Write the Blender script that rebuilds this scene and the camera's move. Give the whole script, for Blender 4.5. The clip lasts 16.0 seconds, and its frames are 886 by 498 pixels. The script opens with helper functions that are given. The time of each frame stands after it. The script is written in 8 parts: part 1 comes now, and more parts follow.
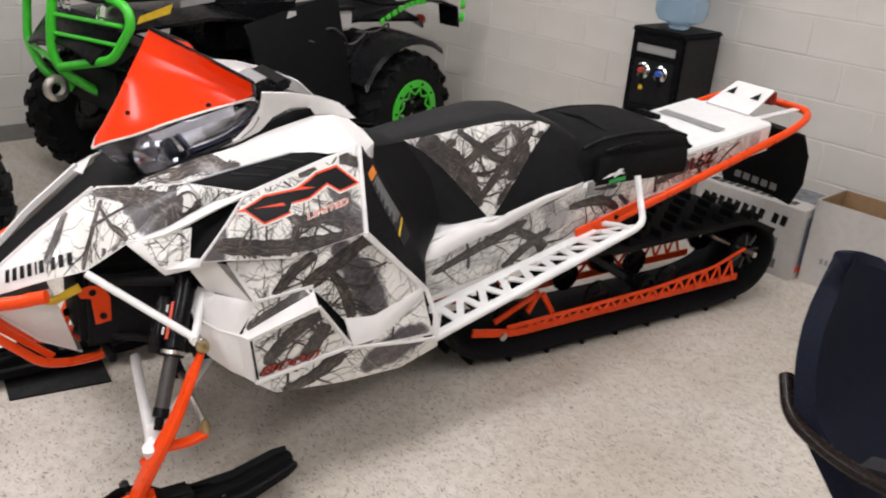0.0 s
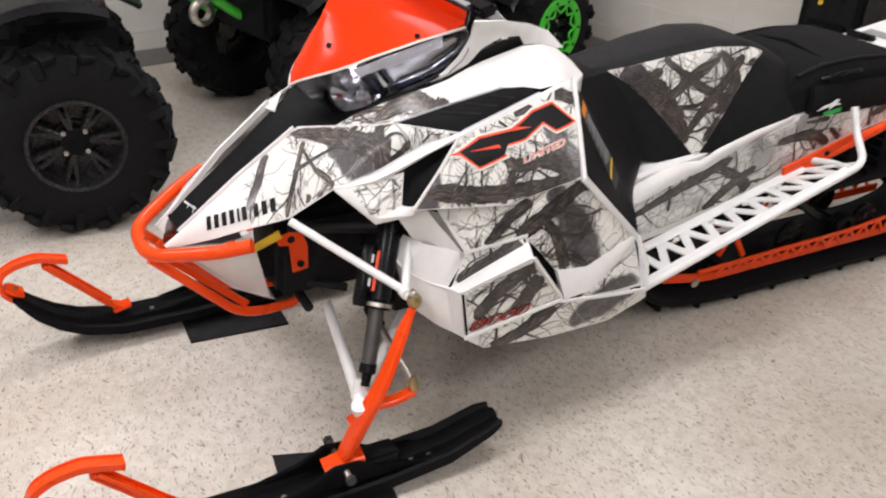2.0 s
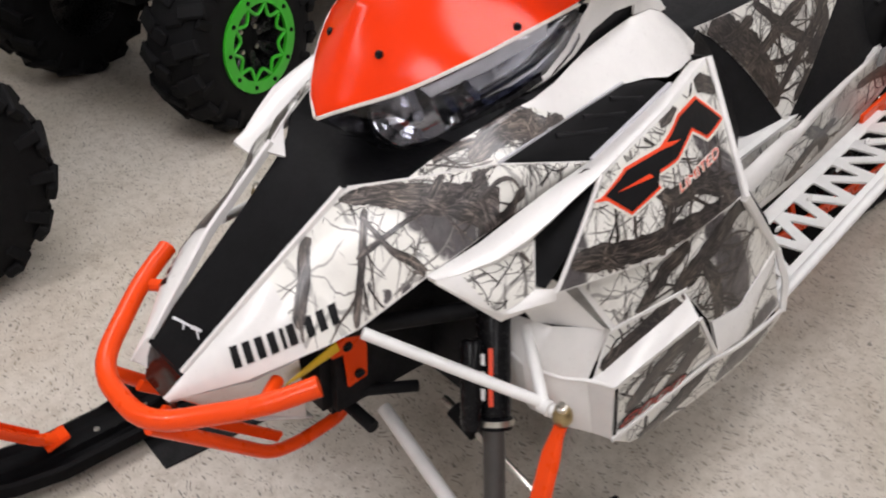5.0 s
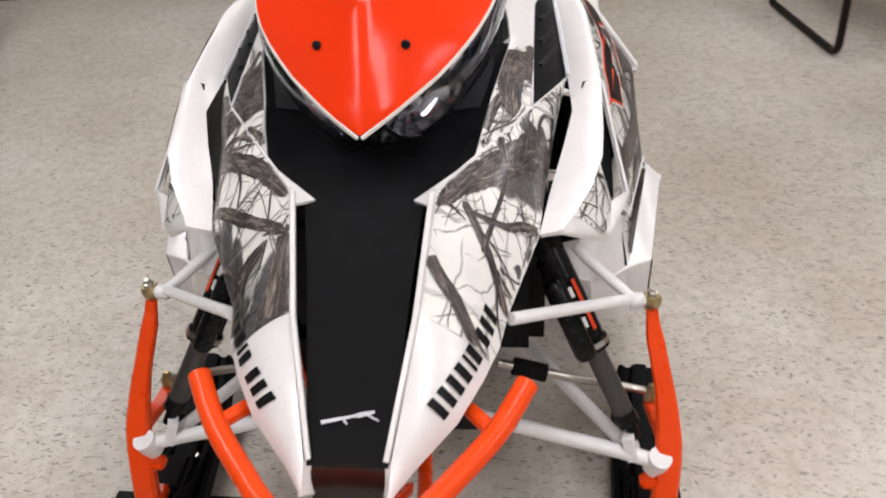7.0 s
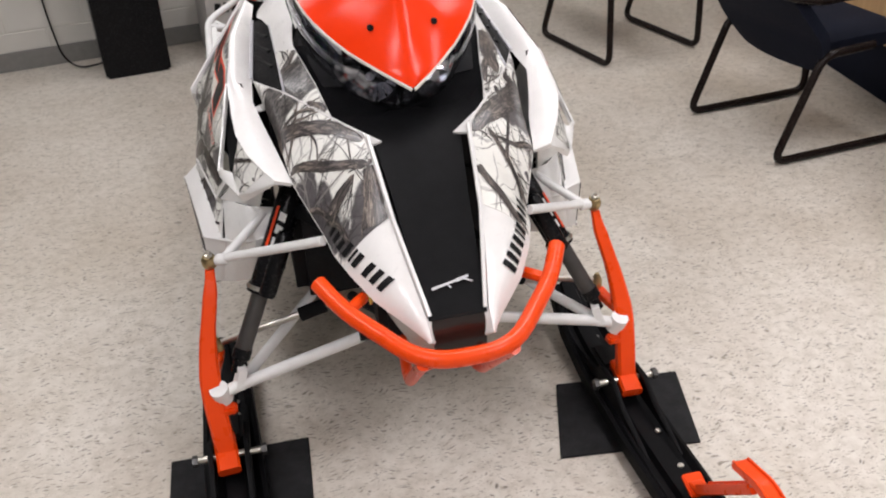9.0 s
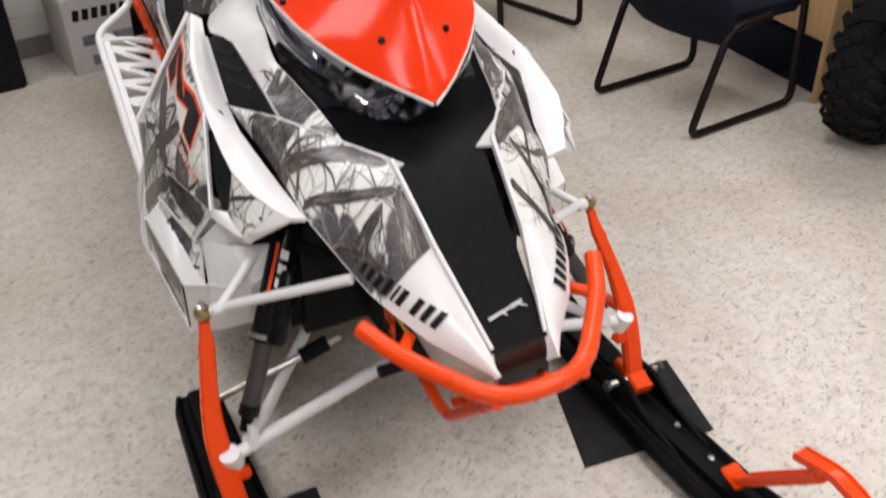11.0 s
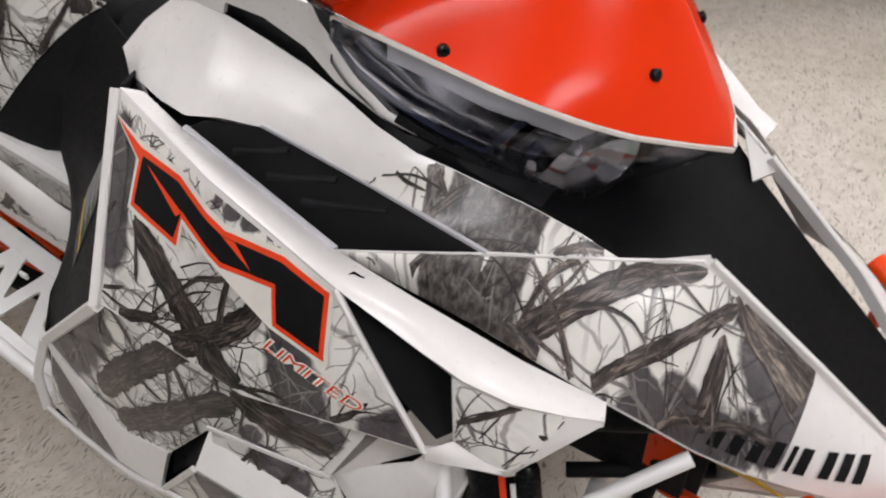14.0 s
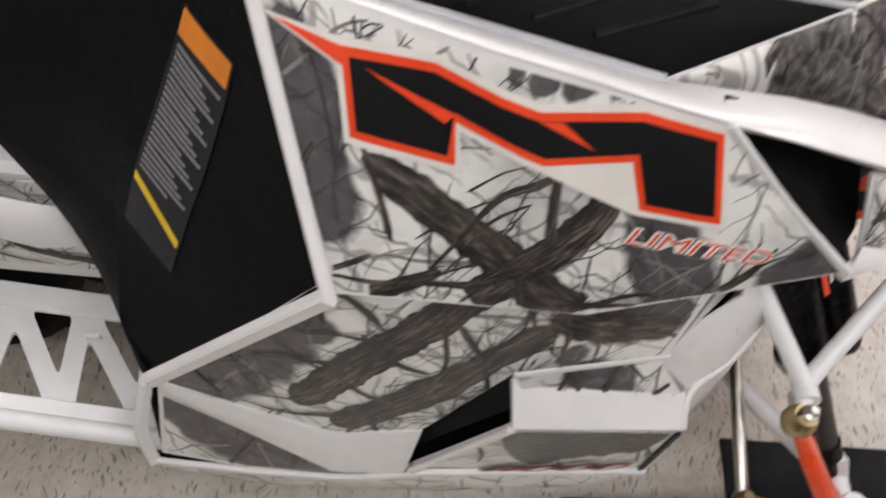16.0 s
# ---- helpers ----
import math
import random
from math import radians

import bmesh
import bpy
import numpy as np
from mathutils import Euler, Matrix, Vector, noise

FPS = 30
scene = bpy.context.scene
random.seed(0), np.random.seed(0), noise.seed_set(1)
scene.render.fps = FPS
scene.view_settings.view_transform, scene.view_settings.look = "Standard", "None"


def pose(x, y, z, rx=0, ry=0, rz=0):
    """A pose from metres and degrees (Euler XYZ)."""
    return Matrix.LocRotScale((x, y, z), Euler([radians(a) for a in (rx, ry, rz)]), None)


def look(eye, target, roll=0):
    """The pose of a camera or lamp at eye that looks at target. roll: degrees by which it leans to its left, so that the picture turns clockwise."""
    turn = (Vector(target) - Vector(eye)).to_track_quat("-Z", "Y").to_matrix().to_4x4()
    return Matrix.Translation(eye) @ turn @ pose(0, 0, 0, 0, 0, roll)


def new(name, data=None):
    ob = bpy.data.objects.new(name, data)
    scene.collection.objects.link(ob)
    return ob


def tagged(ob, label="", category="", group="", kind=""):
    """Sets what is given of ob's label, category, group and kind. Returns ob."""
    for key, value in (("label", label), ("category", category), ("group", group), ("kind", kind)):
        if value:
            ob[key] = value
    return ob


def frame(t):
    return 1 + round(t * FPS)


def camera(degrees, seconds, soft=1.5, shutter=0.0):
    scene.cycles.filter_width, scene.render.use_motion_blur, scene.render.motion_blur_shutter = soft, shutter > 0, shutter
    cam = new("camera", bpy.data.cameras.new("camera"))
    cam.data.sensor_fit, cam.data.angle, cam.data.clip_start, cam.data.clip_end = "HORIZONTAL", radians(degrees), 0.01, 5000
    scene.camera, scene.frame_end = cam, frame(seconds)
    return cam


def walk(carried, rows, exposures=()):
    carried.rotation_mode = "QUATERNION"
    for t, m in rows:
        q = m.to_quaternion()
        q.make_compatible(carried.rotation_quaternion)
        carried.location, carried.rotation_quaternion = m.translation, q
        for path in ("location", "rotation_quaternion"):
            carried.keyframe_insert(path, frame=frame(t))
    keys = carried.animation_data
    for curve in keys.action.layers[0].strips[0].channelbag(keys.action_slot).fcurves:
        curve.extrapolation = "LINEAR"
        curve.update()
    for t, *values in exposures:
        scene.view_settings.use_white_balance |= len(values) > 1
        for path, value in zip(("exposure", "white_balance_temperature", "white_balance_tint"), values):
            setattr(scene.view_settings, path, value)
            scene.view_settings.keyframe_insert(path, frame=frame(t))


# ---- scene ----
cam = camera(53.46, 16.0, soft=2.0, shutter=0.4)
walk(cam, [
    (0, look((2.445, -0.617, 1.677), (1.6811, -0.0988, 1.2915), 4.80)),
    (0.5, look((2.351, -0.670, 1.672), (1.5848, -0.1711, 1.2674), 4.70)),
    (1, look((2.234, -0.752, 1.674), (1.4663, -0.2714, 1.2507), 3.91)),
    (1.5, look((2.157, -0.811, 1.668), (1.3835, -0.3585, 1.2238), 3.14)),
    (2, look((2.082, -0.807, 1.642), (1.3094, -0.3860, 1.1656), 2.87)),
    (2.5, look((1.959, -0.740, 1.597), (1.1946, -0.3541, 1.0800), 2.66)),
    (3, look((1.869, -0.744, 1.566), (1.1240, -0.3830, 1.0045), 2.49)),
    (3.5, look((1.700, -0.825, 1.557), (0.9856, -0.4353, 0.9756), 1.38)),
    (4, look((1.487, -0.853, 1.563), (0.8273, -0.3828, 0.9761), 1.23)),
    (4.5, look((1.277, -0.805, 1.574), (0.6410, -0.2835, 1.0051), 2.12)),
    (5, look((1.111, -0.863, 1.568), (0.5003, -0.3056, 1.0061), 1.46)),
    (5.2, look((1.028, -0.918, 1.561), (0.4408, -0.3405, 0.9936), 0.71)),
    (7.3, look((0.165, -1.371, 1.556), (0.1167, -0.5582, 0.9753), -3.05)),
    (7.5, look((0.121, -1.471, 1.569), (0.0885, -0.6464, 1.0042), -2.74)),
    (8, look((-0.044, -1.652, 1.596), (-0.0100, -0.8050, 1.0657), -3.15)),
    (8.5, look((-0.241, -1.743, 1.594), (-0.1048, -0.8998, 1.0742), -3.24)),
    (8.7, look((-0.274, -1.789, 1.591), (-0.1147, -0.9502, 1.0705), -2.79)),
    (10.8, look((-0.649, -1.596, 1.575), (-0.3038, -0.8393, 1.0206), -1.11)),
    (11, look((-0.647, -1.504, 1.597), (-0.2845, -0.7493, 1.0510), -1.43)),
    (11.5, look((-0.699, -1.310, 1.623), (-0.2770, -0.5741, 1.0936), -0.79)),
    (12, look((-0.845, -1.111, 1.628), (-0.3531, -0.4151, 1.1049), -0.42)),
    (12.5, look((-0.862, -0.918, 1.597), (-0.3423, -0.2632, 1.0483), -0.34)),
    (13, look((-0.801, -0.705, 1.581), (-0.2800, -0.1017, 0.9772), -1.15)),
    (13.5, look((-0.833, -0.485, 1.554), (-0.2584, 0.0269, 0.9150), -1.47)),
    (14, look((-0.827, -0.291, 1.562), (-0.2387, 0.1016, 0.8547), -2.23)),
    (14.5, look((-0.741, -0.150, 1.502), (-0.1570, 0.1552, 0.7496), -3.39)),
    (15, look((-0.750, 0.009, 1.482), (-0.1464, 0.1935, 0.7069), -1.46)),
    (15.2, look((-0.785, 0.096, 1.492), (-0.1825, 0.2338, 0.7052), -1.10)),
    (15.5, look((-0.814, 0.199, 1.486), (-0.2329, 0.2877, 0.6773), -0.80)),
    (15.8, look((-0.812, 0.292, 1.440), (-0.2701, 0.3398, 0.6010), -0.85)),
    (16, look((-0.803, 0.362, 1.409), (-0.2848, 0.3786, 0.5532), -0.65)),
], exposures=[(0, -.12), (1.5, -.08), (3.5, -.13), (5, -.42), (8, -.34), (11, -.31), (12.5, -.40), (13.5, -.53), (14.5, -.48), (16, -.36)])

# ---------- light ----------
world = bpy.data.worlds.new("room_world")
world.use_nodes = True
world.node_tree.nodes["Background"].inputs[0].default_value = (0.8, 0.86, 1.0, 1)
world.node_tree.nodes["Background"].inputs[1].default_value = 0.05
scene.world = world
scene.view_settings.exposure = 0.0

YAW = 11.0                      # the room stands at an angle to the snowmobile
ROOM = pose(-1.10, 3.24, 0, 0, 0, YAW)   # u along the back wall, v out of it (negative v is into the room)
U0, U1, V1, HIGH = -2.82, 5.2, -7.6, 2.75


def room(u, v, z=0.0):
    return ROOM @ Vector((u, v, z))


LAMP_SPOTS = [(u, v) for u in (-0.9, 1.2, 3.4) for v in (-1.3, -3.4, -5.6)]
for u, v in LAMP_SPOTS:
    d = bpy.data.lights.new("fluorescent_light", "AREA")
    d.shape, d.size, d.size_y, d.energy, d.color = "RECTANGLE", 0.52, 1.1, (20 + (-v - 3.4) * 4) * (1 - 0.05 * (u - 1.2)), (0.99, 0.955, 1.02)
    o = new("fluorescent_light", d)
    o.matrix_world = ROOM @ pose(u, v, HIGH - 0.035)


# ---------- materials ----------
def mat(name):
    m = bpy.data.materials.new(name)
    m.use_nodes = True
    return m, m.node_tree, m.node_tree.nodes["Principled BSDF"]


def node(nt, kind, **kw):
    n = nt.nodes.new(kind)
    for k, v in kw.items():
        if k == "op":
            n.operation = v
        elif k == "dtype":
            n.data_type = v
        else:
            n.inputs[k].default_value = v
    return n


def link(nt, a, b):
    nt.links.new(a, b)


def noise_node(nt, scale, detail=4, rough=0.55, vec=None, dist=0.0):
    n = node(nt, "ShaderNodeTexNoise")
    n.inputs["Scale"].default_value, n.inputs["Detail"].default_value = scale, detail
    n.inputs["Roughness"].default_value, n.inputs["Distortion"].default_value = rough, dist
    if vec is None:
        c = node(nt, "ShaderNodeTexCoord")
        vec = c.outputs["Object"]
    link(nt, vec, n.inputs["Vector"])
    return n


def ramp(nt, fac, stops):
    r = node(nt, "ShaderNodeValToRGB")
    e = r.color_ramp.elements
    while len(e) < len(stops):
        e.new(0.5)
    for k, (p, c) in zip(e, stops):
        k.position, k.color = p, (*c, 1) if len(c) == 3 else c
    link(nt, fac, r.inputs[0])
    return r


def plain(name, color, rough=0.4, metal=0.0, vary=0.12, scale=30, bump=0.0, bscale=400, coat=0.0, rvary=0.15, spec=None):
    m, nt, b = mat(name)
    n = noise_node(nt, scale, 5)
    lo = tuple(c * (1 - vary) for c in color)
    hi = tuple(min(1, c * (1 + vary)) for c in color)
    r = ramp(nt, n.outputs["Fac"], [(0.3, lo), (0.7, hi)])
    link(nt, r.outputs[0], b.inputs["Base Color"])
    n2 = noise_node(nt, scale * 4.3, 3)
    mr = node(nt, "ShaderNodeMapRange")
    mr.inputs["To Min"].default_value, mr.inputs["To Max"].default_value = max(0.03, rough - rvary), min(1, rough + rvary)
    link(nt, n2.outputs["Fac"], mr.inputs["Value"])
    link(nt, mr.outputs[0], b.inputs["Roughness"])
    b.inputs["Metallic"].default_value = metal
    if max(color) < 0.03:
        b.inputs["Specular IOR Level"].default_value = 0.16
    if spec is not None:
        b.inputs["Specular IOR Level"].default_value = spec
    b.inputs["Coat Weight"].default_value = coat
    b.inputs["Coat Roughness"].default_value = 0.06
    if bump:
        n3 = noise_node(nt, bscale, 3)
        bp = node(nt, "ShaderNodeBump", Strength=bump, Distance=0.002)
        link(nt, n3.outputs["Fac"], bp.inputs["Height"])
        link(nt, bp.outputs[0], b.inputs["Normal"])
    return m


WHITE = plain("white_gloss_plastic", (0.75, 0.74, 0.725), 0.3, vary=0.03, coat=0.25, rvary=0.08)
WHITE_PAINT = plain("white_powder_coat", (0.78, 0.78, 0.77), 0.35, vary=0.04, bump=0.05)
GREY_WHITE = plain("silver_plastic", (0.50, 0.50, 0.53), 0.32, vary=0.06)
BLACK = plain("black_textured_plastic", (0.0034, 0.0034, 0.0040), 0.55, vary=0.3, bump=0.15, bscale=900, spec=0.11)
BLACK_GLOSS = plain("black_gloss_plastic", (0.006, 0.006, 0.007), 0.25, vary=0.3)
BLACK_DEEP = plain("black_chassis", (0.008, 0.008, 0.009), 0.6, vary=0.4)
VINYL = plain("black_seat_vinyl", (0.008, 0.008, 0.009), 0.6, vary=0.25, bump=0.25, bscale=700)
NYLON = plain("black_nylon_fabric", (0.006, 0.006, 0.0065), 0.9, vary=0.3, bump=0.4, bscale=1200)
RUBBER = plain("black_rubber", (0.0055, 0.0055, 0.006), 0.75, vary=0.3, bump=0.2, bscale=300)
ORANGE = plain("orange_gloss_paint", (0.80, 0.064, 0.006), 0.28, vary=0.03, scale=6, coat=0.08, rvary=0.03, spec=0.22)
SHIELD = plain("orange_windshield_plastic", (0.82, 0.040, 0.005), 0.20, vary=0.05, scale=6, coat=0.06, rvary=0.04, spec=0.16)
GREEN = plain("green_powder_coat", (0.045, 0.50, 0.025), 0.35, vary=0.1, coat=0.2)
RIM_BLACK = plain("black_alloy", (0.014, 0.014, 0.015), 0.28, vary=0.2, spec=0.5)
STEEL = plain("zinc_plated_steel", (0.55, 0.53, 0.48), 0.32, metal=1.0)
BRASS = plain("yellow_zinc_steel", (0.42, 0.33, 0.18), 0.35, metal=1.0)
CHROME = plain("chrome", (0.85, 0.85, 0.87), 0.07, metal=1.0, rvary=0.04)
SHOCK_GREY = plain("grey_anodised_shock", (0.075, 0.072, 0.070), 0.4, metal=0.6)
SILVER = plain("silver_print", (0.62, 0.62, 0.64), 0.4)
NAVY = plain("navy_chair_fabric", (0.006, 0.008, 0.017), 0.9, vary=0.3, scale=120, bump=0.5, bscale=900)
CHAIR_METAL = plain("black_tube_metal", (0.012, 0.008, 0.007), 0.25, vary=0.2)
NOSE_BROWN = plain("dark_brown_gloss_plastic", (0.016, 0.010, 0.009), 0.15, vary=0.2, spec=0.5)
ARM_PAD = plain("grey_black_armrest", (0.018, 0.018, 0.021), 0.6, vary=0.2)
PRINT_BLACK = plain("black_print", (0.008, 0.008, 0.009), 0.35, vary=0.1)
PRINT_RED = plain("red_orange_print", (0.80, 0.06, 0.012), 0.35, vary=0.06)
TAIL_RED = plain("red_tail_lens", (0.42, 0.008, 0.012), 0.12, vary=0.1, coat=0.5)
PRINT_DARKRED = plain("dark_red_print", (0.35, 0.03, 0.02), 0.4, vary=0.1)
PRINT_CREAM = plain("cream_print", (0.75, 0.72, 0.66), 0.4, vary=0.05)
PRINT_GREY = plain("grey_print", (0.25, 0.25, 0.25), 0.5)
PRINT_LABEL = plain("dark_label_print", (0.018, 0.018, 0.020), 0.4)
SHROUD = plain("smoked_chrome_shroud", (0.50, 0.50, 0.53), 0.13, metal=1.0, rvary=0.05)
CHROME_DARK = plain("faceted_reflector", (0.60, 0.60, 0.63), 0.12, metal=1.0, rvary=0.04)
TRIM_GREY = plain("grey_headlight_trim", (0.58, 0.59, 0.63), 0.12, metal=1.0, rvary=0.04)
TRIM_BLUE = plain("blue_grey_headlight_trim", (0.07, 0.08, 0.14), 0.16, metal=0.7, rvary=0.05)
RECESS = plain("mottled_grey_recess", (0.20, 0.195, 0.185), 0.45, vary=0.35, scale=22)
PRINT_GREEN = plain("green_print", (0.02, 0.30, 0.05), 0.5)
PRINT_YELLOW = plain("yellow_print", (0.75, 0.50, 0.02), 0.45)
LABEL_ORANGE = plain("orange_label_print", (0.70, 0.22, 0.02), 0.45)
CARD_WHITE = plain("white_cardboard", (0.52, 0.50, 0.48), 0.8, vary=0.06)
CARD_BROWN = plain("brown_cardboard", (0.30, 0.19, 0.10), 0.85, vary=0.1)
WOOD = None


def wood():
    m, nt, b = mat("maple_laminate")
    c = node(nt, "ShaderNodeTexCoord")
    mp = node(nt, "ShaderNodeMapping")
    mp.inputs["Scale"].default_value = (1, 1, 0.06)
    link(nt, c.outputs["Object"], mp.inputs[0])
    n = noise_node(nt, 40, 6, 0.6, mp.outputs[0])
    r = ramp(nt, n.outputs["Fac"], [(0.3, (0.42, 0.26, 0.12)), (0.7, (0.55, 0.36, 0.18))])
    link(nt, r.outputs[0], b.inputs["Base Color"])
    b.inputs["Roughness"].default_value = 0.4
    return m


def floor_mat():
    m, nt, b = mat("speckled_vinyl_tile")
    c = node(nt, "ShaderNodeTexCoord")
    # short dark dashes, all laid roughly one way
    warp = noise_node(nt, 9, 2, 0.5, c.outputs["Object"])
    add = node(nt, "ShaderNodeVectorMath", op="MULTIPLY_ADD")
    add.inputs[1].default_value = (0.09, 0.09, 0)
    link(nt, warp.outputs["Color"], add.inputs[0])
    link(nt, c.outputs["Object"], add.inputs[2])

    def flecks(scale, turn, near, far, cut):
        """Oblong flecks in some of the cells, with a random value each."""
        q = node(nt, "ShaderNodeMapping")
        q.inputs["Rotation"].default_value = (0, 0, radians(turn))
        q.inputs["Scale"].default_value = (*scale, 1)
        link(nt, add.outputs[0], q.inputs[0])
        v = node(nt, "ShaderNodeTexVoronoi")
        v.inputs["Scale"].default_value, v.inputs["Randomness"].default_value = 1.0, 1.0
        link(nt, q.outputs[0], v.inputs["Vector"])
        spot = ramp(nt, v.outputs["Distance"], [(near, (1, 1, 1)), (far, (0, 0, 0))])
        sep = node(nt, "ShaderNodeSeparateColor")
        link(nt, v.outputs["Color"], sep.inputs[0])
        few = ramp(nt, sep.outputs[0], [(cut, (0, 0, 0)), (cut + 0.04, (1, 1, 1))])
        mul = node(nt, "ShaderNodeMath", op="MULTIPLY")
        link(nt, spot.outputs[0], mul.inputs[0])
        link(nt, few.outputs[0], mul.inputs[1])
        return mul.outputs[0], sep.outputs[1]

    dash, dash_tone = flecks((42, 140), 28, 0.22, 0.36, 0.40)
    speck, speck_tone = flecks((90, 220), -14, 0.24, 0.38, 0.50)
    big = noise_node(nt, 1.3, 5, 0.6)
    mid = noise_node(nt, 26, 4, 0.7)
    base = ramp(nt, mid.outputs["Fac"], [(0.3, (0.52, 0.475, 0.41)), (0.5, (0.64, 0.595, 0.53)), (0.72, (0.71, 0.67, 0.605))])
    dirt = ramp(nt, big.outputs["Fac"], [(0.35, (0.80, 0.77, 0.73)), (0.62, (1, 1, 1))])
    mix = node(nt, "ShaderNodeMix", dtype="RGBA")
    mix.blend_type = "MULTIPLY"
    mix.inputs[0].default_value = 1
    link(nt, base.outputs[0], mix.inputs[6])
    link(nt, dirt.outputs[0], mix.inputs[7])
    base_out = mix.outputs[2]
    for mask, tone_, stops, strength in ((speck, speck_tone, [(0.0, (0.22, 0.185, 0.145)), (0.6, (0.36, 0.31, 0.25)), (1.0, (0.80, 0.77, 0.72))], 0.6), (dash, dash_tone, [(0.0, (0.040, 0.034, 0.028)), (0.55, (0.16, 0.13, 0.10)), (1.0, (0.32, 0.27, 0.20))], 0.66)):
        tint = ramp(nt, tone_, stops)
        mix2 = node(nt, "ShaderNodeMix", dtype="RGBA")
        fac = node(nt, "ShaderNodeMath", op="MULTIPLY")
        fac.inputs[1].default_value = strength
        link(nt, mask, fac.inputs[0])
        link(nt, fac.outputs[0], mix2.inputs[0])
        link(nt, base_out, mix2.inputs[6])
        link(nt, tint.outputs[0], mix2.inputs[7])
        base_out = mix2.outputs[2]
    link(nt, mix2.outputs[2], b.inputs["Base Color"])
    rr = node(nt, "ShaderNodeMapRange")
    rr.inputs["To Min"].default_value, rr.inputs["To Max"].default_value = 0.22, 0.45
    link(nt, big.outputs["Fac"], rr.inputs["Value"])
    link(nt, rr.outputs[0], b.inputs["Roughness"])
    b.inputs["IOR"].default_value = 1.4
    bp = node(nt, "ShaderNodeBump", Strength=0.05, Distance=0.002)
    link(nt, mid.outputs["Fac"], bp.inputs["Height"])
    link(nt, bp.outputs[0], b.inputs["Normal"])
    return m


def block_paint():
    m, nt, b = mat("painted_concrete_block")
    n = noise_node(nt, 180, 6, 0.65)
    n2 = noise_node(nt, 2.2, 4)
    r = ramp(nt, n2.outputs["Fac"], [(0.3, (0.55, 0.53, 0.49)), (0.7, (0.64, 0.62, 0.58))])
    link(nt, r.outputs[0], b.inputs["Base Color"])
    b.inputs["Roughness"].default_value = 0.55
    bp = node(nt, "ShaderNodeBump", Strength=0.35, Distance=0.003)
    link(nt, n.outputs["Fac"], bp.inputs["Height"])
    link(nt, bp.outputs[0], b.inputs["Normal"])
    return m


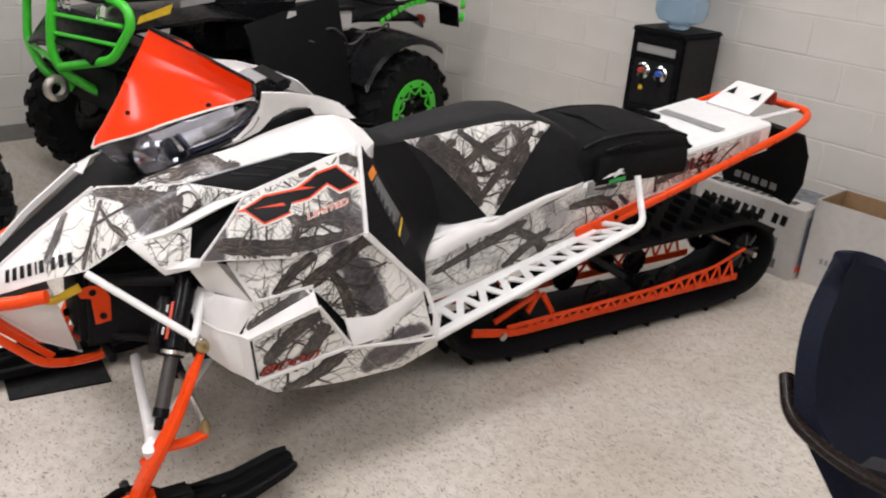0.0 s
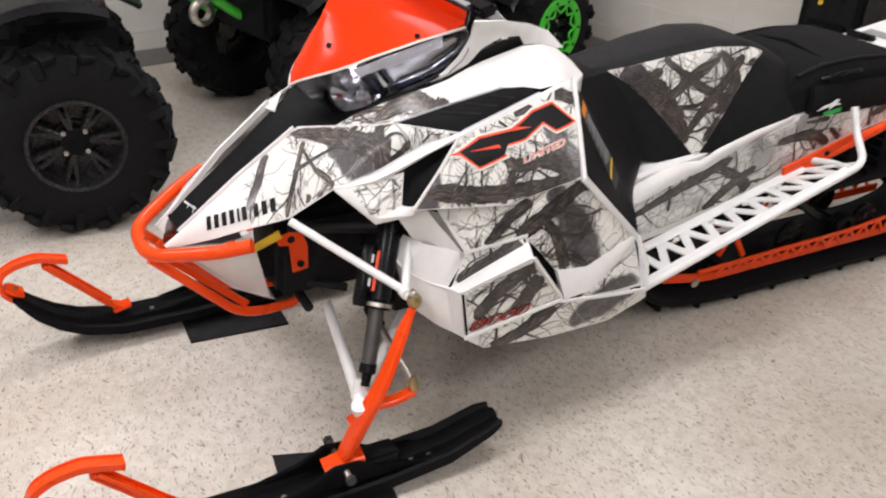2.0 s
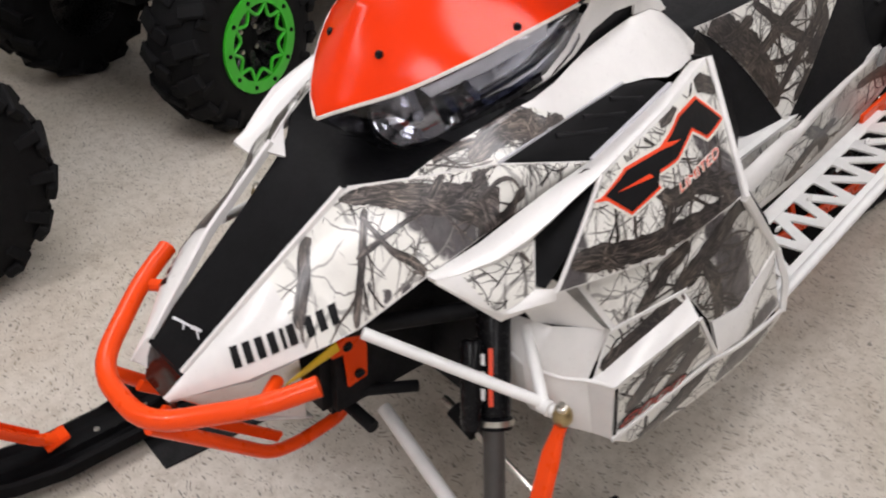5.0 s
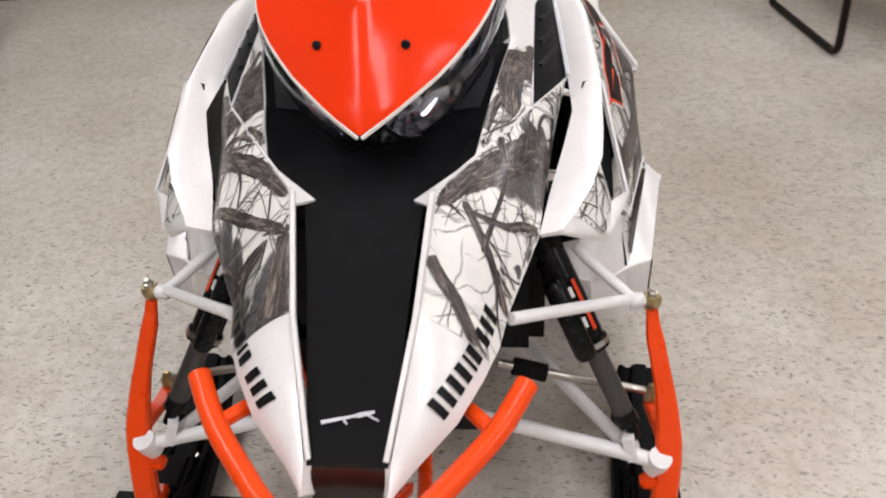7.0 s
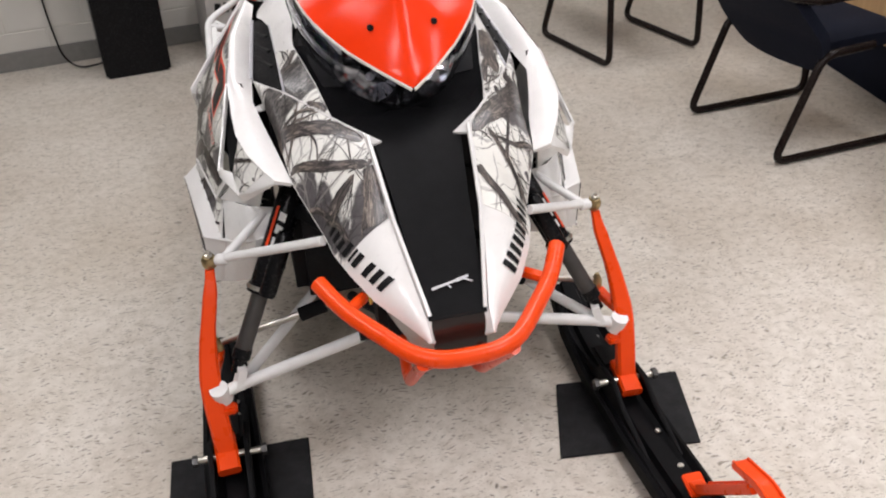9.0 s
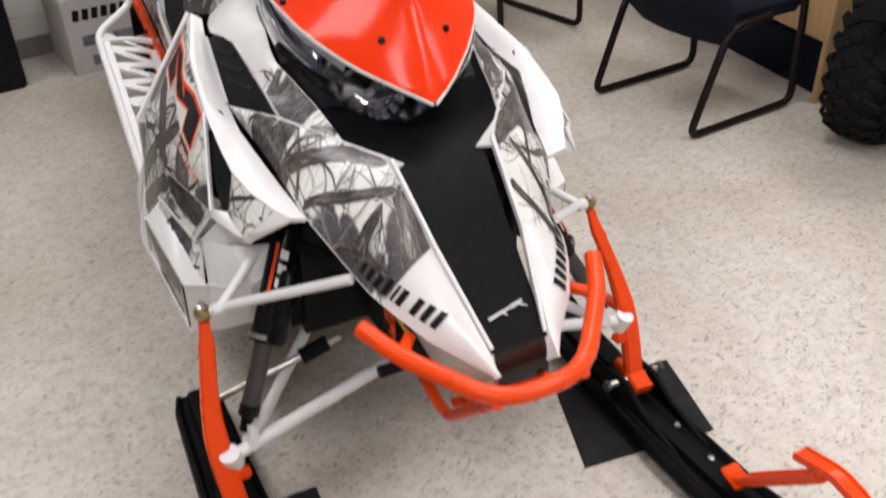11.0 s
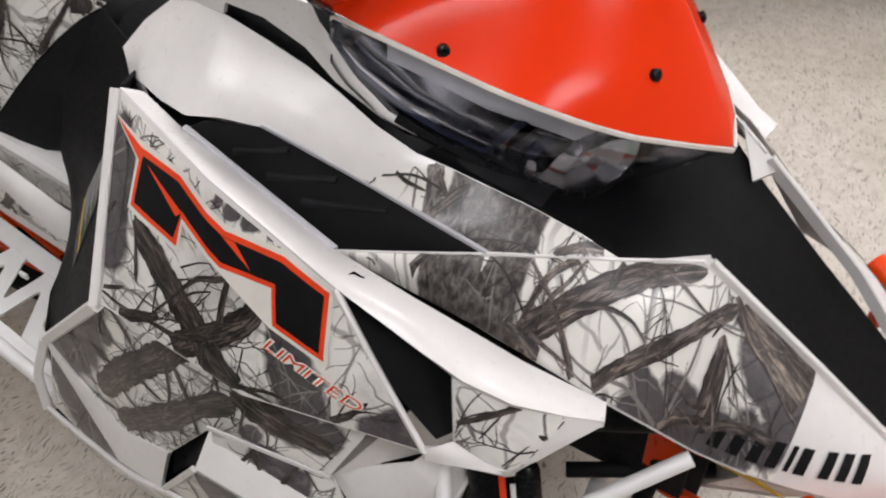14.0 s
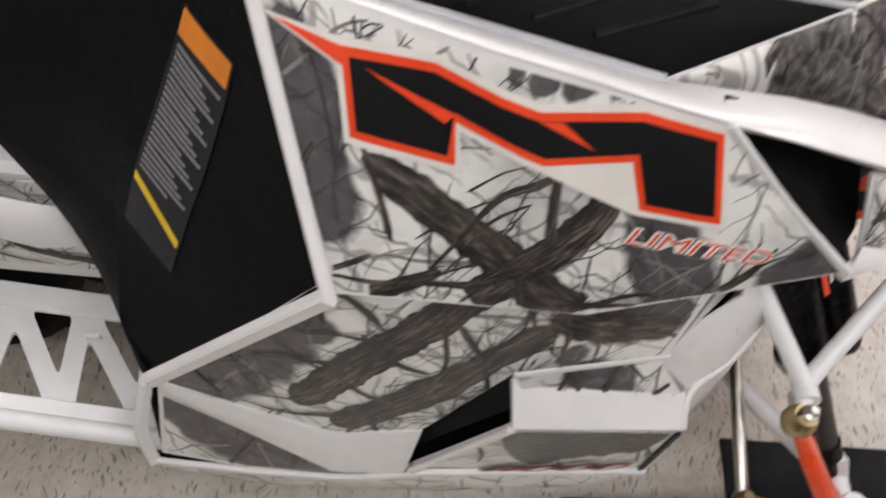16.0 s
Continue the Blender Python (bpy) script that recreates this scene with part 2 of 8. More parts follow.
def camo(name, plane, seed=0.0, tone=1.0, deep=0.45, thickets=(), trunks=()):
    """Ground of the snow camouflage print: cream with soft grey trees far behind. plane: which two axes the print lies in."""
    m, nt, b = mat(name)
    c = node(nt, "ShaderNodeTexCoord")
    sx = node(nt, "ShaderNodeSeparateXYZ")
    link(nt, c.outputs["Object"], sx.inputs[0])
    cb = node(nt, "ShaderNodeCombineXYZ")
    for k, a in enumerate(plane):
        link(nt, sx.outputs["xyz".index(a)], cb.inputs[k])
    cb.inputs[2].default_value = seed
    flat = cb.outputs[0]

    def warped(scale, amount, detail=2):
        n = noise_node(nt, scale, detail, 0.5, c.outputs["Object"])
        s = node(nt, "ShaderNodeVectorMath", op="SUBTRACT")
        s.inputs[1].default_value = (0.5, 0.5, 0.5)
        link(nt, n.outputs["Color"], s.inputs[0])
        a = node(nt, "ShaderNodeVectorMath", op="MULTIPLY_ADD")
        a.inputs[1].default_value = (amount, amount, 0)
        link(nt, s.outputs[0], a.inputs[0])
        link(nt, flat, a.inputs[2])
        return a.outputs[0]

    def band(value, lo, hi):
        r = node(nt, "ShaderNodeMapRange")
        r.inputs["From Min"].default_value, r.inputs["From Max"].default_value = lo, hi
        r.inputs["To Min"].default_value, r.inputs["To Max"].default_value = 1, 0
        link(nt, value, r.inputs["Value"])
        return r.outputs[0]

    def twigs(scale, angle, width, seed2, wander=6.0, cut=0.5):
        """Long thin wandering lines that break off here and there."""
        p = warped(scale * 0.22, 0.9 / scale, 4)
        mp2 = node(nt, "ShaderNodeMapping")
        mp2.inputs["Location"].default_value = (seed2, seed2 * 0.7, 0)
        mp2.inputs["Rotation"].default_value = (0, 0, radians(angle))
        link(nt, p, mp2.inputs[0])
        w = node(nt, "ShaderNodeTexWave")
        w.wave_profile = "TRI"
        w.inputs["Scale"].default_value, w.inputs["Distortion"].default_value = scale / 6.2832 * 2, wander
        w.inputs["Detail"].default_value, w.inputs["Detail Scale"].default_value = 3.0, 1.4
        link(nt, mp2.outputs[0], w.inputs["Vector"])
        line = band(w.outputs["Fac"], width * 0.5, width)
        n = noise_node(nt, scale * 0.30, 2, 0.5, mp2.outputs[0])
        keep = ramp(nt, n.outputs["Fac"], [(cut - 0.03, (0, 0, 0)), (cut + 0.03, (1, 1, 1))])
        mu = node(nt, "ShaderNodeMath", op="MULTIPLY")
        link(nt, line, mu.inputs[0])
        link(nt, keep.outputs[0], mu.inputs[1])
        return mu.outputs[0]

    def both(a, b):
        mx = node(nt, "ShaderNodeMath", op="MAXIMUM")
        link(nt, a, mx.inputs[0])
        link(nt, b, mx.inputs[1])
        return mx.outputs[0]

    ground_n = noise_node(nt, 7, 3, 0.5, flat)
    ground = ramp(nt, ground_n.outputs["Fac"], [(0.3, (0.74, 0.735, 0.69)), (0.7, (0.82, 0.81, 0.765))])
    far = both(twigs(15, 70, 0.12, seed + 5.1, 5, 0.47), twigs(19, 10, 0.10, seed + 2.2, 5, 0.50))
    smudge = noise_node(nt, 5.5, 5, 0.62, c.outputs["Object"], 0.6)
    dark = ramp(nt, smudge.outputs["Fac"], [(0.50 - (deep - 0.45) * 0.14, (0, 0, 0)), (0.66 - (deep - 0.45) * 0.14, (1, 1, 1))])

    def over(base, colour, fac, strength=1.0):
        mx = node(nt, "ShaderNodeMix", dtype="RGBA")
        f = node(nt, "ShaderNodeMath", op="MULTIPLY")
        f.inputs[1].default_value = strength
        link(nt, fac, f.inputs[0])
        link(nt, f.outputs[0], mx.inputs[0])
        link(nt, base, mx.inputs[6])
        if isinstance(colour, tuple):
            mx.inputs[7].default_value = (*colour, 1)
        else:
            link(nt, colour, mx.inputs[7])
        return mx.outputs[2]

    col = over(ground.outputs[0], (0.20, 0.19, 0.185), far, 0.65)
    col = over(col, (0.09, 0.08, 0.075), both(twigs(34, 55, 0.09, seed + 8.3, 5, 0.50), twigs(30, 120, 0.08, seed + 3.7, 5, 0.52)), 0.75)
    col = over(col, (0.30 * tone, 0.285 * tone, 0.28 * tone), dark.outputs[0], deep)
    if thickets:
        # dark thickets with frayed edges
        where = warped(22, 0.034, 5)
        mass = None
        for run in thickets:
            for (a0, b0, r0), (a1, b1, r1) in zip(run, run[1:]):
                for t in (0.25, 0.75):
                    ds = node(nt, "ShaderNodeVectorMath", op="DISTANCE")
                    ds.inputs[1].default_value = (a0 + (a1 - a0) * t, b0 + (b1 - b0) * t, seed)
                    link(nt, where, ds.inputs[0])
                    r_ = r0 + (r1 - r0) * t
                    f = band(ds.outputs["Value"], r_ * 0.86, r_ * 1.12)
                    mass = f if mass is None else both(mass, f)
        mottle = noise_node(nt, 48, 6, 0.7, c.outputs["Object"], 0.6)
        tint = ramp(nt, mottle.outputs["Fac"], [(0.34, (0.016, 0.013, 0.017)), (0.55, (0.046, 0.037, 0.045)), (0.72, (0.14, 0.122, 0.130))])
        col = over(col, tint.outputs[0], mass, 0.93)
    for (a0, b0, a1, b1, wide, shade) in trunks:
        # stout trunk from (a0, b0) to (a1, b1): bark grain runs along it
        length, turn = math.hypot(a1 - a0, b1 - b0), math.atan2(b1 - b0, a1 - a0)
        mp = node(nt, "ShaderNodeMapping")
        mp.vector_type = "TEXTURE"
        mp.inputs["Location"].default_value = (a0, b0, 0)
        mp.inputs["Rotation"].default_value = (0, 0, turn)
        link(nt, warped(38, 0.010, 4), mp.inputs[0])
        sp = node(nt, "ShaderNodeSeparateXYZ")
        link(nt, mp.outputs[0], sp.inputs[0])
        off = node(nt, "ShaderNodeMath", op="ABSOLUTE")
        link(nt, sp.outputs[1], off.inputs[0])
        mid = node(nt, "ShaderNodeMath", op="SUBTRACT")
        mid.inputs[1].default_value = length / 2
        link(nt, sp.outputs[0], mid.inputs[0])
        far_end = node(nt, "ShaderNodeMath", op="ABSOLUTE")
        link(nt, mid.outputs[0], far_end.inputs[0])
        mask = node(nt, "ShaderNodeMath", op="MULTIPLY")
        link(nt, band(off.outputs[0], wide * 0.97, wide * 1.03), mask.inputs[0])
        link(nt, band(far_end.outputs[0], length / 2 - 0.003, length / 2 + 0.003), mask.inputs[1])
        mg = node(nt, "ShaderNodeMapping")
        mg.inputs["Scale"].default_value = (70, 150, 70)
        link(nt, c.outputs["Object"], mg.inputs[0])
        grain = noise_node(nt, 1.0, 5, 0.62, mg.outputs[0], 0.3)
        tint = ramp(nt, grain.outputs["Fac"], [(0.40, (0.016 * shade, 0.015 * shade, 0.016 * shade)), (0.50, (0.085 * shade, 0.075 * shade, 0.071 * shade)), (0.63, (0.19 * shade, 0.172 * shade, 0.160 * shade))])
        col = over(col, tint.outputs[0], mask.outputs[0], 0.97)
    link(nt, col, b.inputs["Base Color"])
    b.inputs["Roughness"].default_value = 0.35
    b.inputs["Coat Weight"].default_value = 0.2
    b.inputs["Coat Roughness"].default_value = 0.08
    return m


def bark(name, tone):
    """Printed tree bark: grain along the branch, lighter down its middle."""
    m, nt, b = mat(name)
    uv = node(nt, "ShaderNodeUVMap")
    uv.uv_map = "grain"
    mp = node(nt, "ShaderNodeMapping")
    mp.inputs["Scale"].default_value = (30, 2.4, 1)
    link(nt, uv.outputs[0], mp.inputs[0])
    girth = node(nt, "ShaderNodeUVMap")
    girth.uv_map = "girth"
    n1 = noise_node(nt, 1.0, 6, 0.72, mp.outputs[0], 0.8)
    col = ramp(nt, n1.outputs["Fac"], [(0.38, (0.016 * tone, 0.018 * tone, 0.018 * tone)), (0.5, (0.078 * tone, 0.070 * tone, 0.068 * tone)), (0.62, (0.30 * tone, 0.275 * tone, 0.255 * tone))])
    sp = node(nt, "ShaderNodeSeparateXYZ")
    link(nt, girth.outputs[0], sp.inputs[0])
    across = node(nt, "ShaderNodeMapRange")
    across.inputs["From Min"].default_value = -1
    link(nt, sp.outputs[1], across.inputs["Value"])
    body = ramp(nt, across.outputs[0], [(0.0, (0.70, 0.70, 0.72)), (0.35, (1.25, 1.22, 1.18)), (0.8, (0.80, 0.79, 0.80)), (1.0, (0.55, 0.55, 0.57))])
    mx = node(nt, "ShaderNodeMix", dtype="RGBA")
    mx.blend_type = "MULTIPLY"
    mx.inputs[0].default_value = 1
    link(nt, col.outputs[0], mx.inputs[6])
    link(nt, body.outputs[0], mx.inputs[7])
    n2 = noise_node(nt, 14, 3, 0.6)
    wear = ramp(nt, n2.outputs["Fac"], [(0.35, (0.6, 0.58, 0.62)), (0.65, (1.3, 1.2, 1.1))])
    mx2 = node(nt, "ShaderNodeMix", dtype="RGBA")
    mx2.blend_type = "MULTIPLY"
    mx2.inputs[0].default_value = 1
    link(nt, mx.outputs[2], mx2.inputs[6])
    link(nt, wear.outputs[0], mx2.inputs[7])
    link(nt, mx2.outputs[2], b.inputs["Base Color"])
    b.inputs["Roughness"].default_value = 0.35
    b.inputs["Coat Weight"].default_value = 0.2
    b.inputs["Coat Roughness"].default_value = 0.08
    return m


BARK = bark("printed_bark", 0.80)
BARK_DARK = bark("printed_dark_bark", 0.45)
TWIG = plain("printed_twig", (0.036, 0.032, 0.031), 0.35, vary=0.3, scale=60, coat=0.2)
TWIG_FAR = plain("printed_far_twig", (0.21, 0.20, 0.19), 0.35, vary=0.2, scale=60, coat=0.2)

# printed branches and dark thickets of the camouflage: (along, up, half width) from end to end
HOOD_R = [
    [(-0.293, 0.014, 0.0062), (-0.269, -0.020, 0.0096), (-0.236, -0.052, 0.0110), (-0.194, -0.085, 0.0124), (-0.153, -0.120, 0.0129), (-0.114, -0.165, 0.0088)],
    [(-0.112, -0.156, 0.0085), (-0.106, -0.194, 0.0140), (-0.110, -0.227, 0.0170), (-0.113, -0.276, 0.0257), (-0.123, -0.326, 0.0285), (-0.131, -0.365, 0.0203)],
    [(-0.289, -0.079, 0.0063), (-0.239, -0.122, 0.0063), (-0.185, -0.163, 0.0066), (-0.114, -0.208, 0.0064)],
    [(-0.273, 0.003, 0.0044), (-0.272, -0.040, 0.0059), (-0.276, -0.085, 0.0058), (-0.262, -0.125, 0.0052)],
    [(-0.143, -0.206, 0.0039), (-0.165, -0.212, 0.0090), (-0.193, -0.216, 0.0114), (-0.210, -0.214, 0.0088)]]
HOOD_R_DARK = [
    [(-0.281, -0.115, 0.0138), (-0.248, -0.158, 0.0201), (-0.223, -0.199, 0.0179), (-0.198, -0.246, 0.0258), (-0.173, -0.307, 0.0199)],
    [(-0.236, -0.148, 0.0163), (-0.238, -0.168, 0.0187)],
    [(-0.212, -0.183, 0.0185), (-0.219, -0.200, 0.0232)],
    [(-0.125, -0.235, 0.0210), (-0.134, -0.275, 0.0330), (-0.140, -0.320, 0.0380)]]
TRUNKS_R = [(-0.10, 0.053, -0.33, 0.047, 0.0540, 0.80), (-0.18, 0.133, -0.27, 0.104, 0.0100, 1.25)]
COWL_R = [
    [(-0.207, -0.020, 0.0029), (-0.180, -0.049, 0.0047), (-0.162, -0.086, 0.0046)],
    [(-0.233, 0.179, 0.0012), (-0.236, 0.149, 0.0016), (-0.233, 0.124, 0.0010)]]
SIDE_R = [
    [(0.437, 0.863, 0.0103), (0.406, 0.844, 0.0136), (0.370, 0.819, 0.0158), (0.328, 0.786, 0.0183), (0.286, 0.747, 0.0204), (0.231, 0.713, 0.0179), (0.161, 0.705, 0.0140)],
    [(0.233, 0.867, 0.0146), (0.246, 0.824, 0.0144), (0.302, 0.777, 0.0158), (0.366, 0.736, 0.0171), (0.428, 0.687, 0.0170), (0.490, 0.635, 0.0152)],
    [(0.470, 0.756, 0.0073), (0.422, 0.762, 0.0077), (0.375, 0.776, 0.0044)],
    [(0.283, 0.861, 0.0029), (0.286, 0.833, 0.0045), (0.287, 0.796, 0.0051)],
    [(0.142, 0.725, 0.0060), (0.114, 0.747, 0.0051), (0.092, 0.772, 0.0019)],
    [(0.359, 0.794, 0.0015), (0.334, 0.817, 0.0015), (0.304, 0.831, 0.0010)]]
SIDE_R_DARK = [
    [(0.500, 0.940, 0.0220), (0.480, 0.890, 0.0310), (0.470, 0.845, 0.0310), (0.464, 0.812, 0.0180)],
    [(0.209, 0.825, 0.0190), (0.187, 0.780, 0.0360), (0.176, 0.735, 0.0370), (0.150, 0.705, 0.0280)],
    [(0.089, 0.732, 0.0210), (0.055, 0.750, 0.0290), (0.024, 0.737, 0.0190)],
    [(0.330, 0.925, 0.0060), (0.285, 0.912, 0.0140), (0.235, 0.902, 0.0050)]]
LOW_R = [
    [(0.246, 0.852, 0.0189), (0.293, 0.799, 0.0203), (0.337, 0.754, 0.0218), (0.386, 0.708, 0.0208), (0.450, 0.652, 0.0216), (0.525, 0.568, 0.0197)],
    [(0.274, 0.689, 0.0226), (0.324, 0.658, 0.0169), (0.398, 0.599, 0.0221), (0.488, 0.538, 0.0171)],
    [(0.275, 0.705, 0.0194), (0.214, 0.672, 0.0174), (0.149, 0.646, 0.0124)],
    [(0.305, 0.511, 0.0818), (0.248, 0.525, 0.0555), (0.194, 0.524, 0.0565), (0.138, 0.510, 0.0381)],
    [(0.447, 0.695, 0.0023), (0.418, 0.655, 0.0033), (0.387, 0.638, 0.0026)]]
LOW_R_DARK = [
    [(0.684, 0.532, 0.0480), (0.600, 0.590, 0.0500), (0.540, 0.650, 0.0420), (0.486, 0.716, 0.0240)],
    [(0.250, 0.695, 0.0230), (0.205, 0.676, 0.0360), (0.150, 0.655, 0.0250)],
    [(0.260, 0.658, 0.0150), (0.225, 0.592, 0.0230), (0.185, 0.558, 0.0240)],
    [(0.671, 0.507, 0.0277), (0.626, 0.475, 0.0412), (0.570, 0.463, 0.0403), (0.515, 0.445, 0.0362)]]
HOOD_L = [
    [(0.112, -0.178, 0.0058), (0.146, -0.136, 0.0137), (0.191, -0.092, 0.0189), (0.232, -0.044, 0.0178), (0.271, 0.007, 0.0150), (0.310, 0.065, 0.0099)],
    [(0.091, -0.208, 0.0062), (0.109, -0.245, 0.0098), (0.146, -0.278, 0.0101), (0.180, -0.323, 0.0108)],
    [(0.149, -0.156, 0.0061), (0.181, -0.186, 0.0064), (0.203, -0.213, 0.0064), (0.214, -0.230, 0.0061)],
    [(0.230, 0.011, 0.0117), (0.254, -0.001, 0.0132), (0.275, -0.005, 0.0138), (0.291, 0.007, 0.0098)],
    [(0.153, -0.165, 0.0025), (0.208, -0.152, 0.0035), (0.249, -0.128, 0.0044), (0.273, -0.119, 0.0050)]]
HOOD_L_DARK = [
    [(0.204, -0.097, 0.0269), (0.250, -0.070, 0.0216), (0.272, -0.029, 0.0126), (0.299, 0.026, 0.0104)],
    [(0.202, -0.206, 0.0027), (0.239, -0.167, 0.0065), (0.274, -0.126, 0.0105), (0.294, -0.096, 0.0086)]]
COWL_L = [
    [(0.215, 0.006, 0.0113), (0.214, 0.044, 0.0192), (0.218, 0.090, 0.0175), (0.245, 0.143, 0.0125), (0.263, 0.167, 0.0085)],
    [(0.207, 0.099, 0.0097), (0.225, 0.115, 0.0159), (0.251, 0.125, 0.0149)],
    [(0.175, -0.043, 0.0069), (0.186, -0.005, 0.0078), (0.200, 0.031, 0.0064)]]
SIDE_L = [
    [(0.056, 0.766, 0.0150), (0.111, 0.764, 0.0213), (0.198, 0.752, 0.0203), (0.306, 0.754, 0.0168), (0.482, 0.764, 0.0127)],
    [(0.239, 0.852, 0.0099), (0.291, 0.809, 0.0147), (0.367, 0.813, 0.0200), (0.450, 0.778, 0.0169)],
    [(0.282, 0.804, 0.0076), (0.263, 0.767, 0.0099), (0.239, 0.729, 0.0111)],
    [(0.400, 0.958, 0.0106), (0.459, 0.942, 0.0162), (0.515, 0.919, 0.0105)],
    [(0.166, 0.899, 0.0068), (0.256, 0.913, 0.0118), (0.368, 0.925, 0.0071)]]
SIDE_L_DARK = [
    [(0.083, 0.838, 0.0188), (0.068, 0.786, 0.0330), (0.051, 0.734, 0.0307)],
    [(0.399, 0.888, 0.0175), (0.432, 0.830, 0.0352), (0.467, 0.768, 0.0297)]]
LOW_L = [
    [(0.196, 0.604, 0.0093), (0.251, 0.672, 0.0144), (0.323, 0.722, 0.0142)],
    [(0.233, 0.577, 0.0145), (0.311, 0.651, 0.0198), (0.405, 0.703, 0.0210), (0.486, 0.749, 0.0171)],
    [(0.353, 0.682, 0.0105), (0.398, 0.607, 0.0167), (0.433, 0.483, 0.0161)],
    [(0.104, 0.516, 0.0083), (0.190, 0.567, 0.0105), (0.285, 0.622, 0.0065)],
    [(0.162, 0.438, 0.0161), (0.248, 0.534, 0.0207), (0.359, 0.583, 0.0120)],
    [(0.247, 0.396, 0.0121), (0.306, 0.488, 0.0242), (0.351, 0.568, 0.0153)],
    [(0.206, 0.341, 0.0138), (0.314, 0.378, 0.0212), (0.419, 0.452, 0.0214)]]
LOW_L_DARK = [
    [(0.390, 0.742, 0.0292), (0.430, 0.669, 0.0448), (0.476, 0.591, 0.0560), (0.504, 0.513, 0.0394)],
    [(0.467, 0.367, 0.0276), (0.518, 0.393, 0.0524), (0.594, 0.418, 0.0479), (0.666, 0.426, 0.0304)]]
SEAT_L = [
    [(0.837, 0.909, 0.0267), (0.907, 0.849, 0.0513), (0.979, 0.779, 0.0431), (1.044, 0.681, 0.0190)],
    [(0.937, 0.775, 0.0108), (1.053, 0.858, 0.0154), (1.177, 0.924, 0.0113)],
    [(0.969, 0.932, 0.0091), (1.093, 0.843, 0.0152), (1.233, 0.771, 0.0122)],
    [(1.180, 0.935, 0.0134), (1.227, 0.850, 0.0214), (1.146, 0.759, 0.0139)],
    [(1.037, 0.698, 0.0101), (1.131, 0.800, 0.0151), (1.267, 0.918, 0.0134)],
    [(1.103, 0.681, 0.0119), (1.199, 0.777, 0.0186), (1.314, 0.905, 0.0160)]]
SEAT_R = [
    [(1.113, 0.930, 0.0269), (1.098, 0.833, 0.0413), (1.085, 0.742, 0.0442), (1.059, 0.660, 0.0372)],
    [(0.998, 0.944, 0.0160), (1.002, 0.868, 0.0194), (1.030, 0.784, 0.0147)],
    [(1.210, 0.832, 0.0229), (1.150, 0.752, 0.0276), (1.115, 0.664, 0.0307)],
    [(0.857, 0.947, 0.0173), (0.841, 0.892, 0.0200), (0.836, 0.846, 0.0161)],
    [(1.257, 0.847, 0.0323), (1.204, 0.899, 0.0253), (1.143, 0.937, 0.0146)]]
TUN_L = [
    [(0.850, 0.470, 0.0100), (0.988, 0.524, 0.0167), (1.119, 0.571, 0.0196), (1.231, 0.612, 0.0134)],
    [(1.175, 0.591, 0.0092), (1.290, 0.522, 0.0197), (1.374, 0.423, 0.0158)],
    [(1.115, 0.419, 0.0129), (1.231, 0.507, 0.0187), (1.343, 0.564, 0.0130)],
    [(1.415, 0.635, 0.0125), (1.572, 0.643, 0.0200), (1.673, 0.587, 0.0107)],
    [(1.650, 0.657, 0.0084), (1.764, 0.569, 0.0109)],
    [(1.842, 0.680, 0.0124), (2.003, 0.730, 0.0176)]]
BADGE_R = [(0.445, 0.925), (0.381, 0.920), (0.302, 0.892), (0.222, 0.888), (0.163, 0.871), (0.155, 0.813), (0.213, 0.828), (0.223, 0.866), (0.296, 0.867), (0.366, 0.896), (0.373, 0.890), (0.371, 0.867), (0.441, 0.881)]
SLASH_R = [[(0.434, 0.920), (0.365, 0.895), (0.373, 0.889)], [(0.302, 0.892), (0.257, 0.870), (0.284, 0.891)]]
BADGE_L = [(0.149, 0.851), (0.205, 0.875), (0.293, 0.884), (0.363, 0.915), (0.429, 0.925), (0.480, 0.883), (0.421, 0.872), (0.388, 0.893), (0.326, 0.865), (0.247, 0.854), (0.262, 0.835), (0.193, 0.816), (0.163, 0.848)]
SLASH_L = [[(0.170, 0.851), (0.258, 0.852), (0.251, 0.859)], [(0.291, 0.884), (0.351, 0.886), (0.309, 0.892)]]
WOOD = wood()
FLOOR = floor_mat()
BLOCK = block_paint()
BASEBOARD = plain("grey_vinyl_base", (0.19, 0.185, 0.175), 0.45, vary=0.08)
CEIL = plain("white_ceiling_tile", (0.72, 0.71, 0.69), 0.9, vary=0.05, scale=60, bump=0.3)
CAMO_HOOD = {1: camo("camo_hood_left", "xy", 0.0, 1.0, 0.25, HOOD_L_DARK), -1: camo("camo_hood_right", "xy", 3.0, 1.0, 0.25, HOOD_R_DARK, TRUNKS_R)}
CAMO_SIDE = {1: camo("camo_side_left", "yz", 1.0, 0.8, 0.45, SIDE_L_DARK), -1: camo("camo_side_right", "yz", 4.0, 0.75, 0.45, SIDE_R_DARK)}
CAMO_LOW = {1: camo("camo_lower_left", "yz", 2.0, 0.8, 0.45, LOW_L_DARK), -1: camo("camo_lower_right", "yz", 5.0, 0.8, 0.45, LOW_R_DARK)}
CAMO_COWL = {1: camo("camo_cowl_left", "xy", 6.0, 1.0, 0.2), -1: camo("camo_cowl_right", "xy", 7.0, 1.0, 0.2, (), TRUNKS_R)}
CAMO_SEAT = {1: camo("camo_seat_left", "yz", 8.0, 0.8, 0.5), -1: camo("camo_seat_right", "yz", 9.0, 0.7, 0.5)}
CAMO_TUNNEL = camo("camo_tunnel", "yz", 11.0, 0.75, 0.75)


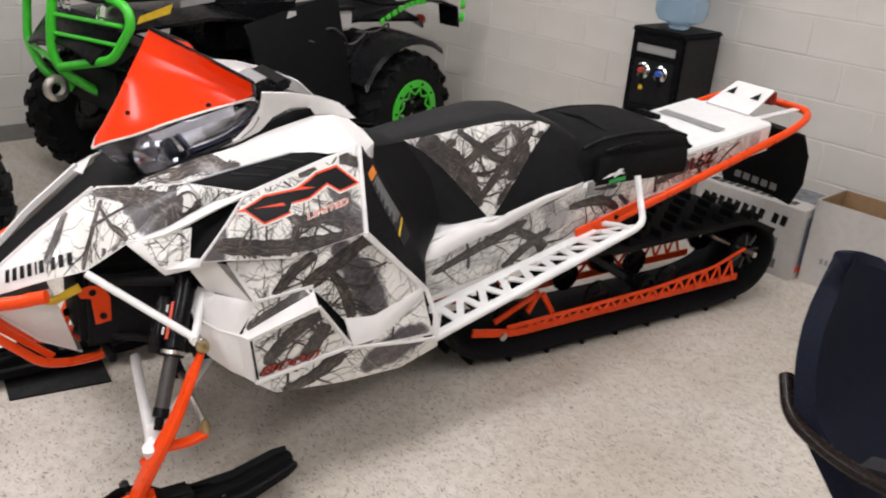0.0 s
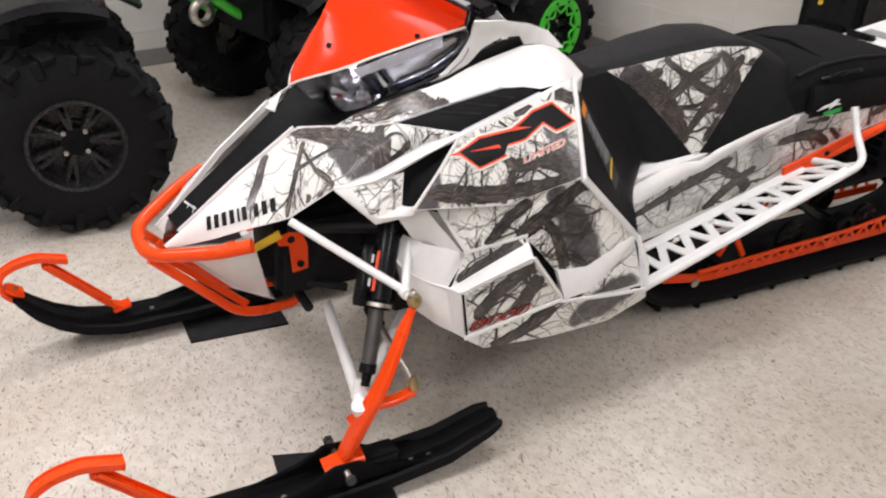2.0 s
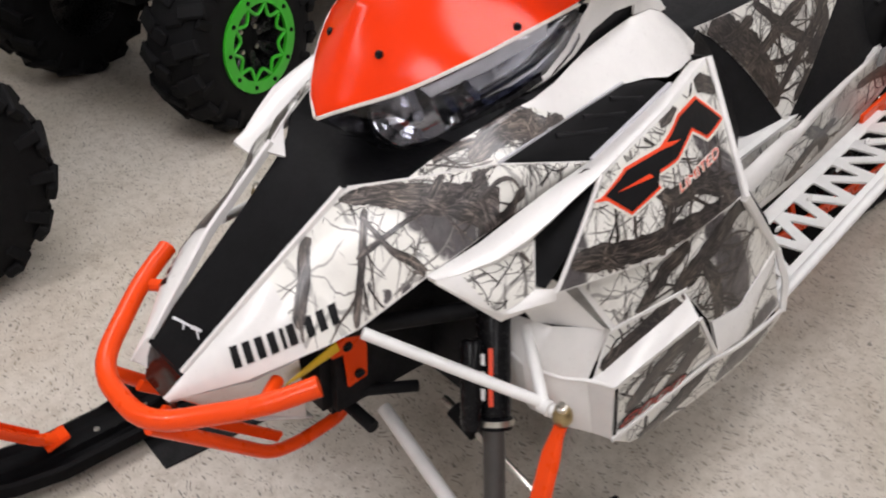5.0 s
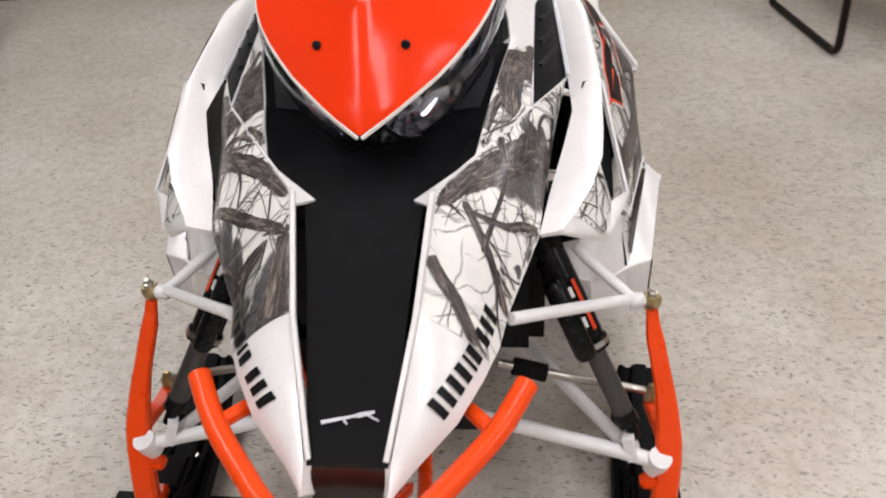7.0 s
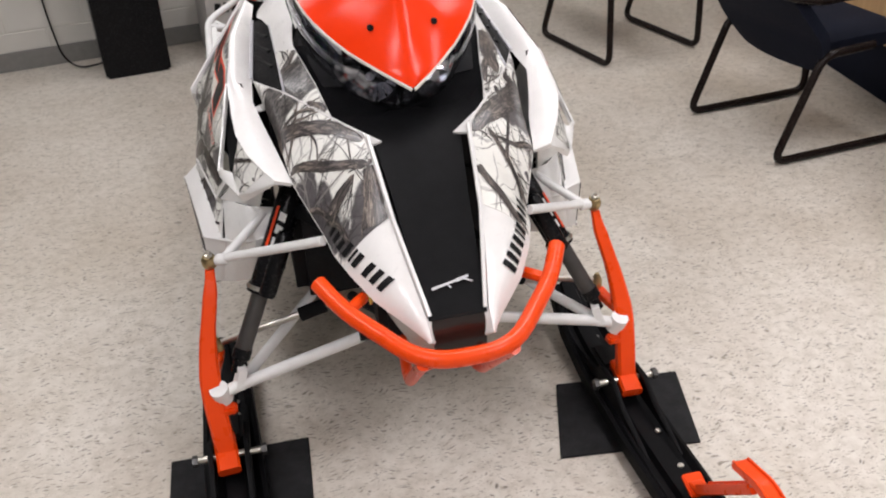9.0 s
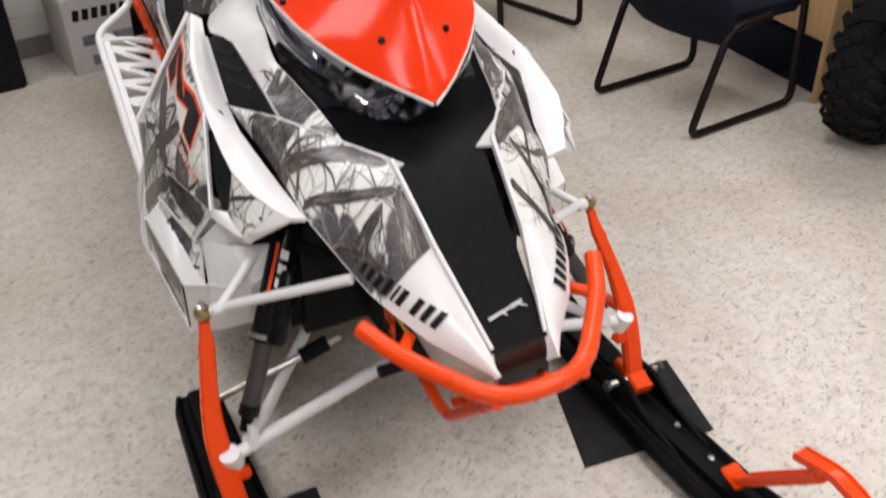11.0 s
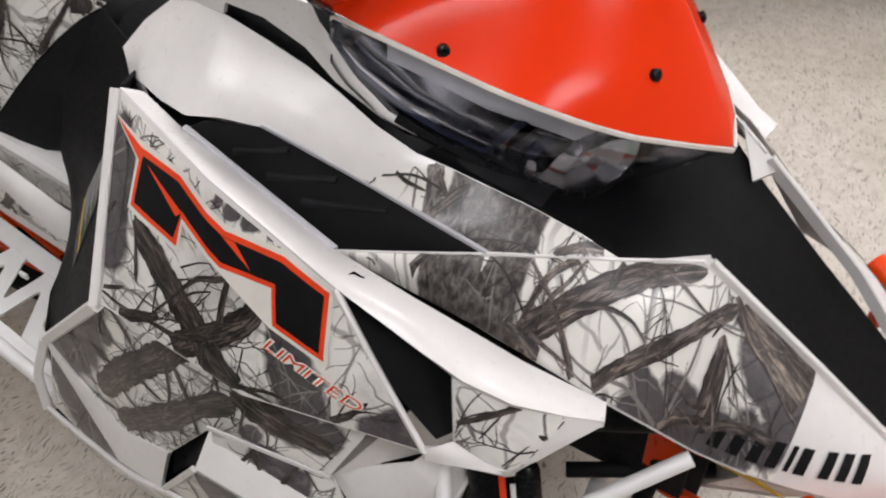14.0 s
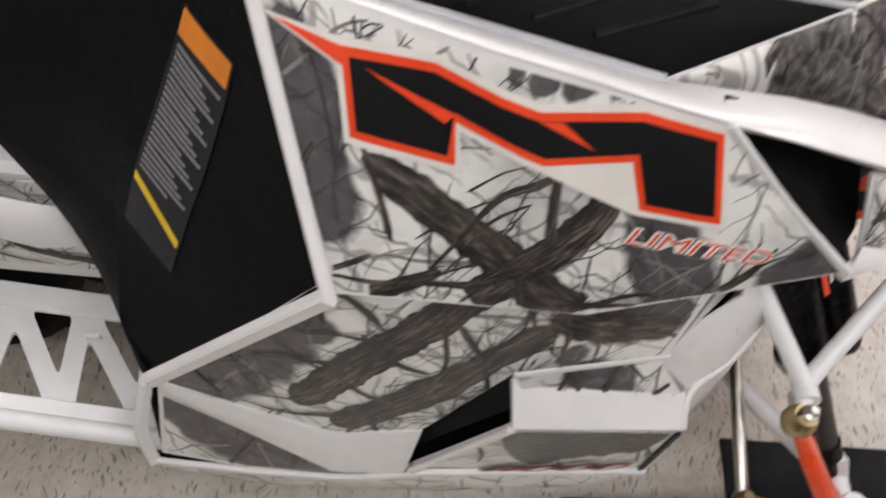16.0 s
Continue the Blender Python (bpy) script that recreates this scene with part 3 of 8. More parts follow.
def glass():
    m, nt, b = mat("clear_lens")
    b.inputs["Transmission Weight"].default_value = 1
    b.inputs["Roughness"].default_value = 0.02
    b.inputs["IOR"].default_value = 1.3
    b.inputs["Base Color"].default_value = (0.86, 0.87, 0.9, 1)
    return m


LENS = glass()


def water_mat():
    m, nt, b = mat("blue_water_bottle")
    b.inputs["Transmission Weight"].default_value = 0.75
    b.inputs["Roughness"].default_value = 0.12
    b.inputs["Base Color"].default_value = (0.45, 0.62, 0.78, 1)
    return m


BOTTLE = water_mat()


def lamp_mat():
    m, nt, b = mat("lit_diffuser")
    b.inputs["Emission Color"].default_value = (1, 0.97, 0.93, 1)
    b.inputs["Emission Strength"].default_value = 5.0
    return m


DIFFUSER = lamp_mat()


# ---------- mesh helpers ----------
def mesh_of(name, bm, material, smooth=35):
    me = bpy.data.meshes.new(name)
    bmesh.ops.recalc_face_normals(bm, faces=bm.faces)
    bm.to_mesh(me)
    bm.free()
    mats = material if isinstance(material, (list, tuple)) else [material]
    for k in mats:
        me.materials.append(k)
    if smooth:
        for p in me.polygons:
            p.use_smooth = True
        me.set_sharp_from_angle(angle=radians(smooth))
    return me


WORLDLY = {}        # things whose parts are built at their place in the room


def adopt(ob, parent):
    ob.parent = parent
    if parent in WORLDLY:
        ob.matrix_parent_inverse = WORLDLY[parent]


def part(name, bm, material, parent=None, label="", smooth=35):
    ob = new(name, mesh_of(name, bm, material, smooth))
    if parent is not None:
        adopt(ob, parent)
    if label:
        tagged(ob, label)
    return ob


def thing(name, label, category, group="", at=(0, 0, 0), kind="", local=False):
    ob = new(name)
    ob.location = at
    if not local:
        WORLDLY[ob] = Matrix.Translation(at).inverted()
    ob.empty_display_size = 0.1
    return tagged(ob, label, category, group, kind)


def V(*a):
    return Vector(a)


def side(p, s):
    return Vector((p[0] * s, p[1], p[2]))


def resample(pts, params):
    pts = [Vector(p) for p in pts]
    d = [0.0]
    for a, b in zip(pts, pts[1:]):
        d.append(d[-1] + (b - a).length)
    out = []
    for t in params:
        x = t * d[-1]
        k = max(i for i in range(len(d)) if d[i] <= x + 1e-9)
        k = min(k, len(pts) - 2)
        f = (x - d[k]) / max(d[k + 1] - d[k], 1e-9)
        out.append(pts[k].lerp(pts[k + 1], min(f, 1)))
    return out


def params_of(*curves, n=20):
    ts = {i / n for i in range(n + 1)}
    for pts in curves:
        pts = [Vector(p) for p in pts]
        d = [0.0]
        for a, b in zip(pts, pts[1:]):
            d.append(d[-1] + (b - a).length)
        for x in d:
            ts = {t for t in ts if abs(t - x / d[-1]) > 0.012 or t in (0.0, 1.0)} | {min(1.0, x / d[-1])}
    ts = sorted(ts)
    return [t for i, t in enumerate(ts) if i == 0 or t - ts[i - 1] > 1e-6]


def loft(A, B, out, n=20, m=8, bulge=0.0, thick=0.004, span=(0, 1, 0, 1), lift=0.0, mid=None):
    """A curved panel between two edge curves. out: a direction that it faces. span: the part of it that is made."""
    u0, u1, v0, v1 = span
    ts = [u0 + (u1 - u0) * t for t in params_of(A, B, n=n)] if (u0, u1) != (0, 1) else params_of(A, B, n=n)
    a, b = resample(A, ts), resample(B, ts)
    c = resample(mid, ts) if mid else None
    out = Vector(out).normalized()
    grid = []
    for k, t in enumerate(ts):
        row = []
        for j in range(m + 1):
            v = v0 + (v1 - v0) * j / m
            p = a[k].lerp(b[k], v)
            if c:
                p += (c[k] - (a[k] + b[k]) / 2) * (4 * v * (1 - v))
            p += out * bulge * 4 * v * (1 - v) * min(1, 6 * t, 6 * (1 - t)) ** 0.5
            row.append(p)
        grid.append(row)
    return sheet(grid, out, thick, lift)


def sheet(grid, out, thick=0.004, lift=0.0):
    bm = bmesh.new()
    out = Vector(out)
    n, m = len(grid), len(grid[0])
    norm = []
    for i in range(n):
        r = []
        for j in range(m):
            du = grid[min(i + 1, n - 1)][j] - grid[max(i - 1, 0)][j]
            dv = grid[i][min(j + 1, m - 1)] - grid[i][max(j - 1, 0)]
            q = du.cross(dv)
            q = q.normalized() if q.length > 1e-9 else out.normalized()
            if q.dot(out) < 0:
                q = -q
            r.append(q)
        norm.append(r)
    top = [[bm.verts.new(grid[i][j] + norm[i][j] * lift) for j in range(m)] for i in range(n)]
    low = [[bm.verts.new(grid[i][j] + norm[i][j] * (lift - thick)) for j in range(m)] for i in range(n)]

    def quad(*v):
        try:
            bm.faces.new(v)
        except ValueError:
            pass
    for i in range(n - 1):
        for j in range(m - 1):
            quad(top[i][j], top[i + 1][j], top[i + 1][j + 1], top[i][j + 1])
            quad(low[i][j], low[i][j + 1], low[i + 1][j + 1], low[i + 1][j])
    for i in range(n - 1):
        quad(top[i][0], low[i][0], low[i + 1][0], top[i + 1][0])
        quad(top[i][-1], top[i + 1][-1], low[i + 1][-1], low[i][-1])
    for j in range(m - 1):
        quad(top[0][j], top[0][j + 1], low[0][j + 1], low[0][j])
        quad(top[-1][j], low[-1][j], low[-1][j + 1], top[-1][j + 1])
    bmesh.ops.remove_doubles(bm, verts=bm.verts, dist=1e-5)
    return bm


def plate(pts, out, thick=0.004, lift=0.0, bevel=0.0, holes=()):
    """A flat plate with the outline pts."""
    bm = bmesh.new()
    out = Vector(out).normalized()
    pts = [Vector(p) for p in pts]
    n = Vector((0, 0, 0))
    for i in range(len(pts)):
        a, b = pts[i], pts[(i + 1) % len(pts)]
        n += a.cross(b)
    n = n.normalized() if n.length > 1e-9 else out
    if n.dot(out) < 0:
        n = -n
    f = bm.faces.new([bm.verts.new(p + n * lift) for p in pts])
    ext = bmesh.ops.extrude_face_region(bm, geom=[f])
    bmesh.ops.translate(bm, vec=-n * thick, verts=[v for v in ext["geom"] if isinstance(v, bmesh.types.BMVert)])
    if bevel:
        bmesh.ops.bevel(bm, geom=bm.edges[:], offset=bevel, segments=2, affect="EDGES", clamp_overlap=True)
    return bm


def fillet(pts, r, n=5):
    pts = [Vector(p) for p in pts]
    if r <= 0 or len(pts) < 3:
        return pts
    out = [pts[0]]
    for a, b, c in zip(pts, pts[1:], pts[2:]):
        d = min(r, (a - b).length * 0.48, (c - b).length * 0.48)
        p, q = b + (a - b).normalized() * d, b + (c - b).normalized() * d
        for i in range(n + 1):
            t = i / n
            out.append(p * (1 - t) ** 2 + b * 2 * t * (1 - t) + q * t * t)
    return out + [pts[-1]]


def sweep(bm, pts, profile, up=(0, 0, 1), closed=False, scales=None, level=False):
    pts = [Vector(p) for p in pts]
    rings, ref = [], Vector(up)
    n = len(pts)
    for i, p in enumerate(pts):
        a = pts[(i - 1) % n] if closed or i else p
        b = pts[(i + 1) % n] if closed or i < n - 1 else p
        d = (b - a).normalized()
        s = d.cross(ref)
        if s.length < 1e-3:
            s = d.cross(Vector((0, 1, 0.3)))
        s.normalize()
        w = s.cross(d)
        ref = w
        if level:
            s, w = Vector((1, 0, 0)), Vector((0, 1, 0))
        k = scales[i] if scales else 1
        rings.append([bm.verts.new(p + s * x * k + w * y * k) for x, y in profile])
    m = len(profile)
    for i in range(n if closed else n - 1):
        r, q = rings[i], rings[(i + 1) % n]
        for j in range(m):
            bm.faces.new((r[j], r[(j + 1) % m], q[(j + 1) % m], q[j]))
    if not closed:
        bm.faces.new(rings[0][::-1])
        bm.faces.new(rings[-1])
    return bm


def circle(r, n=12):
    return [(r * math.cos(2 * math.pi * i / n), r * math.sin(2 * math.pi * i / n)) for i in range(n)]


def tube(pts, r, bend=0.03, n=12, bm=None, closed=False, up=(0, 0, 1)):
    return sweep(bm or bmesh.new(), fillet(pts, bend), circle(r, n), up, closed)


def bar(pts, w, h, bend=0.02, up=(0, 0, 1), bm=None):
    c = min(w, h) * 0.2
    prof = [(-w / 2 + c, -h / 2), (w / 2 - c, -h / 2), (w / 2, -h / 2 + c), (w / 2, h / 2 - c), (w / 2 - c, h / 2), (-w / 2 + c, h / 2), (-w / 2, h / 2 - c), (-w / 2, -h / 2 + c)]
    return sweep(bm or bmesh.new(), fillet(pts, bend), prof, up)


def holed(tri, web, thick):
    """A triangular plate with a rounded triangular hole, web wide from its edges."""
    tri = [Vector(p) for p in tri]
    up = (tri[1] - tri[0]).cross(tri[2] - tri[0]).normalized()
    if up.z < 0:
        tri.reverse()
        up = -up
    la, lb, lc = (tri[1] - tri[2]).length, (tri[0] - tri[2]).length, (tri[0] - tri[1]).length
    heart = (tri[0] * la + tri[1] * lb + tri[2] * lc) / (la + lb + lc)
    inr = ((tri[1] - tri[0]).cross(tri[2] - tri[0])).length / (la + lb + lc)
    k = max(.1, 1 - web / inr)
    inner, outer = [], []
    for i in range(3):
        p, q, r = tri[i], tri[i - 1], tri[(i + 1) % 3]
        a, c, e = (heart + (v - heart) * k for v in (q, p, r))
        for f in (0, .25, .5, .75, 1):
            m0, m1 = c + (a - c) * .16 * (1 - f), c + (e - c) * .16 * f
            inner.append(m0 * (1 - f) + m1 * f)
            outer.append(p + (q - p) * .16 * (1 - f) * (1 - f) + (r - p) * .16 * f * f if f not in (.25, .5, .75) else p.copy())
    bm = bmesh.new()
    loops = [[bm.verts.new(v + up * h) for v in ring] for ring, h in ((outer, 0), (inner, 0), (inner, -thick), (outer, -thick))]
    n = len(inner)
    for a, b in zip(loops, loops[1:] + loops[:1]):
        for i in range(n):
            bm.faces.new((a[i], a[(i + 1) % n], b[(i + 1) % n], b[i]))
    bmesh.ops.remove_doubles(bm, verts=bm.verts, dist=1e-5)
    bmesh.ops.recalc_face_normals(bm, faces=bm.faces)
    return bm


def lathe(profile, a, axis, n=24, bm=None):
    """Turns (distance along axis, radius) pairs round the axis through a."""
    bm = bm or bmesh.new()
    a, d = Vector(a), Vector(axis).normalized()
    s = d.orthogonal().normalized()
    w = d.cross(s)
    rings = []
    for h, r in profile:
        if r < 1e-6:
            rings.append([bm.verts.new(a + d * h)])
        else:
            rings.append([bm.verts.new(a + d * h + (s * math.cos(2 * math.pi * i / n) + w * math.sin(2 * math.pi * i / n)) * r) for i in range(n)])
    for r, q in zip(rings, rings[1:]):
        for i in range(n):
            j = (i + 1) % n
            if len(r) == 1 and len(q) > 1:
                bm.faces.new((r[0], q[i], q[j]))
            elif len(q) == 1 and len(r) > 1:
                bm.faces.new((r[i], r[j], q[0]))
            elif len(r) > 1:
                bm.faces.new((r[i], r[j], q[j], q[i]))
    return bm


def rod(a, b, r, n=12, bm=None, r2=None):
    a, b = Vector(a), Vector(b)
    L = (b - a).length
    r2 = r if r2 is None else r2
    return lathe([(0, 0), (0, r * 0.9), (L * 0.01, r), (L * 0.99, r2), (L, r2 * 0.9), (L, 0)], a, b - a, n, bm)


def block(center, size, m=None, bevel=0.006, bm=None, seg=2):
    t = bmesh.new()
    bmesh.ops.create_cube(t, size=1)
    bmesh.ops.scale(t, vec=size, verts=t.verts)
    if bevel:
        bmesh.ops.bevel(t, geom=t.edges[:], offset=bevel, segments=seg, affect="EDGES", clamp_overlap=True)
    bmesh.ops.transform(t, matrix=(m or Matrix()) if center is None else Matrix.Translation(center) @ (m or Matrix()), verts=t.verts)
    if bm is None:
        return t
    me = bpy.data.meshes.new("tmp")
    t.to_mesh(me)
    t.free()
    bm.from_mesh(me)
    bpy.data.meshes.remove(me)
    return bm


def lettering(name, text, size, m, material, parent, label="", shear=0.0, depth=0.0006, squeeze=1.0, tree=None, way=None, bold=.012, lift=.0026):
    cu = bpy.data.curves.new(name, "FONT")
    cu.body, cu.size, cu.extrude, cu.shear, cu.space_character = text, size, depth, shear, 1.0
    cu.offset = size * bold
    tmp = bpy.data.objects.new("tmp_text", cu)
    me = bpy.data.meshes.new_from_object(tmp)
    bpy.data.objects.remove(tmp)
    me.transform(m @ Matrix.Diagonal((squeeze, 1, 1, 1)))
    if tree:
        for v in me.vertices:
            v.co = laid(tree, v.co, way, lift)
    me.materials.append(material)
    ob = new(name, me)
    adopt(ob, parent)
    if label:
        tagged(ob, label)
    return ob


def frame_on(o, right, out):
    """A pose whose x runs along right and whose z points out."""
    x, z = Vector(right).normalized(), Vector(out).normalized()
    y = z.cross(x).normalized()
    z = x.cross(y)
    return Matrix(((x[0], y[0], z[0], o[0]), (x[1], y[1], z[1], o[1]), (x[2], y[2], z[2], o[2]), (0, 0, 0, 1)))


# ---------- the room ----------
def wall(name, a, b, length_cut=0.0):
    """A block wall between two points of the plan, seen from its left side, with courses of blocks in running bond."""
    a, b = Vector(a), Vector(b)
    d = b - a
    L = d.length
    turn = Matrix.Translation(a) @ Matrix.Rotation(math.atan2(d.y, d.x), 4, "Z")
    ob = part(name, block((L / 2, 0.085, HIGH / 2), (L + 0.2, 0.17, HIGH), bevel=0), BLOCK, smooth=0)
    ob.matrix_world = turn
    return tagged(ob, "off-white painted concrete block wall", "wall", kind="structure"), L


floor_bm = bmesh.new()
block(None, (8.6, 9.6, 0.1), ROOM @ pose((U0 + U1) / 2, V1 / 2, -0.05), 0, floor_bm)
floor = tagged(part("floor", floor_bm, FLOOR, smooth=0), "beige vinyl tile floor with small dark flecks", "floor", kind="structure")
ceil_bm = block(None, (8.6, 9.6, 0.1), ROOM @ pose((U0 + U1) / 2, V1 / 2, HIGH + 0.05), 0)
tagged(part("ceiling", ceil_bm, CEIL, smooth=0), "white tiled office ceiling", "ceiling", kind="structure")
corners = [room(U0, 0), room(U1, 0), room(U1, V1), room(U0, V1)]
wall_back, LB = wall("wall_north", corners[0], corners[1])
wall_west, LW = wall("wall_west", corners[3], corners[0])
wall("wall_east", corners[1], corners[2])
wall("wall_south", corners[2], corners[3])


def blocks_on(w, L, x0, x1, rows):
    """Block faces proud of the joints, as pieces of the wall."""
    cache = {}
    for r in range(rows):
        shift = 0.0 if r % 2 else 0.2
        x = math.floor(x0 / 0.4) * 0.4 - shift
        while x < min(x1, L):
            a, b = max(x + 0.004, 0.0), min(x + 0.396, L)
            if b - a > 0.03:
                key = round(b - a, 3)
                if key not in cache:
                    cache[key] = mesh_of("block", block((0, 0.006, 0), (key, 0.018, 0.193), bevel=0.0025, seg=1), BLOCK, 0)
                o = new("block", cache[key])
                o.parent = w
                o.location = ((a + b) / 2, 0.0, r * 0.2 + 0.1)
            x += 0.4


for nm, w, L in (("baseboard_north", wall_back, LB), ("baseboard_west", wall_west, LW)):
    bb = block((L / 2, -0.012, 0.05), (L, 0.012, 0.10), bevel=0.003)
    bmesh.ops.transform(bb, matrix=w.matrix_world, verts=bb.verts)
    tagged(part(nm, bb, BASEBOARD), "grey vinyl baseboard along the block wall", "baseboard", kind="structure")
for u, v in LAMP_SPOTS:
    t = thing("ceiling_light", "white recessed fluorescent ceiling light panel", "ceiling light", "ceiling lights", local=True)
    t.matrix_world = ROOM @ pose(u, v, HIGH)
    fb = bmesh.new()
    for c, s in (((0, 0.6, -0.012), (0.64, 0.04, 0.024)), ((0, -0.6, -0.012), (0.64, 0.04, 0.024)), ((0.3, 0, -0.012), (0.04, 1.16, 0.024)), ((-0.3, 0, -0.012), (0.04, 1.16, 0.024))):
        block(c, s, None, 0.003, fb)
    part("frame", fb, WHITE_PAINT, t)
    part("diffuser", block((0, 0, -0.008), (0.56, 1.16, 0.006), bevel=0), DIFFUSER, t, smooth=0)

# ---------- the snowmobile ----------
sled = thing("snowmobile", "white camouflage mountain snowmobile with orange windshield and bumper, on rubber mats", "snowmobile")

from mathutils.bvhtree import BVHTree


def skin(ob):
    """The surface of a panel, to lay prints on."""
    return BVHTree.FromPolygons([v.co.copy() for v in ob.data.vertices], [tuple(p.vertices) for p in ob.data.polygons])


def laid(tree, p, way, lift):
    """The point where a print at p meets the panel, seen against way."""
    way = Vector(way).normalized()
    hit, _, _, _ = tree.ray_cast(Vector(p) + way * .25, -way)
    if hit is None:
        hit = tree.find_nearest(Vector(p))[0]
    return hit + way * lift


PRINT_RNG = random.Random(41)


def smooth_path(pts, step):
    """A curve through (a, b, half width) points, sampled about every step."""
    out = []
    n = len(pts)
    for i in range(n - 1):
        p0, p1, p2, p3 = pts[max(0, i - 1)], pts[i], pts[i + 1], pts[min(n - 1, i + 2)]
        k = max(2, int(math.hypot(p2[0] - p1[0], p2[1] - p1[1]) / step))
        for j in range(k):
            t = j / k
            out.append(tuple(.5 * (2 * b + (c - a) * t + (2 * a - 5 * b + 4 * c - d) * t * t + (3 * b - a - 3 * c + d) * t ** 3) for a, b, c, d in zip(p0, p1, p2, p3)))
    return out + [tuple(pts[-1])]


def twig_path(x, y, ang, length, r):
    """A thin twig that wanders off in short kinked steps."""
    rng, out, n = PRINT_RNG, [], 4
    for k in range(n + 1):
        out.append((x, y, r * (1 - .72 * k / n)))
        ang += math.radians(rng.uniform(-24, 24))
        x, y = x + math.cos(ang) * length / n, y + math.sin(ang) * length / n
    return out


def branch_ribbons(tree, plane, way, starts, deep, keep, base, rough=.05):
    """Tapered ribbons laid on a panel along the curves in starts, each with side twigs."""
    rng = PRINT_RNG
    bm = bmesh.new()
    uv, uv2 = bm.loops.layers.uv.new("grain"), bm.loops.layers.uv.new("girth")
    way = Vector(way)

    def put(a, b, lift):
        p = V(way.x * .3, a, b) if plane == "yz" else V(a, b, 1.0)
        hit, nrm, _, _ = tree.ray_cast(p + way * .3, -way)
        if hit is None:
            return None
        return hit + (nrm if nrm.dot(way) > 0 else -nrm) * lift

    queue = [(p, 0) for p in starts]
    count = 0
    while queue:
        pts, level = queue.pop(0)
        wide = max(p[2] for p in pts)
        path = smooth_path(pts, min(.006, max(.0035, wide)))
        n = len(path) - 1
        if n < 3:
            continue
        count += 1
        lift = base + 3e-6 * (count % 200)
        across = 1 if wide < .003 else (4 if wide < .010 else 10)
        ph, grain, run = rng.uniform(0, 6), rng.uniform(0, 40), 0.0
        prev = None
        for i, (cx, cy, r0) in enumerate(path):
            a, b = path[max(0, i - 1)], path[min(n, i + 1)]
            L = max(1e-6, math.hypot(b[0] - a[0], b[1] - a[1]))
            dx, dy = (b[0] - a[0]) / L, (b[1] - a[1]) / L
            step = L / 2 if 0 < i < n else L
            run += step
            if level == 0:
                r0 *= min(1, .30 + i / n * 9, .30 + (n - i) / n * 9)
            mid = put(cx, cy, lift)
            row = None
            if mid is not None:
                row = []
                for sgn in (-1, 1):
                    r = max(.0004, r0 * (1 + rng.uniform(-.6, .6) * rough + rough * 1.2 * math.sin(run * 150 + 2 * sgn + ph) + rough * math.sin(run * 420 + sgn - ph) + rough * .8 * math.sin(run * 60 - 3 * sgn + ph)))
                    k = r
                    if put(cx - dy * k * sgn, cy + dx * k * sgn, lift) is None:
                        lo, hi = 0.0, r
                        for _ in range(6):
                            k = (lo + hi) / 2
                            if put(cx - dy * k * sgn, cy + dx * k * sgn, lift) is None:
                                hi = k
                            else:
                                lo = k
                        k = lo
                    row.append(k * sgn)
                a, b = row
                pts_ = []
                for j in range(across + 1):
                    k = a + (b - a) * j / across
                    p = put(cx - dy * k, cy + dx * k, lift)
                    pts_.append((p if p is not None else mid, k / max(wide, 1e-6)))
                row = [(bm.verts.new(p), v) for p, v in pts_]
            if prev and row:
                for j in range(across):
                    q = (prev[j], prev[j + 1], row[j + 1], row[j])
                    f = bm.faces.new([v for v, _ in q])
                    for lp, (_, w), u in zip(f.loops, q, (run - step, run - step, run, run)):
                        lp[uv].uv, lp[uv2].uv = (u + grain, w * wide * 100), (0, w)
            prev = row
            if level < deep and 0 < i < n and rng.random() < keep * (.6 if level else 1) * step / .030:
                r = max(.0007, min(.0042, r0 * rng.uniform(.10, .32)))
                ang = math.atan2(dy, dx) + rng.choice((-1, 1)) * math.radians(rng.uniform(20, 55))
                queue.append((twig_path(cx, cy, ang, min(.17, max(.030, r * rng.uniform(24, 50))), r), level + 1))
    for f in bm.faces:
        f.normal_update()
        if f.normal.dot(way) < 0:
            f.normal_flip()
    return bm


def print_trees(panel, layer, plane, way, segs, twigs=14, dark=False, stout=0):
    """The printed trees of a panel: far grey twigs, near twigs and bark branches."""
    tree = skin(layer)
    a, b = (0, 1) if plane == "xy" else (1, 2)
    lo = [min(v.co[k] for v in layer.data.vertices) for k in (a, b)]
    hi = [max(v.co[k] for v in layer.data.vertices) for k in (a, b)]
    rng = PRINT_RNG

    def stray(n, r0, r1, l0, l1):
        return [twig_path(rng.uniform(lo[0], hi[0]), rng.uniform(lo[1], hi[1]), rng.uniform(0, 6.283), rng.uniform(l0, l1), rng.uniform(r0, r1)) for _ in range(n)]
    branches = list(segs) + stray(twigs // 3, .0022, .0050, .10, .24) + stray(stout, .006, .016, .14, .30)
    for name, base, starts, m_, deep, keep, rough in (
            ("far_twig_print", .0004, stray(twigs, .0010, .0026, .08, .22), TWIG_FAR, 1, .8, .05),
            ("twig_print", .0012, stray(twigs, .0007, .0015, .06, .18), TWIG, 2, 1.0, .05), ("branch_print", .0016, branches, BARK_DARK if dark else BARK, 2, .9, .05)):
        bm = branch_ribbons(tree, plane, way, starts, deep, keep, base, rough)
        if len(bm.faces):
            tagged(part(name, bm, m_, panel, smooth=60), "printed grey branches and twigs", kind="stuff")
        else:
            bm.free()


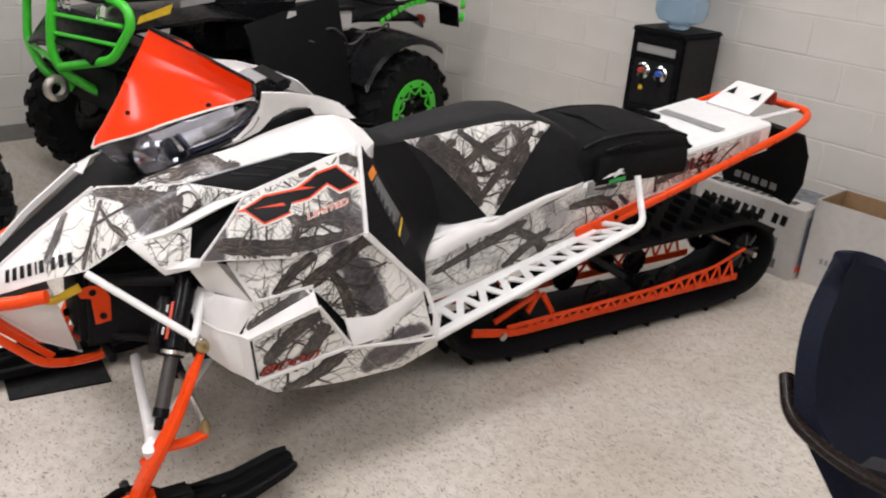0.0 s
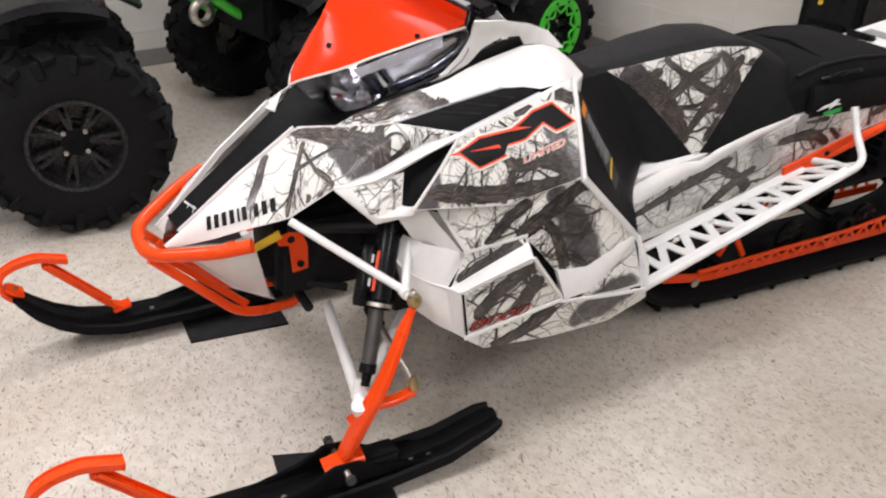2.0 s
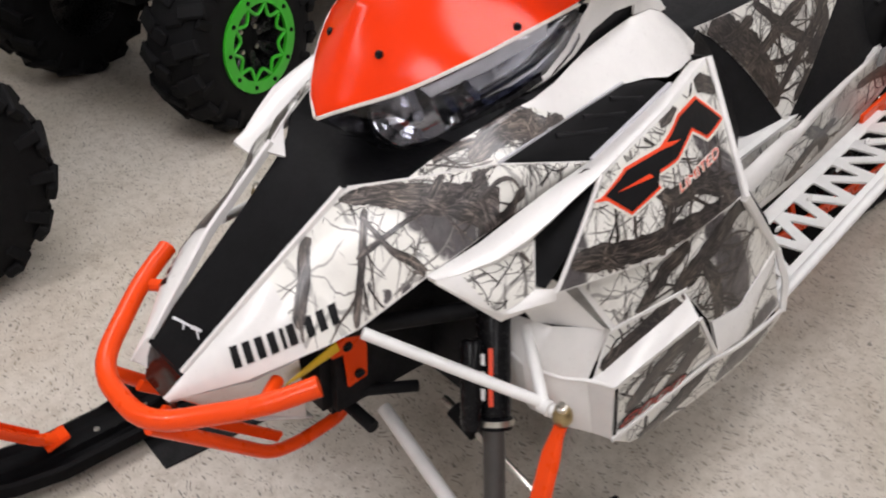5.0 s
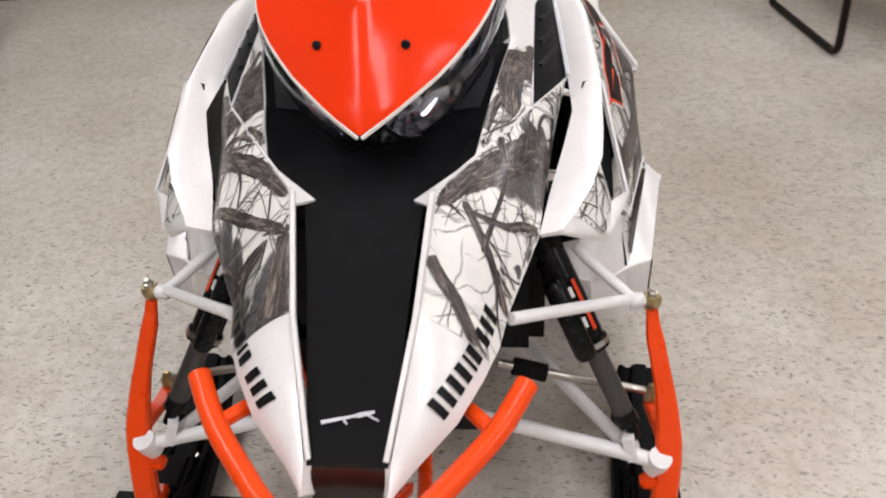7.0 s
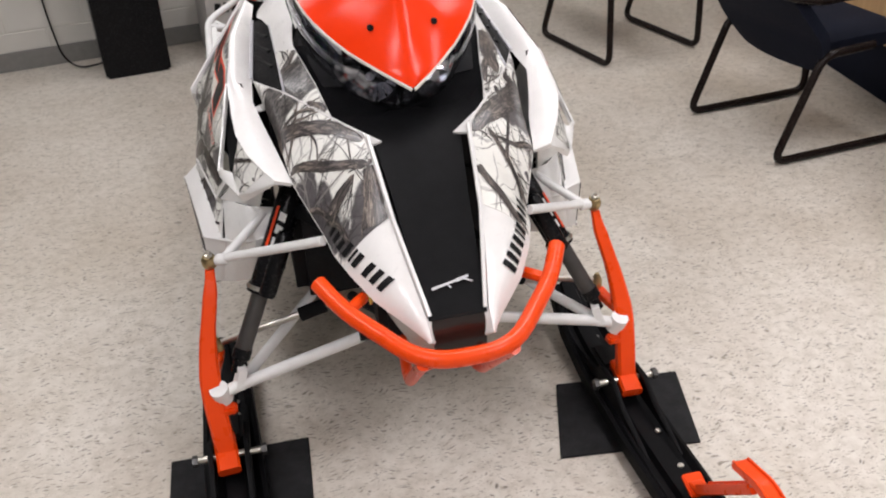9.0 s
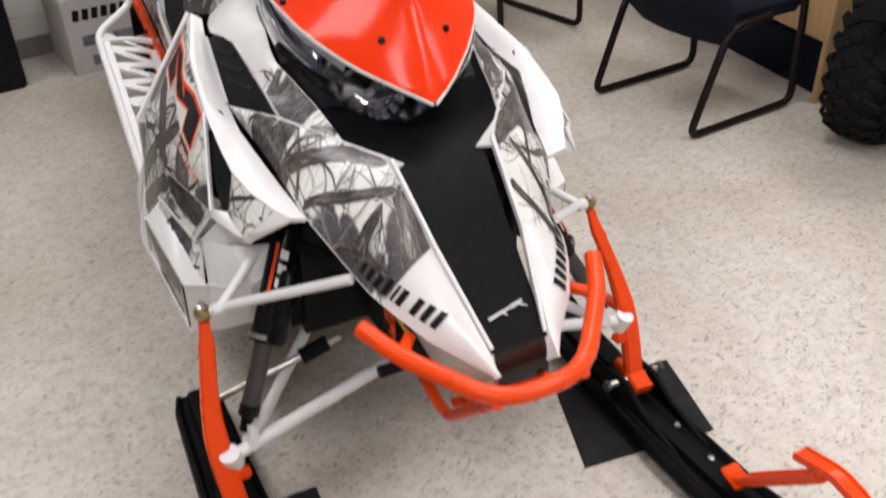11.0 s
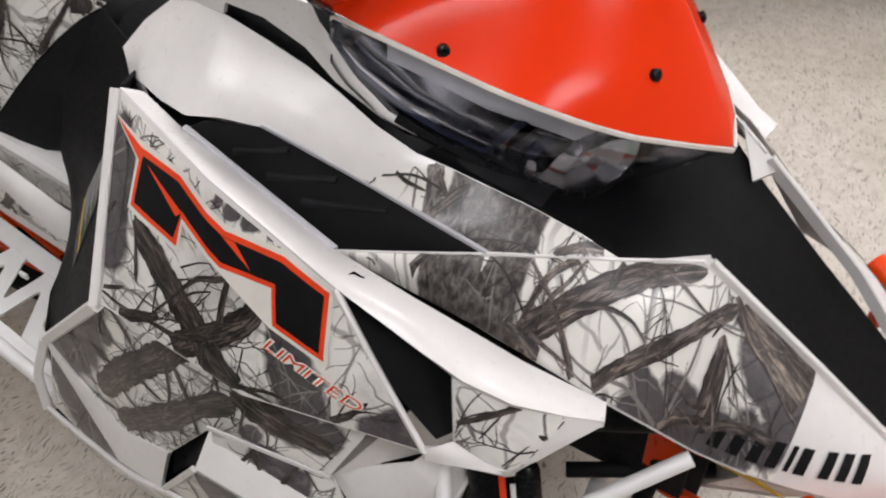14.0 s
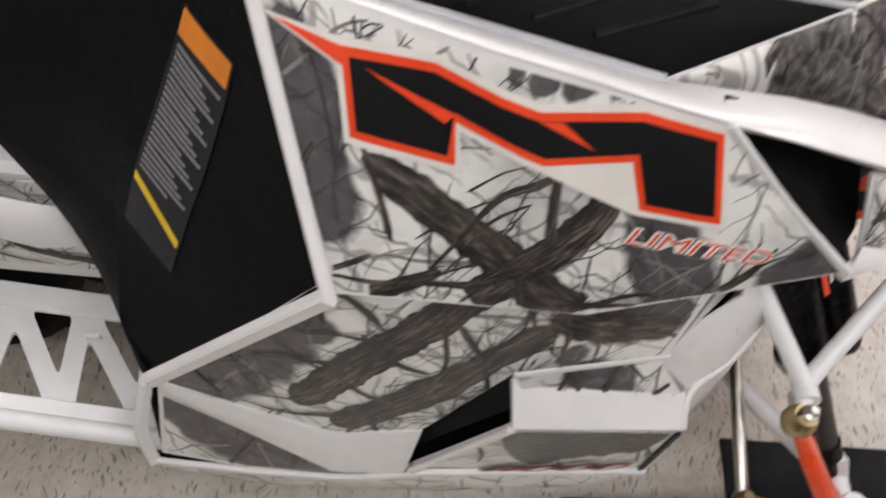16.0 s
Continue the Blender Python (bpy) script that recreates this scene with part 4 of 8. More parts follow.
HOOD_SEGS, COWL_SEGS = {1: HOOD_L, -1: HOOD_R}, {1: COWL_L, -1: COWL_R}
SIDE_SEGS, LOW_SEGS = {1: SIDE_L, -1: SIDE_R}, {1: LOW_L, -1: LOW_R}

# control points of the left half; x is mirrored for the right half
NOSE, NOSE_TIP = V(.058, -.460, .598), V(.060, -.500, .572)
HOODC, NOTCH, HBLK = V(.110, -.159, .856), V(.087, -.161, .832), V(.165, -.084, .868)
LOUVF, LOUVR, LOUVRI = V(.250, .038, .889), V(.284, .430, .930), V(.253, .338, .946)
SPEAR, SPEAR_IN, SPEARTIP = V(.264, -.124, .752), V(.309, .197, .863), V(.299, -.136, .769)
HOODLOW = V(.217, -.222, .667)
WINGBOT, WINGREAR = V(.376, -.059, .711), V(.410, .019, .731)
HOLETOP, HOLEFR, HOLEFB = V(.366, .154, .880), V(.356, .016, .812), V(.382, .000, .734)
PANELC, PANELK, PANELM, PANELB = V(.296, .518, .966), V(.456, .469, .762), V(.444, .683, .548), V(.480, .727, .362)
GRAYTOP, GRAYBOT = V(.382, .099, .692), V(.434, .150, .606)
BOXCORN, BOXTOPR, BOXB3, PANELFR = V(.440, .118, .512), V(.480, .302, .627), V(.505, .403, .471), V(.464, .147, .387)
BOT1, BOT2 = V(.490, .195, .342), V(.488, .593, .322)
GAP1, GAP2, GAP3 = V(.138, .170, .893), V(.138, .325, .945), V(.170, .440, 1.000)
COWL1, COWL2, COWL3, COWL4, COWL5 = V(.239, .247, 1.127), V(.225, .391, 1.108), V(.225, .484, 1.055), V(.200, .577, 1.005), V(.150, .663, .918)
COWLREAR = V(.278, .500, .955)
WS_TIP, WS_LOW, WS_UP, WS_TOP = V(0, -.137, .935), V(.213, .244, 1.103), V(.274, .216, 1.156), V(0, .030, 1.250)
BALLJ, LOWJ = V(.470, .000, .522), V(.490, -.146, .252)

STRIP_RT, STRIP_RL, STRIP_FT, STRIP_FL = V(.475, .307, .630), V(.510, .306, .594), V(.436, .108, .510), V(.480, .122, .518)
PAN_TIP, PAN_FLOW, SLOT_B = V(.506, .408, .452), V(.481, .140, .385), V(.488, .396, .525)
STR_T, STR_WIDE_UP, STR_WIDE_LO = V(.450, .675, .552), V(.490, .491, .516), V(.514, .496, .456)
SKIN, HOOD_SKIN, COVER_SKIN = {}, {}, {}
for s in (1, -1):
    def S(*pts):
        return [side(p, s) for p in pts]
    OUT = V(s, 0, 0)
    UPOUT = V(s * .6, -.3, .75)
    # hood side: white shell with the camouflage print laid on it
    inner = S(NOSE_TIP, NOSE + V(.004, 0, .004), NOSE.lerp(HOODC, .5) + V(.010, 0, .012), HOODC, HBLK, LOUVF, SPEAR_IN)
    outer = S(NOSE_TIP + V(.004, .004, -.006), V(.092, -.455, .578), V(.150, -.395, .612), V(.185, -.335, .640), V(.207, -.280, .656), HOODLOW, SPEAR + V(0, 0, -.004), SPEAR.lerp(SPEAR_IN, .5) + V(-.006, 0, -.004), SPEAR_IN + V(-.002, 0, -.003))
    hood = part("hood_side", loft(inner, outer, UPOUT, 26, 12, .012, .004), WHITE, sled, "white hood half with camouflage print")
    layer = part("camouflage_print", loft(inner, outer, UPOUT, 26, 12, .012, .0006, (.30, .995, .012, .985), .0012), CAMO_HOOD[s], hood, "grey tree-branch camouflage print")
    print_trees(hood, layer, "xy", (0, 0, 1), HOOD_SEGS[s], 22)
    HOOD_SKIN[s] = skin(hood)
    # raised rim along the black centre strip, with its hooked end
    rim = S(NOSE + V(-.002, .004, 0), NOSE.lerp(HOODC, .5) + V(.006, 0, .010), HOODC + V(-.004, -.004, -.004))
    part("hood_rim", bar(rim, .008, .020, .01), WHITE, sled)
    part("hood_hook", plate(S(HOODC + V(.002, 0, .002), HOODC + V(-.004, -.022, -.014), NOTCH + V(-.012, .004, .004), HBLK + V(-.02, -.03, 0)), V(0, -.5, .8), .006), WHITE, sled)
    part("seam_line", bar(S(HOODC, HBLK, LOUVF, SPEAR_IN), .004, .006, 0), WHITE, hood)
    # spear: the white blade above the air hole
    b_in = S(SPEAR, V(.284, -.030, .785), V(.303, .030, .824), V(.318, .090, .856), SPEAR_IN + V(.003, 0, .006), LOUVR + V(.006, 0, .002), COWLREAR)
    b_out = S(SPEARTIP, V(.318, -.100, .775), V(.347, -.050, .795), V(.365, .000, .822), V(.368, .050, .843), HOLETOP + V(.002, 0, .002), V(.345, .340, .935), PANELC)
    part("spear_blade", loft(b_in, b_out, V(s * .6, -.1, .8), 24, 8, .010, .008), WHITE, sled, "glossy white spear-shaped side blade")
    part("blade_edge", bar(S(SPEAR_IN + V(.004, 0, .006), LOUVR + V(.004, 0, .003)), .008, .010, 0), GREY_WHITE, sled)
    # small wing with print under the blade
    w_up = S(SPEARTIP + V(.002, 0, -.004), HOLEFR + V(.004, 0, -.002))
    w_lo = S(WINGBOT.lerp(SPEARTIP, .35) + V(.004, 0, -.008), WINGBOT + V(0, 0, -.002), HOLEFB + V(.004, 0, -.010))
    wing = part("wing", loft(w_up, w_lo, V(s, -.2, .1), 14, 6, .004, .004), WHITE, sled)
    layer = part("camouflage_print", loft(w_up, w_lo, V(s, -.2, .1), 14, 6, .004, .0006, (.22, .97, .05, .93), .0012), CAMO_SIDE[s], wing)
    print_trees(wing, layer, "yz", (s, 0, 0), SIDE_SEGS[s], 8, True)
    part("wing_lip", loft(S(SPEARTIP, WINGBOT.lerp(SPEARTIP, .35), WINGBOT, WINGREAR), S(SPEARTIP + V(0, 0, -.008), WINGBOT.lerp(SPEARTIP, .35) + V(-.006, 0, -.016), WINGBOT + V(-.006, 0, -.020), WINGREAR + V(0, 0, -.014)), OUT, 16, 3, .002, .006), WHITE, sled)
    part("wing_lip", loft(S(HOLEFB + V(.003, 0, .002), WINGREAR + V(.004, 0, .012)), S(WINGBOT + V(.004, 0, 0), WINGREAR + V(.004, 0, -.010)), OUT, 6, 3, 0, .006), WHITE, sled)
    # air hole behind the wing: a plain black sheet set back in it
    part("air_hole", loft(S(HOLETOP + V(-.03, 0, -.004), HOLEFR + V(-.03, 0, 0), HOLEFB + V(-.02, 0, 0)), S(HOLETOP + V(-.012, .004, 0), V(.385, .10, .800), WINGREAR + V(-.02, 0, 0)), OUT, 10, 4, -.02, .003), BLACK, sled, "plain black sheet set back in the air intake")
    # upper side panel with the badge
    p_top = S(HOLETOP, V(.345, .340, .933), PANELC)
    p_low = S(WINGREAR, V(.452, .250, .722), PANELK)
    upper = part("side_panel", loft(p_top, p_low, OUT, 20, 12, .012, .004), WHITE, sled, "white side panel with camouflage print and badge")
    layer = part("camouflage_print", loft(p_top, p_low, OUT, 20, 12, .012, .0006, (.012, .985, .03, .985), .0012), CAMO_SIDE[s], upper)
    print_trees(upper, layer, "yz", (s, 0, 0), SIDE_SEGS[s], 26, True)
    SKIN[s] = skin(upper)
    part("panel_rim", bar(S(PANELC + V(.004, .002, 0), PANELK + V(.006, 0, 0)), .012, .014, 0), WHITE, sled)
    part("panel_rim", bar(S(PANELK + V(.004, 0, 0), PANELM + V(.004, 0, 0)), .014, .018, 0), WHITE, sled)
    part("panel_rim", bar(S(HOLETOP + V(.003, 0, 0), V(.390, .09, .805), WINGREAR + V(.003, 0, .004)), .006, .008, .03), WHITE, sled)
    # lower side panel
    l_top = S(GRAYTOP + V(-.004, 0, .012), V(.440, .280, .732), PANELK + V(-.008, 0, .010))
    l_low = S(GRAYBOT, STRIP_RT + V(-.006, 0, .004), SLOT_B, STR_WIDE_UP, STR_T)
    low = part("lower_panel", loft(l_top, l_low, OUT, 20, 8, .008, .004), WHITE, sled, "white lower side panel with camouflage print")
    layer = part("camouflage_print", loft(l_top, l_low, OUT, 20, 8, .008, .0006, (.02, .985, .0, .985), .0012), CAMO_LOW[s], low)
    print_trees(low, layer, "yz", (s, 0, 0), LOW_SEGS[s], 24, True)
    # ledge between the lower panel and the engine cover
    g_up, g_lo = S(GRAYBOT + V(-.010, .012, -.010), STRIP_RT + V(-.004, 0, .006)), S(STRIP_FT + V(.006, .004, -.006), STRIP_FT.lerp(STRIP_RT, .98) + V(.006, 0, -.006))
    ledge = part("panel_ledge", loft(g_up, g_lo, OUT, 8, 6, 0, .004), WHITE, sled)
    layer = part("camouflage_print", loft(g_up, g_lo, OUT, 8, 6, 0, .0006, (.02, .98, .02, .98), .0012), CAMO_LOW[s], ledge)
    print_trees(ledge, layer, "yz", (s, 0, 0), LOW_SEGS[s], 3, True)
    # recessed corner in mottled grey, darker than the printed panels beside it
    part("corner_recess", loft(S(GRAYTOP + V(-.024, -.024, .010), GRAYTOP + V(0, 0, .006)), S(GRAYBOT + V(-.004, -.003, 0), GRAYBOT), V(s, -.6, .3), 5, 5, 0, .003), RECESS, sled)
    part("box_shell", loft(S(V(.318, -.005, .712), GRAYTOP + V(-.022, -.023, .012)), S(V(.340, .056, .612), GRAYBOT + V(-.006, -.003, -.004)), V(s, -.6, .3), 6, 5, -.004, .003), WHITE, sled)
    part("panel_rim", bar(S(GRAYBOT + V(.002, 0, -.004), STRIP_RT + V(.0, 0, .010)), .003, .008, 0), WHITE, sled)
    # stripe that widens from the knee corner to the tip of the engine cover
    w_a, w_b = S(STR_T + V(.004, 0, .006), STR_WIDE_UP + V(.004, 0, .004), SLOT_B + V(.004, 0, .004)), S(STR_T + V(.006, 0, -.020), STR_WIDE_LO, PAN_TIP + V(.006, .01, -.006))
    part("white_stripe", loft(w_a, w_b, OUT, 16, 4, .003, .008), WHITE, sled)
    # printed corner under it
    r_a, r_b = S(STR_T + V(.002, .004, -.020), STR_WIDE_LO + V(-.004, 0, .002)), S(V(.480, .705, .405), V(.500, .60, .420), STR_WIDE_LO + V(-.004, -.02, -.016))
    rear_c = part("rear_corner", loft(r_a, r_b, OUT, 10, 5, .002, .004), WHITE, sled)
    layer = part("camouflage_print", loft(r_a, r_b, OUT, 10, 5, .002, .0006, (.03, .97, .06, .92), .0012), CAMO_LOW[s], rear_c)
    print_trees(rear_c, layer, "yz", (s, 0, 0), LOW_SEGS[s], 5, True)
    part("corner_rim", bar(S(PANELM + V(.006, .004, 0), V(.476, .712, .470), V(.486, .716, .392)), .010, .014, .02), WHITE, sled)
    part("corner_rim", bar(S(V(.486, .716, .394), V(.502, .60, .414), STR_WIDE_LO + V(.002, -.02, -.018), PAN_TIP + V(.004, 0, -.010)), .007, .010, .03), WHITE, sled)
    # belly below the rim
    bt = S(PAN_FLOW + V(-.004, 0, -.006), PAN_TIP + V(-.004, 0, -.010), STR_WIDE_LO + V(-.004, 0, -.022), V(.486, .716, .390))
    bb_ = S(PAN_FLOW + V(.0, .02, -.022), BOT1, V(.494, .40, .325), BOT2, PANELB)
    belly = part("belly_panel", loft(bt, bb_, OUT, 18, 5, .006, .004), WHITE, sled)
    layer = part("camouflage_print", loft(bt, bb_, OUT, 18, 5, .006, .0006, (.03, .98, .04, .97), .0012), CAMO_LOW[s], belly)
    print_trees(belly, layer, "yz", (s, 0, 0), LOW_SEGS[s], 10, True)
    part("belly_underside", loft(bb_, [side(p, s) for p in (V(.30, .16, .37), V(.28, .40, .30), V(.28, .60, .28), V(.30, .75, .30))], V(s * .2, 0, -1), 12, 4, 0, .004), BLACK, sled)
    # engine cover: top strip, printed side, dark slot behind it
    x_top, x_low = S(STRIP_FL, STRIP_RL), S(PAN_FLOW, PAN_TIP)
    box_ = part("engine_cover", loft(x_top, x_low, OUT, 10, 8, .003, .006), WHITE, sled, "white raised engine cover with camouflage print")
    layer = part("camouflage_print", loft(x_top, x_low, OUT, 10, 8, .003, .0006, (.05, .975, .04, .965), .0012), CAMO_LOW[s], box_)
    print_trees(box_, layer, "yz", (s, 0, 0), LOW_SEGS[s], 10, True)
    COVER_SKIN[s] = skin(box_)
    part("cover_strip", loft(S(STRIP_FT, STRIP_RT), S(STRIP_FL + V(.002, 0, .002), STRIP_RL + V(.002, 0, .002)), V(s * .6, 0, 1), 8, 5, .003, .005), WHITE, box_)
    part("cover_rim", bar(S(STRIP_RL + V(.002, .002, 0), PAN_TIP + V(.004, .002, 0)), .006, .009, 0), WHITE, box_)
    part("cover_rim", bar(S(PAN_FLOW + V(.003, -.002, -.003), PAN_TIP + V(.005, 0, -.004)), .007, .011, 0), WHITE, box_)
    part("cover_line", bar(S(STRIP_FL + V(.004, .004, -.004), PAN_FLOW + V(.004, .004, .008)), .003, .006, 0), BLACK_GLOSS, box_)
    part("cover_slot", plate(S(STRIP_RT + V(-.02, -.004, 0), SLOT_B + V(-.02, .006, .004), PAN_TIP + V(-.02, .01, 0), STRIP_RL + V(-.02, 0, 0)), OUT, .004), BLACK_DEEP, box_)
    # white box front
    f_top = S(V(.300, .045, .612), V(.372, .070, .615), GRAYBOT + V(-.012, .0, -.006), GRAYBOT + V(-.012, .018, -.014))
    f_mid = S(V(.300, .020, .560), V(.360, .018, .548), V(.408, .066, .522), STRIP_FT + V(-.004, .002, .0))
    f_low = S(V(.310, .050, .440), V(.365, .045, .430), V(.425, .090, .400), V(.452, .120, .388))
    part("box_shell", loft(f_top, f_mid, V(s * .2, -.3, 1), 14, 6, .008, .004), WHITE, sled, "white moulded engine cover top")
    part("box_shell", loft(f_mid, f_low, V(s * .4, -1, .2), 14, 6, .006, .004), WHITE, sled)
    part("box_shell", loft(S(STRIP_FT + V(-.004, .002, 0), STRIP_FL + V(.002, 0, .001)), S(V(.452, .120, .388), PAN_FLOW + V(.002, 0, -.004)), V(s * .4, -1, 0), 5, 5, .002, .004), WHITE, sled)
    part("box_edge", tube(S(V(.300, .020, .560), V(.360, .018, .548), V(.408, .066, .522), STRIP_FT + V(-.004, .002, .0), STRIP_FL), .004, .03, 8), WHITE, sled)
    part("box_shell", loft(S(V(.300, .045, .612), V(.300, .020, .560), V(.310, .050, .440)), S(V(.300, .30, .612), V(.300, .30, .560), V(.310, .30, .44)), V(-s, 0, 0), 4, 3, 0, .003), BLACK, sled)
    part("pin", rod(side(V(.345, .094, .585), s), side(V(.345, .094, .622), s), .004, 8), BLACK_GLOSS, sled)
    part("pin_clip", tube([side(V(.345, .094, .612), s) + Vector((math.cos(a) * .014 + .012, math.sin(a) * .012 - .008, 0)) for a in [k * .6 for k in range(9)]], .0016, 0, 6), STEEL, sled)
    # cowl: the white upper body
    c_in = S(HBLK, V(.175, -.037, .894), V(.184, .016, .914), V(.196, .066, .932), V(.207, .112, .949), V(.213, .148, .957), V(.208, .204, .970), V(.197, .262, .988), V(.188, .310, 1.000), V(.184, .370, 1.014), V(.182, .430, 1.028), V(.172, .500, 1.025), V(.160, .555, 1.005), V(.175, .600, .970), V(.205, .620, .940))
    c_out = S(LOUVF, LOUVF.lerp(LOUVRI, .5) + V(0, 0, .004), LOUVRI, V(.266, .390, .949), V(.276, .440, .941), V(.269, .490, .943), V(.256, .533, .945), V(.235, .580, .925))
    cowl = part("cowl", loft(c_in, c_out, V(s * .5, -.1, .85), 28, 10, .005, .004), WHITE, sled, "glossy white upper cowl")
    layer = part("camouflage_print", loft(c_in, c_out, V(s * .5, -.1, .85), 28, 10, .005, .0006, (.0, .29, .02, .97), .0012), CAMO_COWL[s], cowl)
    print_trees(cowl, layer, "xy", (0, 0, 1), COWL_SEGS[s], 12)
    part("cowl_back", loft(S(V(.160, .555, 1.005), V(.175, .600, .970), V(.205, .620, .940), V(.235, .580, .925), V(.256, .533, .945)), S(V(.12, .58, .90), V(.15, .62, .88), V(.19, .63, .87), V(.23, .60, .87), V(.25, .54, .89)), V(s * .4, 1, 0), 10, 4, 0, .004), WHITE, sled)
    # louvre panel
    q_in, q_out = S(LOUVF, LOUVF.lerp(LOUVRI, .5), LOUVRI, LOUVRI.lerp(LOUVR, .55) + V(0, .02, .004)), S(SPEAR_IN, SPEAR_IN.lerp(LOUVR, .5) + V(0, 0, .002), LOUVR)
    louv = part("louvre_panel", loft(q_in, q_out, V(s * .5, -.1, .85), 16, 6, .006, .004, (0, 1, .02, .98), .002), BLACK, sled, "black slatted cowl vent")
    for k in range(3):
        u = .30 + .20 * k
        a = resample(q_in, [u - .09])[0]
        b = resample(q_out, [u + .06])[0]
        part("slat", bar([a.lerp(b, .25) + V(0, 0, .007), a.lerp(b, .85) + V(0, 0, .008)], .010, .008, 0), BLACK_DEEP, louv)
    part("louvre_rim", bar(S(LOUVF + V(0, 0, .002), LOUVF.lerp(LOUVRI, .5) + V(-.002, 0, .004), LOUVRI + V(-.002, 0, .002)), .005, .006, .03), GREY_WHITE, sled)
    # arm of the cowl beside the windshield and the dark gap under it
    t_up = S(V(.179, .128, .953), V(.188, .160, .968), V(.196, .196, .986), V(.203, .232, 1.024), V(.208, .258, 1.066), V(.230, .258, 1.116), V(.222, .350, 1.108), V(.192, .440, 1.088), V(.152, .530, 1.052), V(.150, .585, 1.002))
    t_lo = S(V(.182, .132, .950), V(.192, .165, .962), V(.198, .205, .974), V(.197, .265, 1.000), V(.200, .300, 1.036), V(.206, .350, 1.062), V(.200, .412, 1.060), V(.184, .436, 1.031), V(.173, .500, 1.026), V(.161, .556, 1.006))
    part("cowl_arm", loft(t_up, t_lo, V(s, -.1, .3), 24, 6, .003, .005), WHITE, sled)
    part("cowl_gap", loft([side(p + V(-.012, 0, -.012), s) for p in (V(.184, .016, .914), V(.196, .066, .932), V(.207, .112, .949), V(.213, .148, .957), V(.208, .204, .970), V(.197, .262, .988), V(.188, .310, 1.000), V(.184, .370, 1.014), V(.178, .430, 1.020), V(.176, .480, 1.014))], [side(p + V(-.012, 0, .004), s) for p in (V(.130, .02, .89), V(.165, .085, .935), V(.180, .132, .950), V(.192, .170, .962), V(.198, .215, .975), V(.196, .265, .998), V(.196, .320, 1.026), V(.196, .370, 1.044), V(.192, .420, 1.046), V(.172, .490, 1.022))], V(s, -.1, .6), 16, 4, 0, .003), BLACK_DEEP, sled)
    part("headlight_surround", loft(S(V(.030, -.022, .848), V(.088, -.004, .866), V(.136, .033, .897), V(.167, .085, .932), V(.183, .138, .955)), S(V(.120, -.100, .850), HBLK + V(-.003, 0, -.004), V(.173, -.037, .891), V(.183, .016, .911), V(.195, .066, .929), V(.206, .112, .946), V(.211, .146, .954)), V(s * .4, -.3, .8), 16, 5, -.006, .004), BLACK, sled, "black plastic round the headlight")
    # foot well behind the side panel
    k_a = S(PANELC + V(-.004, .004, 0), PANELK + V(-.004, .004, 0), PANELM + V(-.006, .006, 0), PANELM + V(-.02, .02, -.09))
    k_b = S(V(.195, .600, .920), V(.275, .690, .750), V(.315, .712, .660), V(.400, .712, .590), V(.442, .692, .556))
    foot = part("footwell_side", loft(k_a, k_b, V(s, .5, .3), 16, 6, .004, .004), BLACK, sled, "black plastic knee panel")
    k_c = S(V(.105, .790, .900), V(.150, .870, .780), V(.205, .880, .665), V(.240, .835, .610), V(.250, .790, .590))
    part("footwell_back", loft(k_b, k_c, V(s * .6, .9, .2), 16, 6, -.01, .004), BLACK, sled)
    part("toe_plate", loft(S(V(.442, .690, .556), V(.478, .712, .365)), S(V(.225, .735, .590), V(.225, .735, .350)), V(s * .3, 1, .3), 5, 4, 0, .004), BLACK, sled)
    # warning label
    la, lb, lc = V(.258, .602, .893), V(.323, .551, .890), V(.388, .642, .670)
    right, down = (lb - la), (lc - lb)
    ln = side(right, s).cross(side(down, s))
    ln = ln if ln.x * s > 0 else -ln
    ln.normalize()
    foot_skin = skin(foot)

    def sticker(u0, u1, d0, d1, lift, slant=0.0):
        """A piece of the label from u0 to u1 across and d0 to d1 down, laid on the knee panel."""
        g = [[laid(foot_skin, side(la + right * (u0 + (u1 - u0) * i / 4) + down * (d0 + (d1 - d0) * j / 6 + slant * i / 4), s), ln, lift) for j in range(7)] for i in range(5)]
        return sheet(g, ln, .0006)
    lab = part("warning_label", sticker(0, 1, 0, 1, .0016), PRINT_LABEL, sled, "grey warning label with an orange head")
    part("label_head", sticker(.03, .97, .008, .11, .0024), LABEL_ORANGE, lab)
    part("label_stripe", sticker(.03, .97, .74, .775, .0024, .10), PRINT_YELLOW, lab)
    for k in range(22):
        f = .14 + .026 * k
        part("text_bar", sticker(.08, .92 - .10 * (k * 7 % 4), f, f + .010, .0024, .02), PRINT_GREY, lab)

# centre strip of the hood, one sheet across
rows = []
for p, dip in ((NOSE + V(0, -.004, -.004), .0), (NOSE.lerp(NOTCH, .33), .004), (NOSE.lerp(NOTCH, .66), .006), (NOTCH + V(.004, 0, .002), .006), (V(.125, -.120, .846), .005), (HBLK + V(.004, 0, -.002), .014), (V(.180, .000, .900), .056), (V(.196, .090, .930), .090), (V(.200, .170, .945), .100)):
    rows.append([V(p.x * k / 5, p.y - .012 * (1 - (k / 5) ** 2) * (1 if p.y > -.1 else 0), p.z - dip * (1 - (k / 5) ** 4)) for k in range(-5, 6)])
part("hood_centre", sheet(rows, V(0, -.6, .8), .004), BLACK, sled, "matt black hood centre strip")
